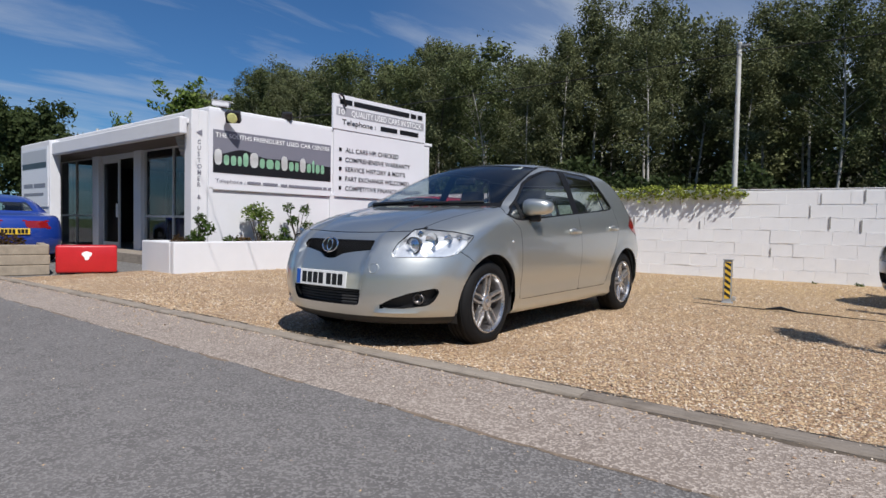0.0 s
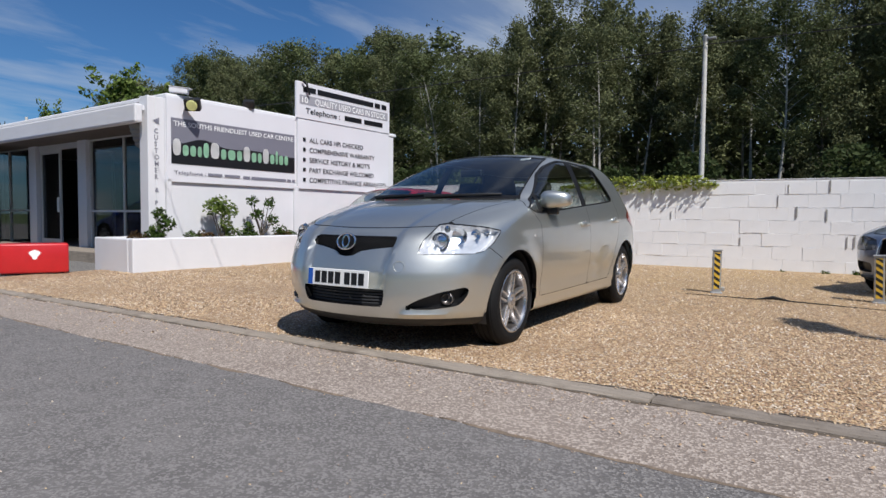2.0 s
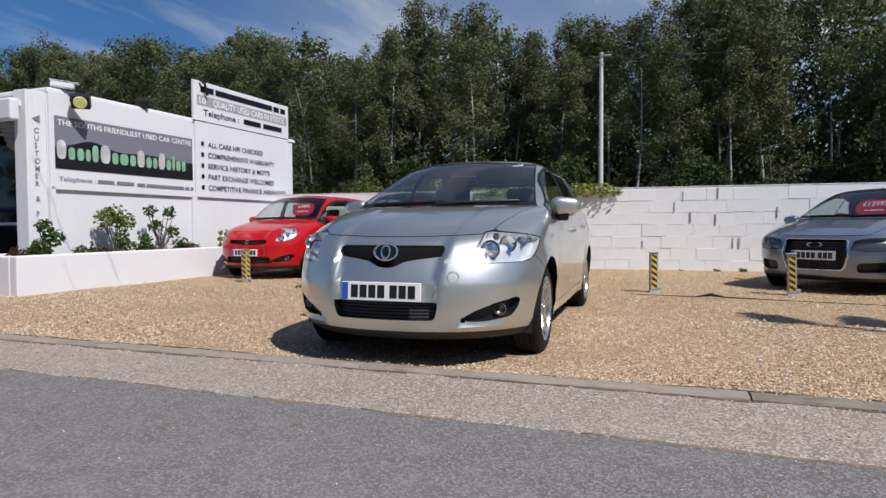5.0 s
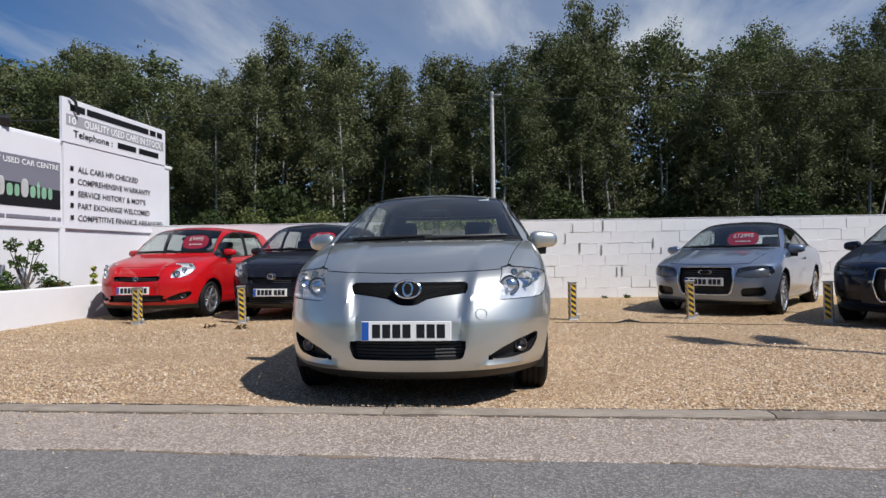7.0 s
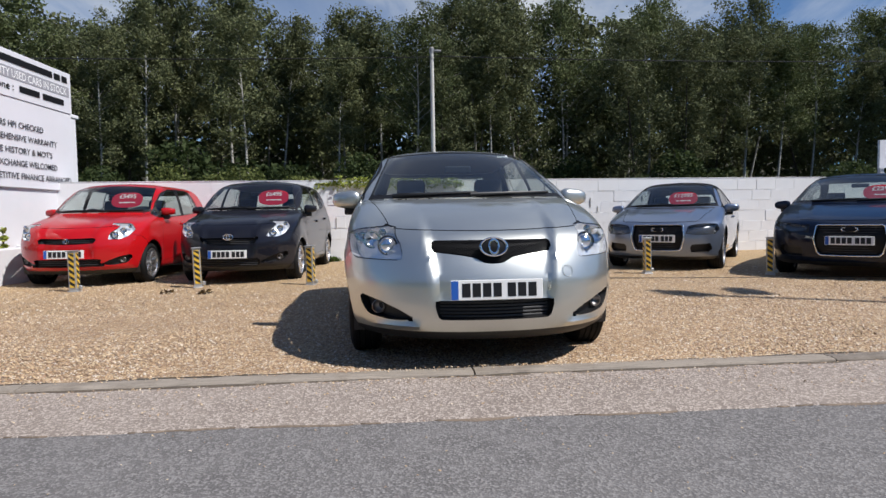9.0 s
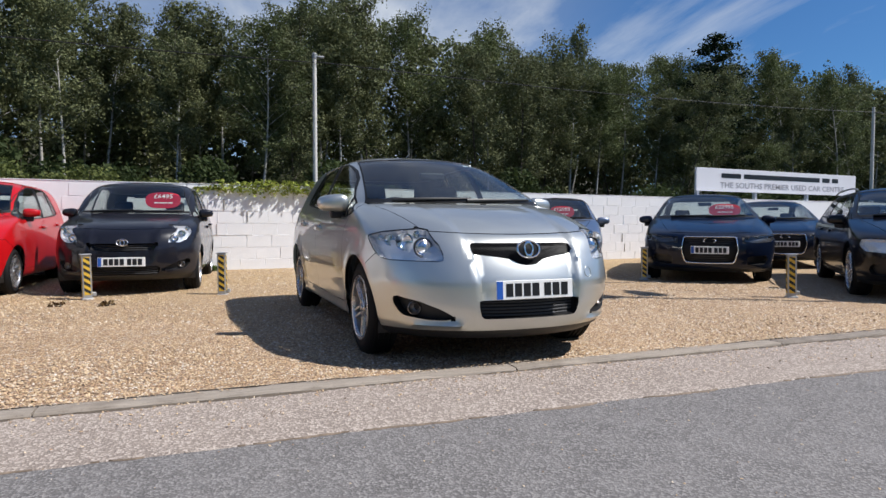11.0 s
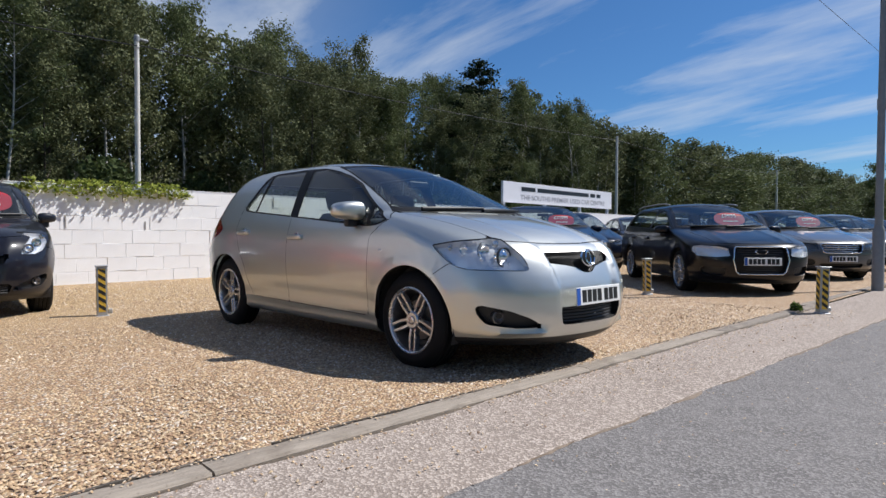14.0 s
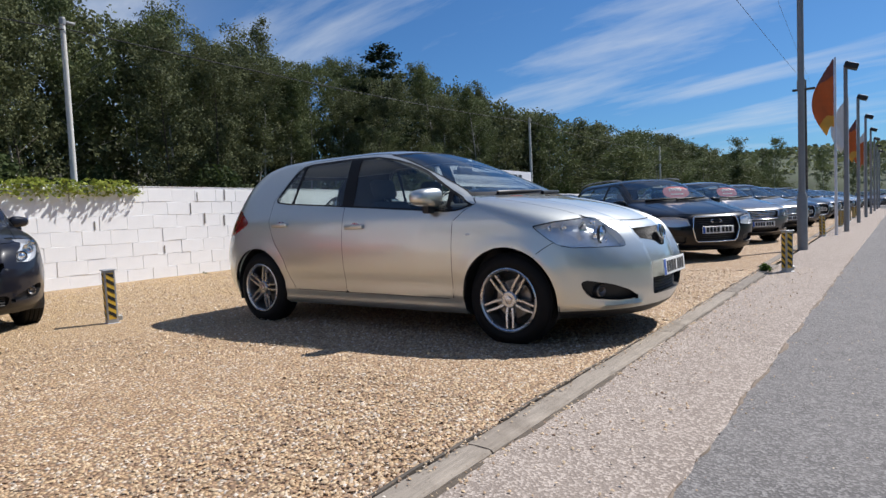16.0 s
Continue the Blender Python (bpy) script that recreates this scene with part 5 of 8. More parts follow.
    sp["mesh"] = (sp["front"]["upper_grille"][1], 0.128, 0.055, 0.022)
    sp["seams"] = [[(0.46, 0.70), (0.545, 0.69), (0.60, 0.655), (0.655, 0.615), (0.70, 0.50), (0.88, 0.316), (0.70, 0.15), (-1.0, 0.15), (-1.0, 0.74), (0.30, 0.74)]]
    return sp


SILVER_AT = pose(-2.846, 3.374, 0, 0, 0, -3.3)
SILVER = silver_hatch()
SILVER["round"] = 56
silver_car = build_car("silver_hatchback", SILVER_AT @ Matrix.Diagonal((1.008, 1.008, 1.016, 1)), SILVER, "silver-green five-door hatchback parked on the gravel, nose at the kerb", fine=1.15)

# small fittings of the silver car
def nose_y(sp, x, z):
    a, b, w_, l1, _ = [float(np.asarray(v).ravel()[0]) for v in Shape(sp).at(np.array([z]))]
    n1 = sp.get("nose_pow", 2.3)
    return a + l1 * (1 - max(0.0, 1 - (abs(x) / w_) ** n1) ** (1 / n1))


bm = bmesh.new()
lathe(bm, [(0.0015 * math.cos(a), 0.034 + 0.0015 * math.sin(a)) for a in [k * math.pi / 3 for k in range(6)]], 32, "Y", close=True)
part("tow_cover", bm, M["silver_paint"], silver_car, "round tow-eye cover outline", m=pose(0.43, nose_y(SILVER, 0.43, 0.575) - 0.001, 0.575, -12, 0, 24), smooth=60)
for s in (-1, 1):
    bm = bmesh.new()
    bmesh.ops.create_uvsphere(bm, u_segments=16, v_segments=8, radius=1)
    for v in bm.verts:
        v.co = (v.co.x * 0.010, v.co.y * 0.028, v.co.z * 0.014)
    part("side_repeater", bm, M["lamp_bowl"], silver_car, "small clear side repeater", m=pose(s * 0.862, 1.17, 0.755), smooth=180)
part("screen_sticker", bm_box(-0.045, 0.045, -0.001, 0.001, -0.018, 0.018), M["sign_white"], silver_car, "small white paper at the screen's top corner", m=pose(0.42, 1.955, 1.395, -58))


def scaled(sp, ky, kw, kz, paint, **over):
    """Another car of the same build: lengths, widths and heights times ky, kw, kz."""
    q = dict(sp)
    q["length"], q["mid"], q["low"], q["top"] = sp["length"] * ky, sp["mid"] * ky, sp["low"] * kz, sp["top"] * kz
    for k, f in (("nose", ky), ("tail", ky), ("half", kw), ("nose_round", ky), ("tail_round", ky)):
        q[k] = [(z * kz, v * f) for z, v in sp[k]]
    base = sp.get("sculpt")
    if base:
        def sc(X, Y, Z):
            a, b, c = base(X / kw, Y / ky, Z / kz)
            return a * kw, b * ky, c * kz
        q["sculpt"] = sc
    q["dlo"] = [(y * ky, z * kz) for y, z in sp["dlo"]]
    q["pillars"] = [(y * ky, h, l) for y, h, l in sp["pillars"]]
    s = sp["screen"]
    q["screen"] = (s[0] * kz, s[1] * kz, s[2] * kw, s[3], s[4])
    s = sp["rear_screen"]
    q["rear_screen"] = (s[0] * kz, s[1] * kz, s[2] * kw, s[3])
    s = sp["bonnet"]
    q["bonnet"] = (s[0] * kz, s[1] * kz, s[2] * kw, s[3], s[4] * ky, s[5])
    q["doors"] = [[(y * ky, z * kz) for y, z in P] for P in sp["doors"]]
    q["front"] = {k: (p, [(u * (kw if p == "xz" else (kw + ky) / 2), z * kz) for u, z in P]) for k, (p, P) in sp["front"].items()}
    q["reflectors"] = [(x * kw, y * ky, z * kz, r, t) for x, y, z, r, t in sp["reflectors"]]
    q["axle_f"], q["axle_r"], q["track"] = sp["axle_f"] * ky, sp["axle_r"] * ky, sp["track"] * kw
    q["screen_y"], q["seat_y"] = sp["screen_y"] * ky, sp["seat_y"] * ky
    q["roof_lining_z"] = sp["roof_lining_z"] * kz
    q["inner_mirror"] = (sp["inner_mirror"][0] * ky, sp["inner_mirror"][1] * kz)
    m_ = sp["mirror"]
    q["mirror"] = (m_[0] * kw, m_[1] * ky, m_[2] * kz)
    q["handles"] = [(y * ky, z * kz) for y, z in sp["handles"]]
    q["lip"] = tuple(v * kz for v in sp["lip"])
    q["paint"] = paint
    if "badge" in sp:
        b = sp["badge"]
        q["badge"] = (b[0] * ky, b[1] * kz, b[2], b[3])
    if "fog" in sp:
        b = sp["fog"]
        q["fog"] = (b[0] * kw, b[1] * ky, b[2] * kz)
    q["plate"] = (sp["plate"][0] * ky, sp["plate"][1] * kz)
    q["slats"] = {k: (a * kw, b * ky, tuple(z * kz for z in zs), c) for k, (a, b, zs, c) in sp["slats"].items()}
    q.pop("mesh", None)
    q["seams"] = [[(y * ky, z * kz) for y, z in P] for P in sp.get("seams", [])]
    q.update(over)
    return q


# dark supermini beside a red one
DARK = scaled(SILVER, 0.888, 0.963, 1.01, M["charcoal_paint"], spokes=7, twin=False, tyre=0.295, rim=0.195, arch=0.325)
SMALL_NOSE = [(0.19, 0.12), (0.235, 0.06), (0.30, 0.03), (0.42, 0.005), (0.52, 0.005), (0.60, 0.02), (0.68, 0.05), (0.75, 0.09), (0.80, 0.14), (0.84, 0.21), (0.88, 0.33), (0.92, 0.50), (0.96, 0.70), (0.99, 0.86), (1.02, 0.93), (1.1, 1.04), (1.2, 1.17), (1.3, 1.31), (1.4, 1.47), (1.45, 1.60), (1.475, 1.78), (1.488, 2.0)]
DARK["nose"] = [(z * 1.01, y * 1.02) for z, y in SMALL_NOSE]
DARK["half"] = [(z, w * (1.0 + 0.07 * max(0.0, min(1.0, (z - 0.95) / 0.4)))) for z, w in DARK["half"]]
DARK["plate"], DARK["mirror_size"] = (0.0, 0.425), 0.86
DARK["front"] = dict(DARK["front"])
DARK["front"]["upper_grille"] = ("xz", [(-0.1, 0.645), (0.37, 0.645), (0.39, 0.63), (0.36, 0.57), (0.10, 0.545), (-0.1, 0.545)])
DARK["front"]["lower_grille"] = ("xz", [(-0.1, 0.365), (0.40, 0.365), (0.42, 0.35), (0.39, 0.265), (-0.1, 0.26)])
DARK["front"]["headlamp"] = ("sz", lamp_poly(DARK, [("x", 0.50, 0.655), ("x", 0.525, 0.74), ("x", 0.60, 0.825), ("y", 0.35, 0.868), ("y", 0.47, 0.862), ("y", 0.42, 0.78), ("y", 0.30, 0.69), ("x", 0.63, 0.65)]))
DARK["reflectors"] = [(0.565, 0.22, 0.705, 0.036, "lens"), (0.645, 0.30, 0.765, 0.045, "bowl"), (0.70, 0.38, 0.825, 0.028, "bowl")]
DARK["badge"] = (0.055, 0.655, 0.062, 0.042)
DARK["slats"] = {"u": (0.35, 0.085, (0.565, 0.59, 0.615), 0.06), "l": (0.38, 0.05, (0.28, 0.305, 0.33, 0.35), 0.05)}
DARK_AT = pose(-5.27, 8.60, 0, 0, 0, -8)
build_car("dark_hatchback", DARK_AT, DARK, "charcoal supermini with a red price sheet behind its windscreen", fine=0.72)
price_sticker(DARK_AT, DARK, 0.30, 1.22, "£6495")

RED = scaled(SILVER, 0.872, 0.963, 1.0, M["red_paint"], spokes=7, twin=False, tyre=0.295, rim=0.195, arch=0.33)
RED["nose"] = SMALL_NOSE
RED["half"] = [(z, w * (1.0 + 0.10 * max(0.0, z - 0.95) / 0.4)) if z < 1.40 else (z, w * 1.10) for z, w in RED["half"]]
RED["dlo"] = [(1.02, 0.955), (1.10, 0.935), (1.42, 0.94), (2.08, 0.965), (2.70, 1.0), (2.86, 1.02), (2.88, 1.05), (2.84, 1.12), (2.74, 1.30), (2.68, 1.36), (2.56, 1.385), (2.14, 1.395), (1.80, 1.385), (1.62, 1.35), (1.46, 1.285), (1.28, 1.175), (1.10, 1.03)]
RED["screen"] = (1.022, 1.432, 0.69, 0.30, 0.05)
RED["plate"], RED["mirror_size"] = (-0.005, 0.465), 0.84
RED["front"] = dict(RED["front"])
RED["front"]["upper_grille"] = ("xz", [(-0.1, 0.665), (0.36, 0.675), (0.385, 0.66), (0.36, 0.605), (0.10, 0.59), (-0.1, 0.59)])
RED["front"]["lower_grille"] = ("xz", [(-0.1, 0.395), (0.42, 0.395), (0.44, 0.38), (0.40, 0.295), (-0.1, 0.29)])
RED["front"]["headlamp"] = ("sz", lamp_poly(RED, [("x", 0.50, 0.655), ("x", 0.525, 0.74), ("x", 0.60, 0.825), ("y", 0.35, 0.868), ("y", 0.47, 0.862), ("y", 0.42, 0.78), ("y", 0.30, 0.69), ("x", 0.63, 0.65)]))
RED["reflectors"] = [(0.565, 0.22, 0.705, 0.036, "lens"), (0.645, 0.30, 0.765, 0.045, "bowl"), (0.70, 0.38, 0.825, 0.028, "bowl")]
RED["badge"] = (0.062, 0.635, 0.035, 0.035)
RED["slats"] = {"u": (0.35, 0.09, (0.615, 0.64), 0.06), "l": (0.38, 0.05, (0.32, 0.35, 0.375), 0.05)}
RED_AT = pose(-7.37, 8.78, 0, 0, 0, -6)
build_car("red_hatchback", RED_AT, RED, "bright red small hatchback parked by the white planter", fine=0.72)
price_sticker(RED_AT, RED, 0.26, 1.21, "£5495")


def exec_car(paint, tail, length, kw, ky, kz, dlo, pillars, doors, door_names, rear, lamp, plate_z=0.50):
    sp = dict(length=4.92, mid=2.4, low=0.18, top=1.42, paint=paint)
    sp["nose"] = [(0.18, 0.14), (0.25, 0.05), (0.35, 0.015), (0.5, 0.0), (0.62, 0.02), (0.70, 0.06), (0.74, 0.12), (0.78, 0.25), (0.82, 0.42), (0.86, 0.62), (0.90, 0.85), (0.94, 1.08), (0.965, 1.21), (1.0, 1.30), (1.1, 1.52), (1.2, 1.74), (1.3, 1.98), (1.36, 2.15), (1.40, 2.35), (1.42, 2.6)]
    sp["tail"] = tail
    sp["half"] = [(0.18, 0.82), (0.24, 0.885), (0.27, 0.877), (0.35, 0.90), (0.55, 0.922), (0.64, 0.925), (0.70, 0.917), (0.8, 0.905), (0.9, 0.88), (0.97, 0.84), (1.05, 0.79), (1.15, 0.735), (1.25, 0.675), (1.33, 0.61), (1.37, 0.55), (1.395, 0.44), (1.41, 0.3), (1.42, 0.06)]
    sp["nose_round"] = [(0.18, 0.70), (0.5, 0.72), (0.7, 0.68), (0.85, 0.58), (0.95, 0.46), (1.0, 0.36), (1.2, 0.34), (1.35, 0.4), (1.42, 0.3)]
    sp["tail_round"] = [(0.18, 0.5), (0.7, 0.5), (1.0, 0.42), (1.2, 0.42), (1.42, 0.3)]
    sp["nose_pow"], sp["tail_pow"], sp["bow"] = 2.6, 2.8, 0.015

    def sculpt(X, Y, Z):
        for yy in (0.92, 0.92 + 2.9 / max(ky, 0.5) * 0.98):
            d = np.hypot(Y - yy, Z - 0.33)
            X = X + np.where(X > 0.6, 0.012 * np.exp(-((d - 0.38) / 0.06) ** 2), 0)
        # two soft ribs on the bonnet
        Z = Z + np.where((Y > 0.2) & (Y < 1.2) & (Z < 0.97), 0.008 * np.exp(-((X - 0.45) / 0.05) ** 2), 0)
        return X, Y, Z

    sp["sculpt"] = sculpt
    sp.update(axle_f=0.92, axle_r=0.92 + 2.9, tyre=0.325, rim=0.235, arch=0.362, track=0.905, spokes=7, twin=True, tyre_width=0.225)
    sp["dlo"], sp["pillars"], sp["doors"], sp["door_names"] = dlo, pillars, doors, door_names
    sp["screen"] = (0.985, 1.375, 0.765, 0.46, 0.05)
    sp["lamp_mat"] = M["lamp_dark"]
    sp["rear_screen"] = rear
    sp["bonnet"] = (0.745, 0.962, 0.60, 0.14, 0.40, 0.03)
    sp["lip"] = (0.23, 0.23)
    sp["front"] = {
        "upper_grille": ("xz", [(-0.1, 0.705), (0.335, 0.705), (0.36, 0.69), (0.385, 0.52), (0.345, 0.36), (0.31, 0.325), (-0.1, 0.32)]),
        "fog_recess": ("sz", lamp_poly(sp, [("x", 0.52, 0.295), ("x", 0.505, 0.32), ("x", 0.505, 0.39), ("x", 0.52, 0.412), ("x", 0.62, 0.42), ("x", 0.78, 0.43), ("x", 0.80, 0.36), ("x", 0.76, 0.30)])),
        "headlamp": ("sz", lamp_poly(sp, lamp)),
        "tail_lamp": ("rz", [(-sp["length"] + 0.98, 0.72), (-sp["length"] + 0.98, 0.86), (-sp["length"] + 0.5, 0.86), (-sp["length"] + 0.5, 0.72)]),
    }
    sp["reflectors"] = [(0.56, 0.24, 0.645, 0.034, "lens"), (0.66, 0.32, 0.655, 0.034, "bowl"), (0.74, 0.42, 0.665, 0.022, "bowl")]
    sp.update(screen_y=1.22, roof_lining_z=1.31, seat_y=1.95, seat_high=0.56, inner_mirror=(1.95, 1.22), mirror=(0.96, 1.62, 0.955), handles=[(2.62, 0.80), (3.55, 0.82)])
    sp.update(plate=(-0.012, plate_z), plate_tilt=-3)
    sp["slats"] = {"u": (0.33, 0.045, (0.35, 0.38, 0.41, 0.44, 0.57, 0.60, 0.63, 0.66), 0.05)}
    sp["frame"] = ([(0.0, 0.708), (0.335, 0.708), (0.362, 0.69), (0.388, 0.52), (0.347, 0.36), (0.31, 0.322), (0.0, 0.317)], 0, 0.010)
    sp["badge"] = (0.035, 0.635, 0.085, 0.030)
    q = scaled(sp, ky, kw, kz, paint)
    q["length"] = length
    for k in ("tyre", "rim", "arch"):
        q[k] = sp[k]
    return q


saloon_tail = [(0.18, 4.72), (0.3, 4.85), (0.5, 4.91), (0.7, 4.90), (0.85, 4.86), (0.98, 4.80), (1.01, 4.60), (1.03, 4.30), (1.06, 4.12), (1.15, 3.95), (1.25, 3.75), (1.33, 3.52), (1.38, 3.3), (1.405, 3.05), (1.42, 2.8)]
estate_tail = [(0.18, 4.75), (0.5, 4.91), (0.85, 4.88), (1.0, 4.84), (1.15, 4.74), (1.3, 4.58), (1.36, 4.42), (1.39, 4.05), (1.41, 3.5), (1.42, 3.0)]
soft_tail = [(0.18, 4.72), (0.3, 4.85), (0.5, 4.91), (0.7, 4.90), (0.85, 4.86), (0.96, 4.75), (0.99, 4.4), (1.02, 4.2), (1.1, 4.08), (1.2, 3.88), (1.3, 3.6), (1.36, 3.35), (1.40, 3.1), (1.42, 2.85)]
saloon_dlo = [(1.45, 0.965), (1.55, 0.945), (2.4, 0.955), (3.4, 0.985), (3.95, 1.01), (4.0, 1.03), (3.78, 1.17), (3.45, 1.295), (2.9, 1.335), (2.5, 1.325), (2.25, 1.27), (1.75, 1.075)]
estate_dlo = [(1.45, 0.965), (1.55, 0.945), (2.4, 0.955), (3.4, 0.985), (4.35, 1.02), (4.45, 1.05), (4.25, 1.25), (4.0, 1.305), (3.0, 1.340), (2.5, 1.325), (2.25, 1.27), (1.75, 1.075)]
soft_dlo = [(1.45, 0.965), (1.55, 0.945), (2.4, 0.95), (3.3, 0.97), (3.62, 1.0), (3.55, 1.08), (3.2, 1.26), (2.9, 1.31), (2.5, 1.315), (2.25, 1.265), (1.75, 1.075)]
pil4 = [(1.72, 0.018, 0.1), (2.72, 0.05, 0.1), (3.55, 0.025, -0.1)]
pil2 = [(1.72, 0.018, 0.1), (2.95, 0.02, 0.1)]
four_doors = [[(1.45, 0.28), (1.42, 0.9), (1.40, 0.95), (2.2, 1.285), (2.5, 1.345), (2.74, 1.35), (2.72, 0.9), (2.70, 0.28)], [(2.70, 0.28), (2.72, 0.9), (2.74, 1.35), (3.4, 1.32), (3.75, 1.1), (3.72, 0.9), (3.50, 0.62), (3.38, 0.30)]]
two_doors = [[(1.45, 0.28), (1.42, 0.9), (1.40, 0.95), (2.9, 0.965), (2.93, 0.7), (2.90, 0.28)]]
lamp_slim = [("x", 0.44, 0.625), ("x", 0.46, 0.675), ("x", 0.60, 0.705), ("y", 0.42, 0.725), ("y", 0.60, 0.715), ("y", 0.55, 0.68), ("y", 0.38, 0.625), ("x", 0.62, 0.605)]
lamp_deep = [("x", 0.44, 0.575), ("x", 0.46, 0.685), ("x", 0.60, 0.715), ("y", 0.32, 0.725), ("y", 0.43, 0.712), ("y", 0.42, 0.64), ("y", 0.32, 0.57), ("x", 0.62, 0.555)]

ICE = exec_car(M["iceblue_paint"], soft_tail, 4.24, 0.953, 0.862, 1.0, soft_dlo, pil2, two_doors, ["front_door"], (1.06, 1.24, 0.5, 0.3), lamp_deep)
ICE.update(roof_paint=M["soft_top"], roof_from=1.0, roof_y=1.9, rear_seats=False, handles=[(2.35, 0.80)])
ICE_AT = pose(0.94, 8.68, 0, 0, 0, -38.5)
build_car("silver_blue_convertible", ICE_AT, ICE, "silver-blue convertible with its dark soft top up", fine=0.72)
price_sticker(ICE_AT, ICE, 0.16, 1.12, "£12995")

NAVY = exec_car(M["navy_paint"], saloon_tail, 4.92, 1.012, 1.0, 1.025, saloon_dlo, pil4, four_doors, ["front_door", "rear_door"], (1.07, 1.33, 0.6, 0.3), lamp_slim)
NAVY_AT = pose(2.50, 6.80, 0, 0, 0, -46)
navy = build_car("navy_saloon", NAVY_AT, NAVY, "dark navy executive saloon with a red price sheet", fine=0.72)
price_sticker(NAVY_AT, NAVY, 0.30, 1.14, "£22995", 0.5, 0.26)

BLACK = exec_car(M["black_paint"], estate_tail, 4.70, 0.957, 0.955, 1.007, estate_dlo, pil4, four_doors, ["front_door", "rear_door"], (1.1, 1.33, 0.6, 0.3), lamp_deep)
BLACK["lamp_mat"] = M["lamp_bowl"]
BLACK_AT = pose(2.93, 3.9, 0, 0, 0, -50)
black = build_car("black_estate", BLACK_AT, BLACK, "black estate car with chrome grille surround and roof rails", fine=0.8)
for s in (-1, 1):
    pts = [(s * (0.585 - 0.02 * abs(t - 0.4)), 2.15 + 1.95 * t, 1.385 + 0.045 * (1 - (2 * t - 1) ** 4)) for t in [k / 12 for k in range(13)]]
    part("roof_rail", tube(bmesh.new(), pts, 0.013, 8), M["galv"], black, "silver roof rail", smooth=60)
price_sticker(BLACK_AT, BLACK, 0.22, 1.14, "£9995", 0.5, 0.26)

GREY = exec_car(M["grey_paint"], estate_tail, 4.62, 0.957, 0.94, 1.02, estate_dlo, pil4, four_doors, ["front_door", "rear_door"], (1.1, 1.33, 0.6, 0.3), lamp_deep, plate_z=0.42)
GREY["front"] = dict(GREY["front"])
GREY["front"]["upper_grille"] = ("xz", [(-0.1, 0.71), (0.36, 0.71), (0.39, 0.69), (0.35, 0.56), (0.30, 0.545), (-0.1, 0.54)])
GREY["front"]["lower_grille"] = ("xz", [(-0.1, 0.34), (0.40, 0.34), (0.42, 0.33), (0.38, 0.26), (-0.1, 0.255)])
GREY["slats"] = {"u": (0.34, 0.03, (0.575, 0.61, 0.645, 0.68), 0.05)}
GREY["slat_paint"] = M["chrome"]
GREY["frame"] = ([(0.0, 0.715), (0.36, 0.715), (0.393, 0.69), (0.352, 0.556), (0.30, 0.541), (0.0, 0.536)], 0, 0.010)
GREY_AT = pose(7.2, 3.6, 0, 0, 0, -50)
grey = build_car("grey_estate", GREY_AT, GREY, "steel grey estate car with a barred chrome grille", fine=0.62)
price_sticker(GREY_AT, GREY, 0.22, 1.16, "£8995", 0.5, 0.26)

BLUE = exec_car(M["slate_paint"], saloon_tail, 4.62, 0.95, 0.94, 1.0, saloon_dlo, pil4, four_doors, ["front_door", "rear_door"], (1.07, 1.3, 0.6, 0.3), lamp_deep)
far_blue = build_car("slate_blue_saloon", pose(15.6, 3.05, 0, 0, 0, -50), BLUE, "slate blue saloon in the long row", fine=0.5)
WHITE = scaled(BLUE, 1.0, 1.0, 1.0, M["white_paint"])
far_white = build_car("white_saloon", pose(32, 1.85, 0, 0, 0, -50), WHITE, "white saloon in the long row", fine=0.45)
for k, (src, x) in enumerate(((grey, 11.4), (black, 19.8), (far_blue, 23.9), (navy, 28.0), (grey, 36.2), (far_blue, 40.4), (far_white, 44.6), (black, 48.8), (far_blue, 53.0))):
    copy_thing(src, pose(x, 3.6 - 0.075 * (x - 7.2), 0, 0, 0, -50 + 1.5 * math.sin(k * 2.1)))
# second row further back
for k, (src, x, y) in enumerate(((navy, 6.4, 8.4), (far_blue, 10.4, 8.3), (grey, 14.4, 8.1), (black, 18.4, 8.0), (navy, 22.4, 7.8))):
    copy_thing(src, pose(x, y, 0, 0, 0, -47 + 2 * math.sin(k * 1.3)))
# blue car before the office, seen from behind
COUPE = scaled(ICE, 1.0, 1.0, 0.95, M["blue_paint"], roof_paint=M["blue_paint"])
coupe_at = pose(-16.7, 5.75, 0, 0, 0, -99)
coupe = build_car("blue_coupe", coupe_at, COUPE, "bright blue coupe with its tail to the road", group="cars by the office", fine=0.5)
number_plate(coupe, pose(0, 4.25, 0.62, 0, 0, 180), yellow=True)

# vehicles far down the road
copy_thing(grey, pose(52.0, -0.9, 0, 0, 0, -96))
copy_thing(black, pose(66.0, -0.6, 0, 0, 0, -92))

# ---- the office: signs and fittings ----
FACE = 0.045


def on_wall(parent, name, bm, material, y, z, x=FACE + 0.012, label=""):
    """Puts flat lettering on the side wall of the office."""
    return part(name, bm, material, parent, label, m=pose(x, y, z, 90, 0, 90))


def board(name, y0, y1, z0, z1, label, x0=0.002, x1=FACE):
    r = root(name, OFFICE, label, "sign", "signs on the office wall")
    part("panel", bm_box(x0, x1, y0, y1, z0, z1, bevel=0.004), M["panel_white"], r)
    return r


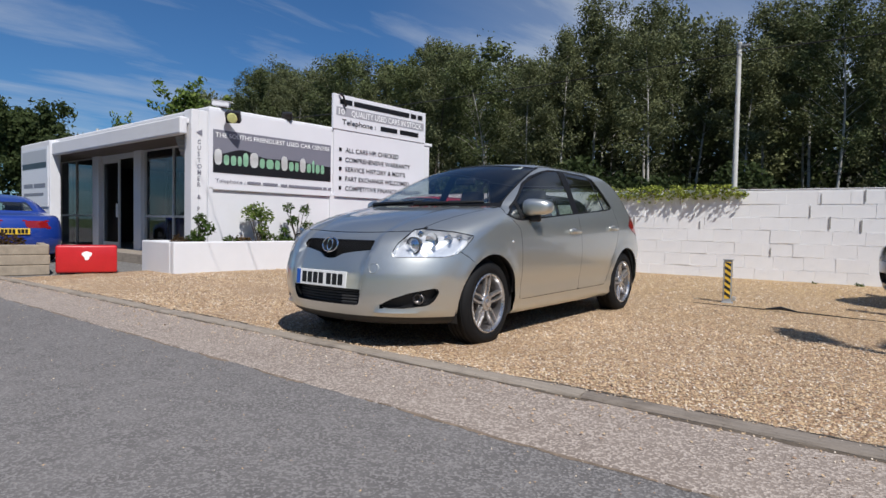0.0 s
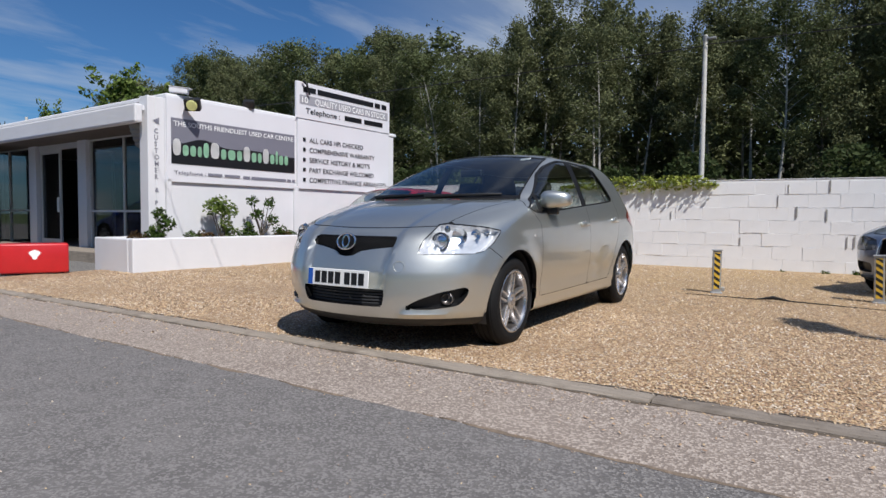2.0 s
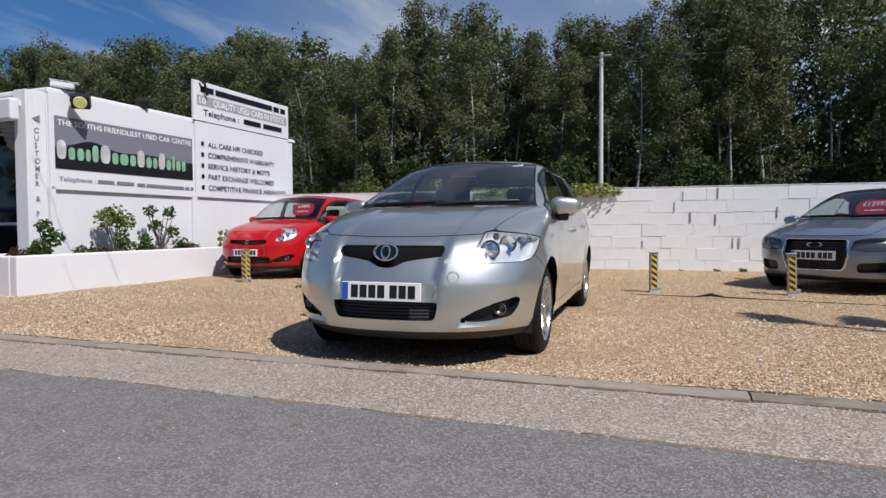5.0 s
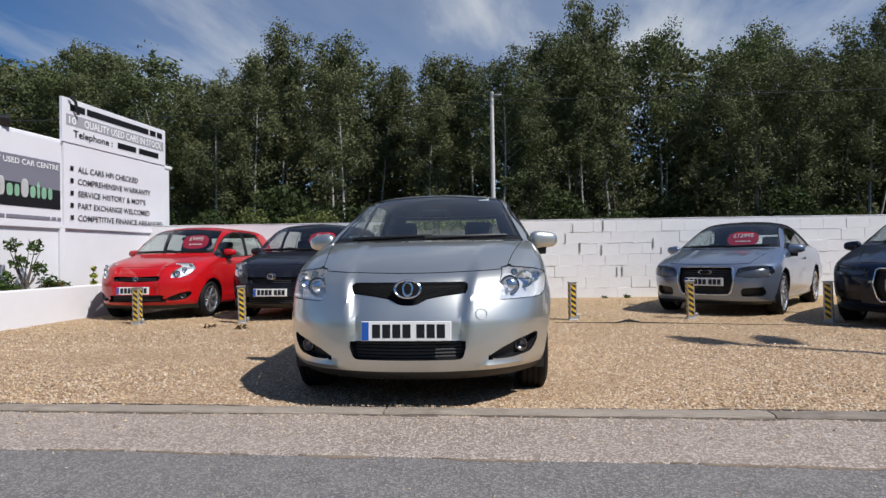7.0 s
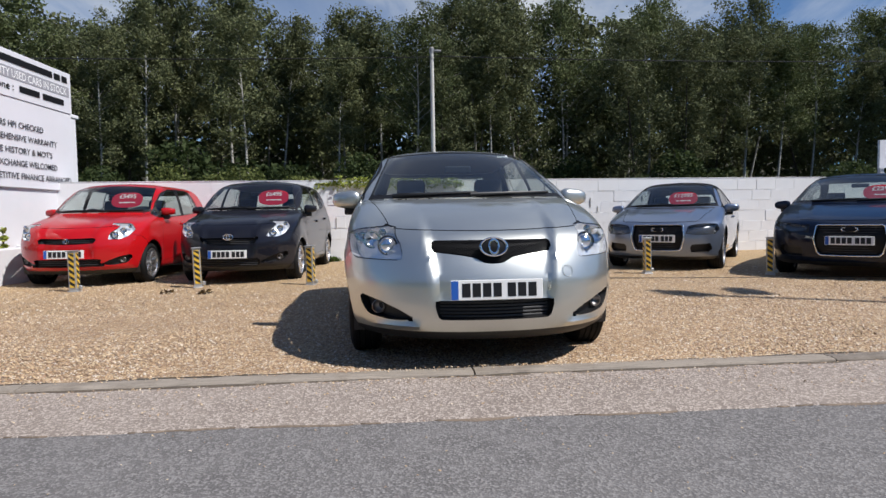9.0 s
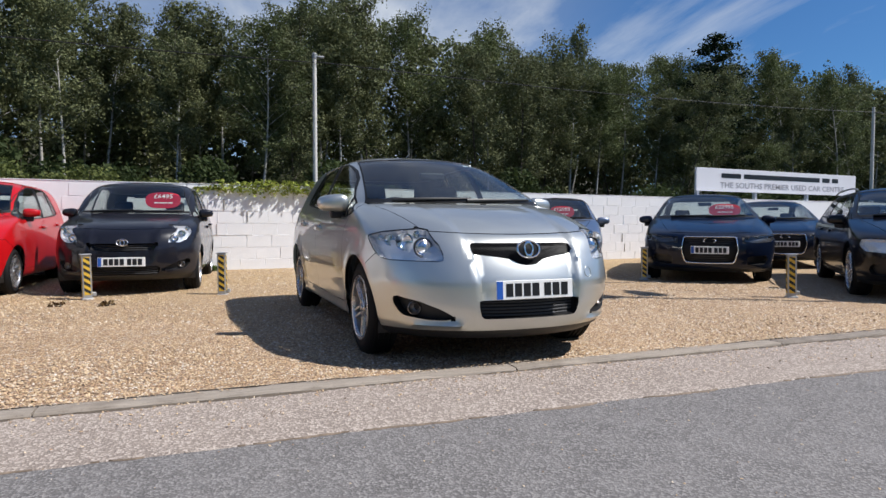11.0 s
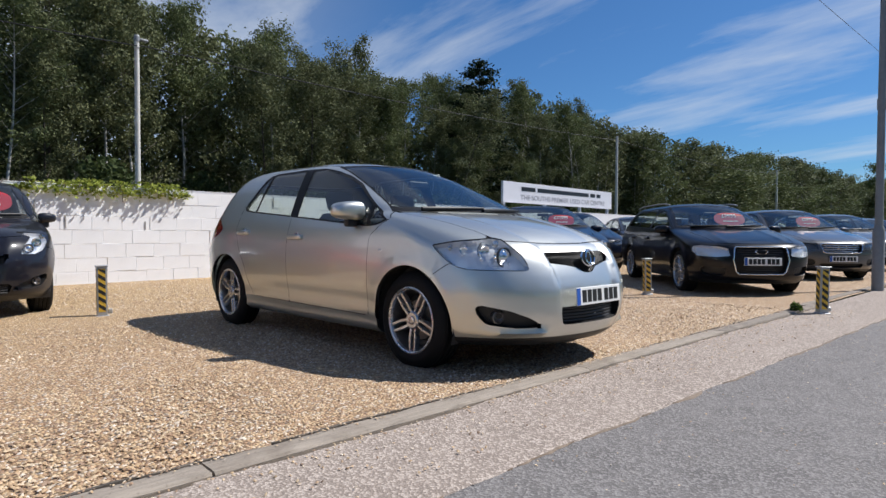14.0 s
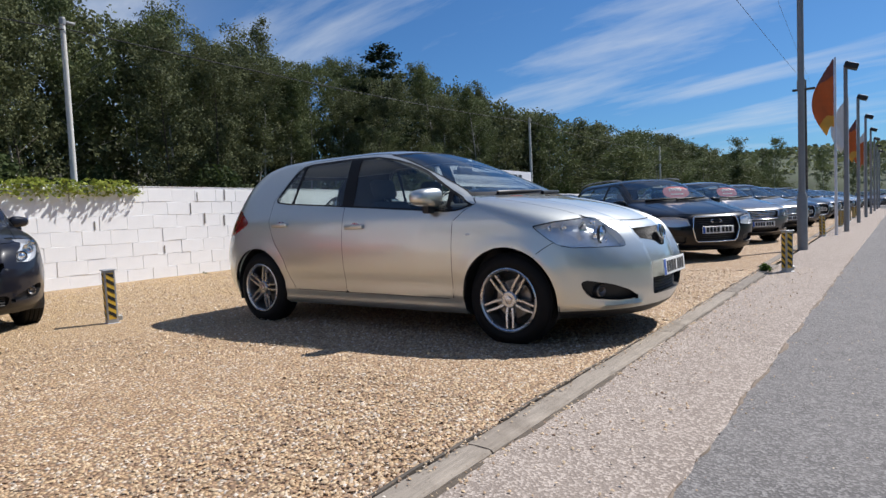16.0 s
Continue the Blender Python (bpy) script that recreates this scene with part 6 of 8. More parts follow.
s1 = board("fascia_sign", 0.012, 2.855, 1.452, 2.875, "white sign panel with grey and black block and pale lettering")
part("grey_block", bm_box(FACE + 0.001, FACE + 0.006, 0.085, 2.83, 1.76, 2.53), M["sign_grey"], s1, "slate grey printed block")
bm = bmesh.new()
top = [(0.085 + 2.745 * t, 2.07 + 0.14 * math.exp(-((t - 0.22) / 0.13) ** 2) + 0.05 * math.exp(-((t - 0.62) / 0.2) ** 2)) for t in [k / 40 for k in range(41)]]
vs = [bm.verts.new((FACE + 0.009, y, z)) for y, z in top] + [bm.verts.new((FACE + 0.009, 2.83, 1.762)), bm.verts.new((FACE + 0.009, 0.085, 1.762))]
bm.faces.new(vs)
part("hill_block", bm, M["sign_black"], s1, "black rolling hill shape")
on_wall(s1, "lettering", lettering("THE SOUTHS FRIENDLIEST USED CAR CENTRE", 0.082, 2.66), M["sign_white"], 0.13, 2.40, label="white capital lettering")
# the trade name as plain blocks
xx = 0.10
for kind_, w in zip("CsssaCsssCssCsassv", (0.170, 0.128, 0.128, 0.095, 0.128, 0.200, 0.128, 0.185, 0.128, 0.170, 0.128, 0.105, 0.160, 0.120, 0.070, 0.120, 0.105, 0.0)):
    if not w:
        continue
    h, z0 = {"C": (0.285, 1.90), "s": (0.185, 1.905), "a": (0.26, 1.905), "v": (0.185, 1.905)}[kind_]
    t = bmesh.new()
    ring = [(xx + w / 2 + w * 0.45 * math.copysign(abs(math.cos(q)) ** 0.7, math.cos(q)), z0 + h / 2 + h / 2 * math.copysign(abs(math.sin(q)) ** 0.7, math.sin(q))) for q in [k * math.pi / 10 for k in range(20)]]
    t.faces.new([t.verts.new((FACE + 0.012, u, v)) for u, v in ring])
    bmesh.ops.solidify(t, geom=t.faces[:], thickness=0.003)
    cap = kind_ == "C"
    part("name_block", t, M["sign_white" if cap else "sign_green"], s1, "white name block" if cap else "pale green name block")
    xx += w + 0.018
on_wall(s1, "lettering", lettering("Telephone :", 0.062, 0.62), M["sign_grey"], 0.13, 1.585)
on_wall(s1, "plain_bar", bars((0.30, 0.34), 0.05, 0.05), M["sign_grey"], 0.79, 1.585)
on_wall(s1, "plain_bar", bars((0.16, 0.86, 0.10, 0.08), 0.05, 0.03), M["sign_grey"], 1.55, 1.580)

s2 = board("services_sign", 2.925, 5.87, 1.462, 2.885, "white sign panel listing services in dark capitals")
for k, (text, w) in enumerate((("ALL CARS HPI CHECKED", 1.68), ("COMPREHENSIVE WARRANTY", 2.09), ("SERVICE HISTORY & MOT'S", 1.92), ("PART EXCHANGE WELCOMED", 2.06), ("COMPETITIVE FINANCE ARRANGED", 2.50))):
    z = 2.43 - 0.207 * k
    on_wall(s2, "bullet", bars((0.075,), 0.075, 0), M["sign_black"], 3.06, z + 0.012)
    on_wall(s2, "lettering", lettering(text, 0.098, w), M["sign_dark"], 3.24, z, label="dark grey capital lettering")

s3 = board("top_sign", 2.885, 5.88, 2.905, 3.65, "white sign board raised above the office roof", 0.0, FACE + 0.01)
part("prop", bm_box(-0.05, -0.004, 3.2, 3.26, 2.8, 3.6), M["galv"], s3)
part("prop", bm_box(-0.05, -0.004, 5.4, 5.46, 2.8, 3.6), M["galv"], s3)
FX = FACE + 0.018
on_wall(s3, "plain_bar", bars((0.36, 1.80, 0.20, 0.18), 0.11, 0.05), M["sign_black"], 3.06, 3.45, FX)
part("grey_band", bm_box(FACE + 0.011, FACE + 0.015, 2.97, 5.80, 3.20, 3.385), M["sign_midgrey"], s3, "mid grey band")
on_wall(s3, "lettering", lettering("10", 0.125, 0.17), M["sign_white"], 3.03, 3.228, FX)
on_wall(s3, "lettering", lettering("QUALITY USED CARS IN STOCK", 0.125, 2.32), M["sign_white"], 3.40, 3.228, FX)
on_wall(s3, "lettering", lettering("Telephone :", 0.115, 1.02), M["sign_black"], 3.13, 3.02, FX)
on_wall(s3, "plain_bar", bars((0.56, 0.66), 0.105, 0.09), M["sign_black"], 4.30, 3.02, FX)
bm = tube(bmesh.new(), [(0.10, 3.02, 3.66), (0.13, 3.10, 3.60), (0.12, 3.14, 3.50), (0.10, 3.20, 3.40)], 0.025, 8)
part("cable_loop", bm, M["black"], s3, "black lamp arm on the sign", smooth=60)

part("pier_end", bm_box(-0.26, -0.002, -0.30, -0.163, 0, 2.84, bevel=0.01), W_, office)
for k, ch in enumerate("CUSTOMER & PAR"):
    if ch != " ":
        part("upright_letter", lettering(ch, 0.075), M["sign_grey"], office, m=pose(0.004, -0.19, 2.24 - 0.108 * k, 90, 0, 90))
bm = bmesh.new()
bm.faces.new([bm.verts.new(p) for p in ((0.004, -0.22, 2.44), (0.004, -0.10, 2.38), (0.004, -0.10, 2.50))])
part("arrow", bm, M["sign_grey"], office)

# security camera and floodlights on the parapet
cc = root("security_camera", OFFICE @ pose(-0.02, 0.24, 2.90), "white security camera on the roof edge", "camera")
part("bracket", tube(bmesh.new(), [(0, 0, -0.02), (0, 0, 0.06), (0.03, 0, 0.09)], 0.022, 8), M["galv"], cc)
part("housing", bm_box(-0.13, 0.19, -0.055, 0.055, 0.06, 0.15, bevel=0.018, seg=2), M["panel_white"], cc, m=pose(0, 0, 0, 0, 6, 40))
part("sun_shield", bm_box(-0.14, 0.24, -0.064, 0.064, 0.152, 0.162, bevel=0.004), M["panel_white"], cc, m=pose(0, 0, 0, 0, 6, 40))


def floodlight(y, z, x=0.12, glow=False, k=1.0):
    f = root("floodlight", OFFICE @ pose(x, y, z), "small black floodlight on a bracket", "floodlight", "office floodlights")
    turn = pose(0, 0, 0, 0, 28, -48)
    part("housing", bm_box(-0.06 * k, 0.05 * k, -0.10 * k, 0.10 * k, -0.08 * k, 0.08 * k, bevel=0.02, seg=2), M["black"], f, m=turn)
    part("glass", lathe(bmesh.new(), [(0.050 * k, 0.072 * k), (0.056 * k, 0.066 * k), (0.058 * k, 0.001)], 20, "X")[0] if glow else bm_box(0.050 * k, 0.056 * k, -0.085 * k, 0.085 * k, -0.06 * k, 0.06 * k), M["lamp_yellow" if glow else "black"], f, "lamp glass", m=turn)
    part("arm", tube(bmesh.new(), [(-0.04, 0, 0.0), (-x + 0.01, 0, 0.05)], 0.02, 8), M["black"], f)


M["lamp_yellow"] = plain("yellowed_lamp_glass", (0.80, 0.82, 0.34), 0.2, vary=0.15, coat=0.6)
floodlight(0.36, 2.76, 0.26, glow=True, k=1.3)
floodlight(1.72, 2.99, 0.02)

# sign board on the wing of the office
ws_ = root("wing_sign", OFFICE, "grey and white sign board at the office's far end", "sign")
part("panel", bm_box(-8.5, -6.5, -0.572, -0.552, 1.15, 2.60), M["panel_white"], ws_)
part("grey_block", bm_box(-8.4, -6.6, -0.577, -0.573, 2.24, 2.54), M["sign_pale"], ws_)
part("dark_block", bm_box(-8.4, -6.6, -0.577, -0.573, 2.10, 2.235), M["sign_black"], ws_)
part("plain_bar", bars((0.7, 0.85), 0.10, 0.08), M["sign_grey"], ws_, m=pose(-8.3, -0.576, 1.62, 90))
part("plain_bar", bars((1.5,), 0.07, 0.08), M["sign_grey"], ws_, m=pose(-8.3, -0.576, 1.42, 90))

# planter along the office wall
pl = root("planter", OFFICE, "low white rendered planter wall filled with soil", "planter")
PX0, PX1, PY0, PY1, PH = -0.45, 0.72, -0.98, 4.2, 0.53
part("front_wall", bm_box(PX1 - 0.14, PX1, PY0, PY1, -0.05, PH, bevel=0.02, seg=2), W_, pl)
part("end_wall", bm_box(PX0, PX1 - 0.142, PY0, PY0 + 0.14, -0.05, PH - 0.005, bevel=0.02, seg=2), W_, pl)
part("end_wall", bm_box(0.01, PX1 - 0.142, PY1 - 0.14, PY1, -0.05, PH - 0.005, bevel=0.02, seg=2), W_, pl)
part("inner_wall", bm_box(PX0, PX0 + 0.12, PY0 + 0.142, -0.31, -0.05, PH - 0.005, bevel=0.02, seg=2), W_, pl)
part("soil", bm_box(PX0 + 0.05, PX1 - 0.10, PY0 + 0.05, PY1 - 0.05, 0.0, 0.46), M["soil"], pl, "dark planter soil")

# ---- foliage tools ----
def leaf_mat(name, dark, mid, pale, through=0.35):
    m, nt, b = nodes_of(name)
    g = nt.nodes.new("ShaderNodeNewGeometry")
    c = ramp_of(nt, g.outputs["Random Per Island"], [(0.0, dark), (0.55, mid), (1.0, pale)])
    o = nt.nodes.new("ShaderNodeObjectInfo")
    c = mix_rgb(nt, ramp_of(nt, o.outputs["Random"], [(0.0, (0, 0, 0)), (1.0, (0.45, 0.45, 0.45))]), c, dark)
    nt.links.new(c, b.inputs["Base Color"])
    b.inputs["Roughness"].default_value = 0.65
    b.inputs["Specular IOR Level"].default_value = 0.15
    t = nt.nodes.new("ShaderNodeBsdfTranslucent")
    nt.links.new(c, t.inputs[0])
    mx = nt.nodes.new("ShaderNodeMixShader")
    mx.inputs[0].default_value = through
    out = nt.nodes["Material Output"]
    nt.links.new(b.outputs[0], mx.inputs[1])
    nt.links.new(t.outputs[0], mx.inputs[2])
    nt.links.new(mx.outputs[0], out.inputs[0])
    return m


M["birch_leaf"] = leaf_mat("birch_leaf", (0.076, 0.085, 0.041), (0.146, 0.161, 0.076), (0.225, 0.245, 0.112), 0.24)
M["oak_leaf"] = leaf_mat("broad_leaf", (0.068, 0.083, 0.036), (0.130, 0.155, 0.064), (0.20, 0.235, 0.098), 0.24)
M["bright_leaf"] = leaf_mat("bright_leaf", (0.19, 0.23, 0.035), (0.35, 0.40, 0.08), (0.54, 0.56, 0.17))
M["olive_leaf"] = leaf_mat("olive_leaf", (0.085, 0.105, 0.03), (0.17, 0.195, 0.06), (0.28, 0.30, 0.11))
M["planter_leaf"] = leaf_mat("planter_leaf", (0.06, 0.10, 0.02), (0.13, 0.19, 0.04), (0.24, 0.30, 0.08))
M["shrub_leaf"] = leaf_mat("shrub_leaf", (0.025, 0.05, 0.012), (0.06, 0.11, 0.02), (0.13, 0.19, 0.04))
M["dark_leaf"] = leaf_mat("dark_leaf", (0.030, 0.046, 0.016), (0.055, 0.078, 0.026), (0.085, 0.110, 0.040))
M["needle"] = leaf_mat("pine_needle", (0.010, 0.020, 0.008), (0.020, 0.036, 0.013), (0.035, 0.052, 0.020), 0.15)
M["dry_leaf"] = leaf_mat("dry_leaf", (0.05, 0.03, 0.015), (0.12, 0.07, 0.03), (0.18, 0.12, 0.05))


def bark_mat(name, pale, dark, amount):
    m, nt, b = nodes_of(name)
    n = noise_tex(nt, texco(nt, (2.0, 2.0, 0.6)), 3.0, 6, 0.7)
    s = noise_tex(nt, texco(nt, (1.0, 1.0, 7.0)), 2.2, 4, 0.6)
    c = ramp_of(nt, n, [(0.3, shade(pale, 0.75)), (0.7, pale)])
    nt.links.new(mix_rgb(nt, ramp_of(nt, s, [(amount, (0, 0, 0)), (amount + 0.08, (1, 1, 1))]), c, dark), b.inputs["Base Color"])
    b.inputs["Roughness"].default_value = 0.85
    bump_of(nt, b, n, 0.5, 0.02)
    return m


M["birch_bark"] = bark_mat("birch_bark", (0.44, 0.425, 0.385), (0.05, 0.045, 0.04), 0.58)
M["bark"] = bark_mat("brown_bark", (0.10, 0.08, 0.06), (0.03, 0.025, 0.02), 0.50)


def leaf_cloud(pts, size, rng, flat=0.3, long=1.5, away=None):
    """Vertices and faces of one small folded leaf at each point, its face turned roughly to 'away' if that is given."""
    n = len(pts)
    d = rng.normal(size=(n, 3))
    d[:, 2] *= (1 - flat)
    if away is not None:
        face = away / (np.linalg.norm(away, axis=1)[:, None] + 1e-6) + 0.45 * rng.normal(size=(n, 3))
        face /= np.linalg.norm(face, axis=1)[:, None]
        d -= (d * face).sum(1)[:, None] * face
    d /= np.linalg.norm(d, axis=1)[:, None]
    u = rng.normal(size=(n, 3)) if away is None else np.cross(face, d)
    u -= (u * d).sum(1)[:, None] * d
    u /= np.linalg.norm(u, axis=1)[:, None]
    nn = np.cross(d, u)
    s = (size * (0.7 + 0.6 * rng.random(n)))[:, None]
    a = pts - d * s * long * 0.5
    c = pts + d * s * long * 0.5
    b = pts + u * s * 0.45 + nn * s * 0.12
    e = pts - u * s * 0.45 + nn * s * 0.12
    v = np.stack([a, b, c, e], 1).reshape(-1, 3)
    k = np.arange(n)[:, None] * 4
    return v, np.concatenate([k, k + 1, k + 2, k + 3], 1)


def mesh_of(name, v, f, material, parent=None, label="", smooth=False, kind=""):
    me = bpy.data.meshes.new(name)
    me.from_pydata(v.tolist() if hasattr(v, "tolist") else v, [], f.tolist() if hasattr(f, "tolist") else f)
    me.materials.append(material)
    if smooth:
        me.shade_smooth()
    ob = new(name, me)
    if parent is not None:
        ob.parent = parent
    return tagged(ob, label, kind=kind)


def shrub(name, m, blobs, size, count, leaf, label, rng, stems=6, category="shrub", group=""):
    """A shrub: stems from its foot into leafy blobs (x, y, z, radius)."""
    r = root(name, m, label, category, group)
    pts = []
    bs = bmesh.new()
    tot = sum(b[3] ** 2 for b in blobs)
    for bx_, by_, bz_, br in blobs:
        k = int(count * br * br / tot)
        p = rng.normal(size=(k, 3))
        p /= np.linalg.norm(p, axis=1)[:, None]
        p *= (br * rng.random(k) ** 0.4)[:, None] * np.array((1, 1, 0.9))
        pts.append(p + np.array((bx_, by_, bz_)))
        for q in range(max(1, stems // len(blobs))):
            t = rng.normal(size=3) * br * 0.5
            tube(bs, [(rng.normal() * 0.03, rng.normal() * 0.03, 0), (bx_ * 0.5 + t[0] * 0.3, by_ * 0.5 + t[1] * 0.3, bz_ * 0.5), (bx_ + t[0], by_ + t[1], bz_ + t[2])], [0.014, 0.010, 0.004], 5)
    part("stem_frame", bs, M["bark"], r)
    v, f = leaf_cloud(np.concatenate(pts), size, rng)
    mesh_of("leaves", v, f, leaf, r)
    return r


rng = np.random.default_rng(7)
inn = lambda x, y, z=0.45, rz=0: OFFICE @ pose(x, y, z, 0, 0, rz)
shrub("shrub", inn(0.33, 0.85), [(0, 0, 0.62, 0.20), (0.1, 0.12, 0.52, 0.16), (-0.05, -0.14, 0.58, 0.16), (0.05, 0.05, 0.30, 0.13), (0.0, 0.2, 0.15, 0.14)], 0.042, 800, M["planter_leaf"], "bushy green shrub in the white planter", rng, 10, group="planter shrubs")
shrub("shrub", inn(0.33, 1.75), [(0, -0.2, 0.72, 0.12), (0.05, 0.15, 0.68, 0.13), (0, -0.1, 0.45, 0.13), (0.05, 0.22, 0.36, 0.12), (-0.05, -0.25, 0.25, 0.12), (0.05, 0.4, 0.14, 0.15)], 0.045, 520, M["shrub_leaf"], "thin open shrub in the white planter", rng, 14, group="planter shrubs")
shrub("shrub", inn(0.30, -0.28), [(0, 0, 0.45, 0.13), (0.05, 0.08, 0.30, 0.16), (0, -0.05, 0.16, 0.17)], 0.04, 520, M["shrub_leaf"], "small dark green shrub at the planter's end", rng, 8, group="planter shrubs")
for k, y in enumerate((-0.75, -0.55, 0.25, 0.45, 1.25, 1.45, 2.15, 2.35)):
    shrub("low_plant", inn(0.36 + 0.06 * math.sin(k * 2.2), y), [(0, 0, 0.09, 0.11), (0.06, 0.1, 0.07, 0.10)], 0.03, 260, M["shrub_leaf" if k % 3 else "dry_leaf"], "low dark planter plant", rng, 4, "plant", "low planter plants")
shrub("weed", inn(0.40, 3.15), [(0, 0, 0.10, 0.05), (0, 0, 0.22, 0.05), (0, 0.01, 0.34, 0.04)], 0.045, 110, M["bright_leaf"], "tall green weed in the planter", rng, 3, "plant")

# red barrier box and timber bed by the forecourt
rb = root("red_barrier", pose(-9.70, 5.04, 0, 0, 0, 63.4), "red moulded plastic barrier box with a pale mark", "barrier")
part("box", bm_box(-0.42, 0.42, 0.0, 0.34, 0.03, 0.46, bevel=0.03, seg=3), M["red"], rb, smooth=40)
part("foot", bm_box(-0.36, -0.16, 0.04, 0.30, 0.0, 0.035), M["black"], rb)
part("foot", bm_box(0.16, 0.36, 0.04, 0.30, 0.0, 0.035), M["black"], rb)
bm = bmesh.new()
bm.faces.new([bm.verts.new((0.06 * math.cos(a) * (1 + 0.4 * math.sin(3 * a)), -0.002, 0.30 + 0.07 * math.sin(a))) for a in [k * 0.3927 for k in range(16)]])
part("pale_mark", bm, M["sign_white"], rb, "plain pale mark")
tb = root("timber_bed", pose(-9.92, 4.62, 0, 0, 0, 72), "raised bed of weathered timber sleepers with dry plants", "planter")
for k in range(3):
    part("sleeper", bm_box(-1.9, -0.02, 0.0, 0.11, 0.01 + 0.155 * k, 0.16 + 0.155 * k, bevel=0.012, seg=2), M["wood"], tb, m=pose(0.01 * math.sin(k * 2), 0, 0))
    part("sleeper", bm_box(-0.12, -0.01, 0.115, 1.0, 0.01 + 0.155 * k, 0.16 + 0.155 * k, bevel=0.012, seg=2), M["wood"], tb)
part("soil", bm_box(-1.85, -0.12, 0.115, 1.0, 0, 0.40), M["soil"], tb)
shrub("shrub", pose(-10.35, 4.05, 0.40), [(0, 0, 0.12, 0.16), (-0.2, -0.1, 0.10, 0.14), (0.1, 0.2, 0.1, 0.14)], 0.035, 700, M["dry_leaf"], "low brownish shrub in the timber bed", rng, 8)

# ---- bollards ----
def bollard(m):
    b = root("bollard", m, "square steel fold-down bollard with yellow and black hazard tape", "bollard", "parking bollards")
    w = 0.048
    part("post", bm_box(-w, w, -w, w, 0.0, 0.52, bevel=0.006, seg=2), M["galv"], b)
    part("cap", bm_box(-w - 0.012, w + 0.012, -w - 0.012, w + 0.012, 0.521, 0.531, bevel=0.003), M["galv"], b)
    part("base_plate", bm_box(-0.062, 0.066, -0.062, 0.062, -0.02, 0.022, bevel=0.006), M["galv"], b)
    part("lock", bm_box(w + 0.002, w + 0.045, -0.02, 0.02, 0.035, 0.085, bevel=0.008), M["galv"], b, "small lock at the foot")
    for rz in (0, 90, 180, 270):
        tp = part("hazard_tape", bm_box(-w + 0.016, w - 0.016, -w - 0.002, -w - 0.0005, 0.06, 0.50), M["yellow"], b, "yellow tape", m=pose(0, 0, 0, 0, 0, rz))
        h = w - 0.016
        for k in range(6):
            z = 0.065 + k * 0.076
            sb = bmesh.new()
            sb.faces.new([sb.verts.new(p) for p in ((-h, -w - 0.0035, z + 0.045), (h, -w - 0.0035, z), (h, -w - 0.0035, min(0.499, z + 0.038)), (-h, -w - 0.0035, min(0.499, z + 0.083)))])
            part("tape_stripe", sb, M["blacktape"], tp)
    return b


b_first = bollard(pose(-1.0, 8.30, 0.01, 0, 0, 8))
for x, y, rz in ((-7.10, 8.40, -5), (-5.62, 8.45, 12), (-4.16, 8.25, -16), (0.63, 8.37, -6), (2.10, 7.70, -38), (2.05, 5.19, -42), (1.38, 2.89, -50), (9.6, 2.55, -48), (15.3, 2.1, -50), (17.6, 1.95, -45), (20.4, 1.75, -50), (23.5, 1.5, -46), (27.0, 1.25, -50)):
    copy_thing(b_first, pose(x, y, 0.005, 1.2 * math.sin(x * 3), 1.5 * math.cos(x * 5), rz))

# ---- poles, lamps, flags, cables ----
def slim_pole(x, y, h, r, material, label, lamp=False, lean=(0, 0)):
    p = root("lamp_post" if lamp else "utility_pole", pose(x, y, 0, lean[0], lean[1]), label, "pole", "poles behind the wall")
    part("shaft", tube(bmesh.new(), [(0, 0, -0.1), (0, 0, h * 0.5), (0, 0, h)], [r * 1.15, r, r * 0.85], 12), material, p, smooth=60)
    if lamp:
        part("lamp_head", bm_box(0.02, 0.20, -0.05, 0.05, h - 0.10, h - 0.055, bevel=0.018, seg=2), M["grey_pole"], p, "small grey lamp head", smooth=40)
        part("collar", lathe(bmesh.new(), [(h - 0.12, r * 0.8), (h - 0.12, r + 0.006), (h - 0.03, r + 0.006), (h - 0.03, r * 0.8)], 12, "Z")[0], M["grey_pole"], p, smooth=40)
    return p


slim_pole(-1.78, 13.37, 4.52, 0.048, M["pale_pole"], "slim pale pole with a small lamp head", True)
slim_pole(18.9, 14.0, 5.2, 0.06, M["pale_pole"], "slim pale cable pole")
slim_pole(54.0, 16.0, 6.6, 0.09, M["pale_pole"], "slim pale cable pole far off")
slim_pole(-26.0, 13.2, 4.6, 0.06, M["pale_pole"], "slim pale cable pole")


def cable(name, a, b, sag, r, label):
    a, b = Vector(a), Vector(b)
    pts = [a.lerp(b, t) - Vector((0, 0, sag * 4 * t * (1 - t))) for t in [k / 24 for k in range(25)]]
    ob = part(name, tube(bmesh.new(), pts, r, 5), M["black"], None)
    return tagged(ob, label, "cable", "overhead cables")


cable("cable", (-26.0, 13.2, 4.45), (-1.80, 13.31, 4.30), 0.30, 0.010, "thin black cable strung between the poles")
cable("cable", (-1.76, 13.31, 4.32), (18.9, 13.94, 5.0), 0.15, 0.010, "thin black cable strung between the poles")
cable("cable", (18.9, 13.94, 5.0), (54.0, 15.9, 6.3), 0.3, 0.012, "thin black cable strung between the poles")

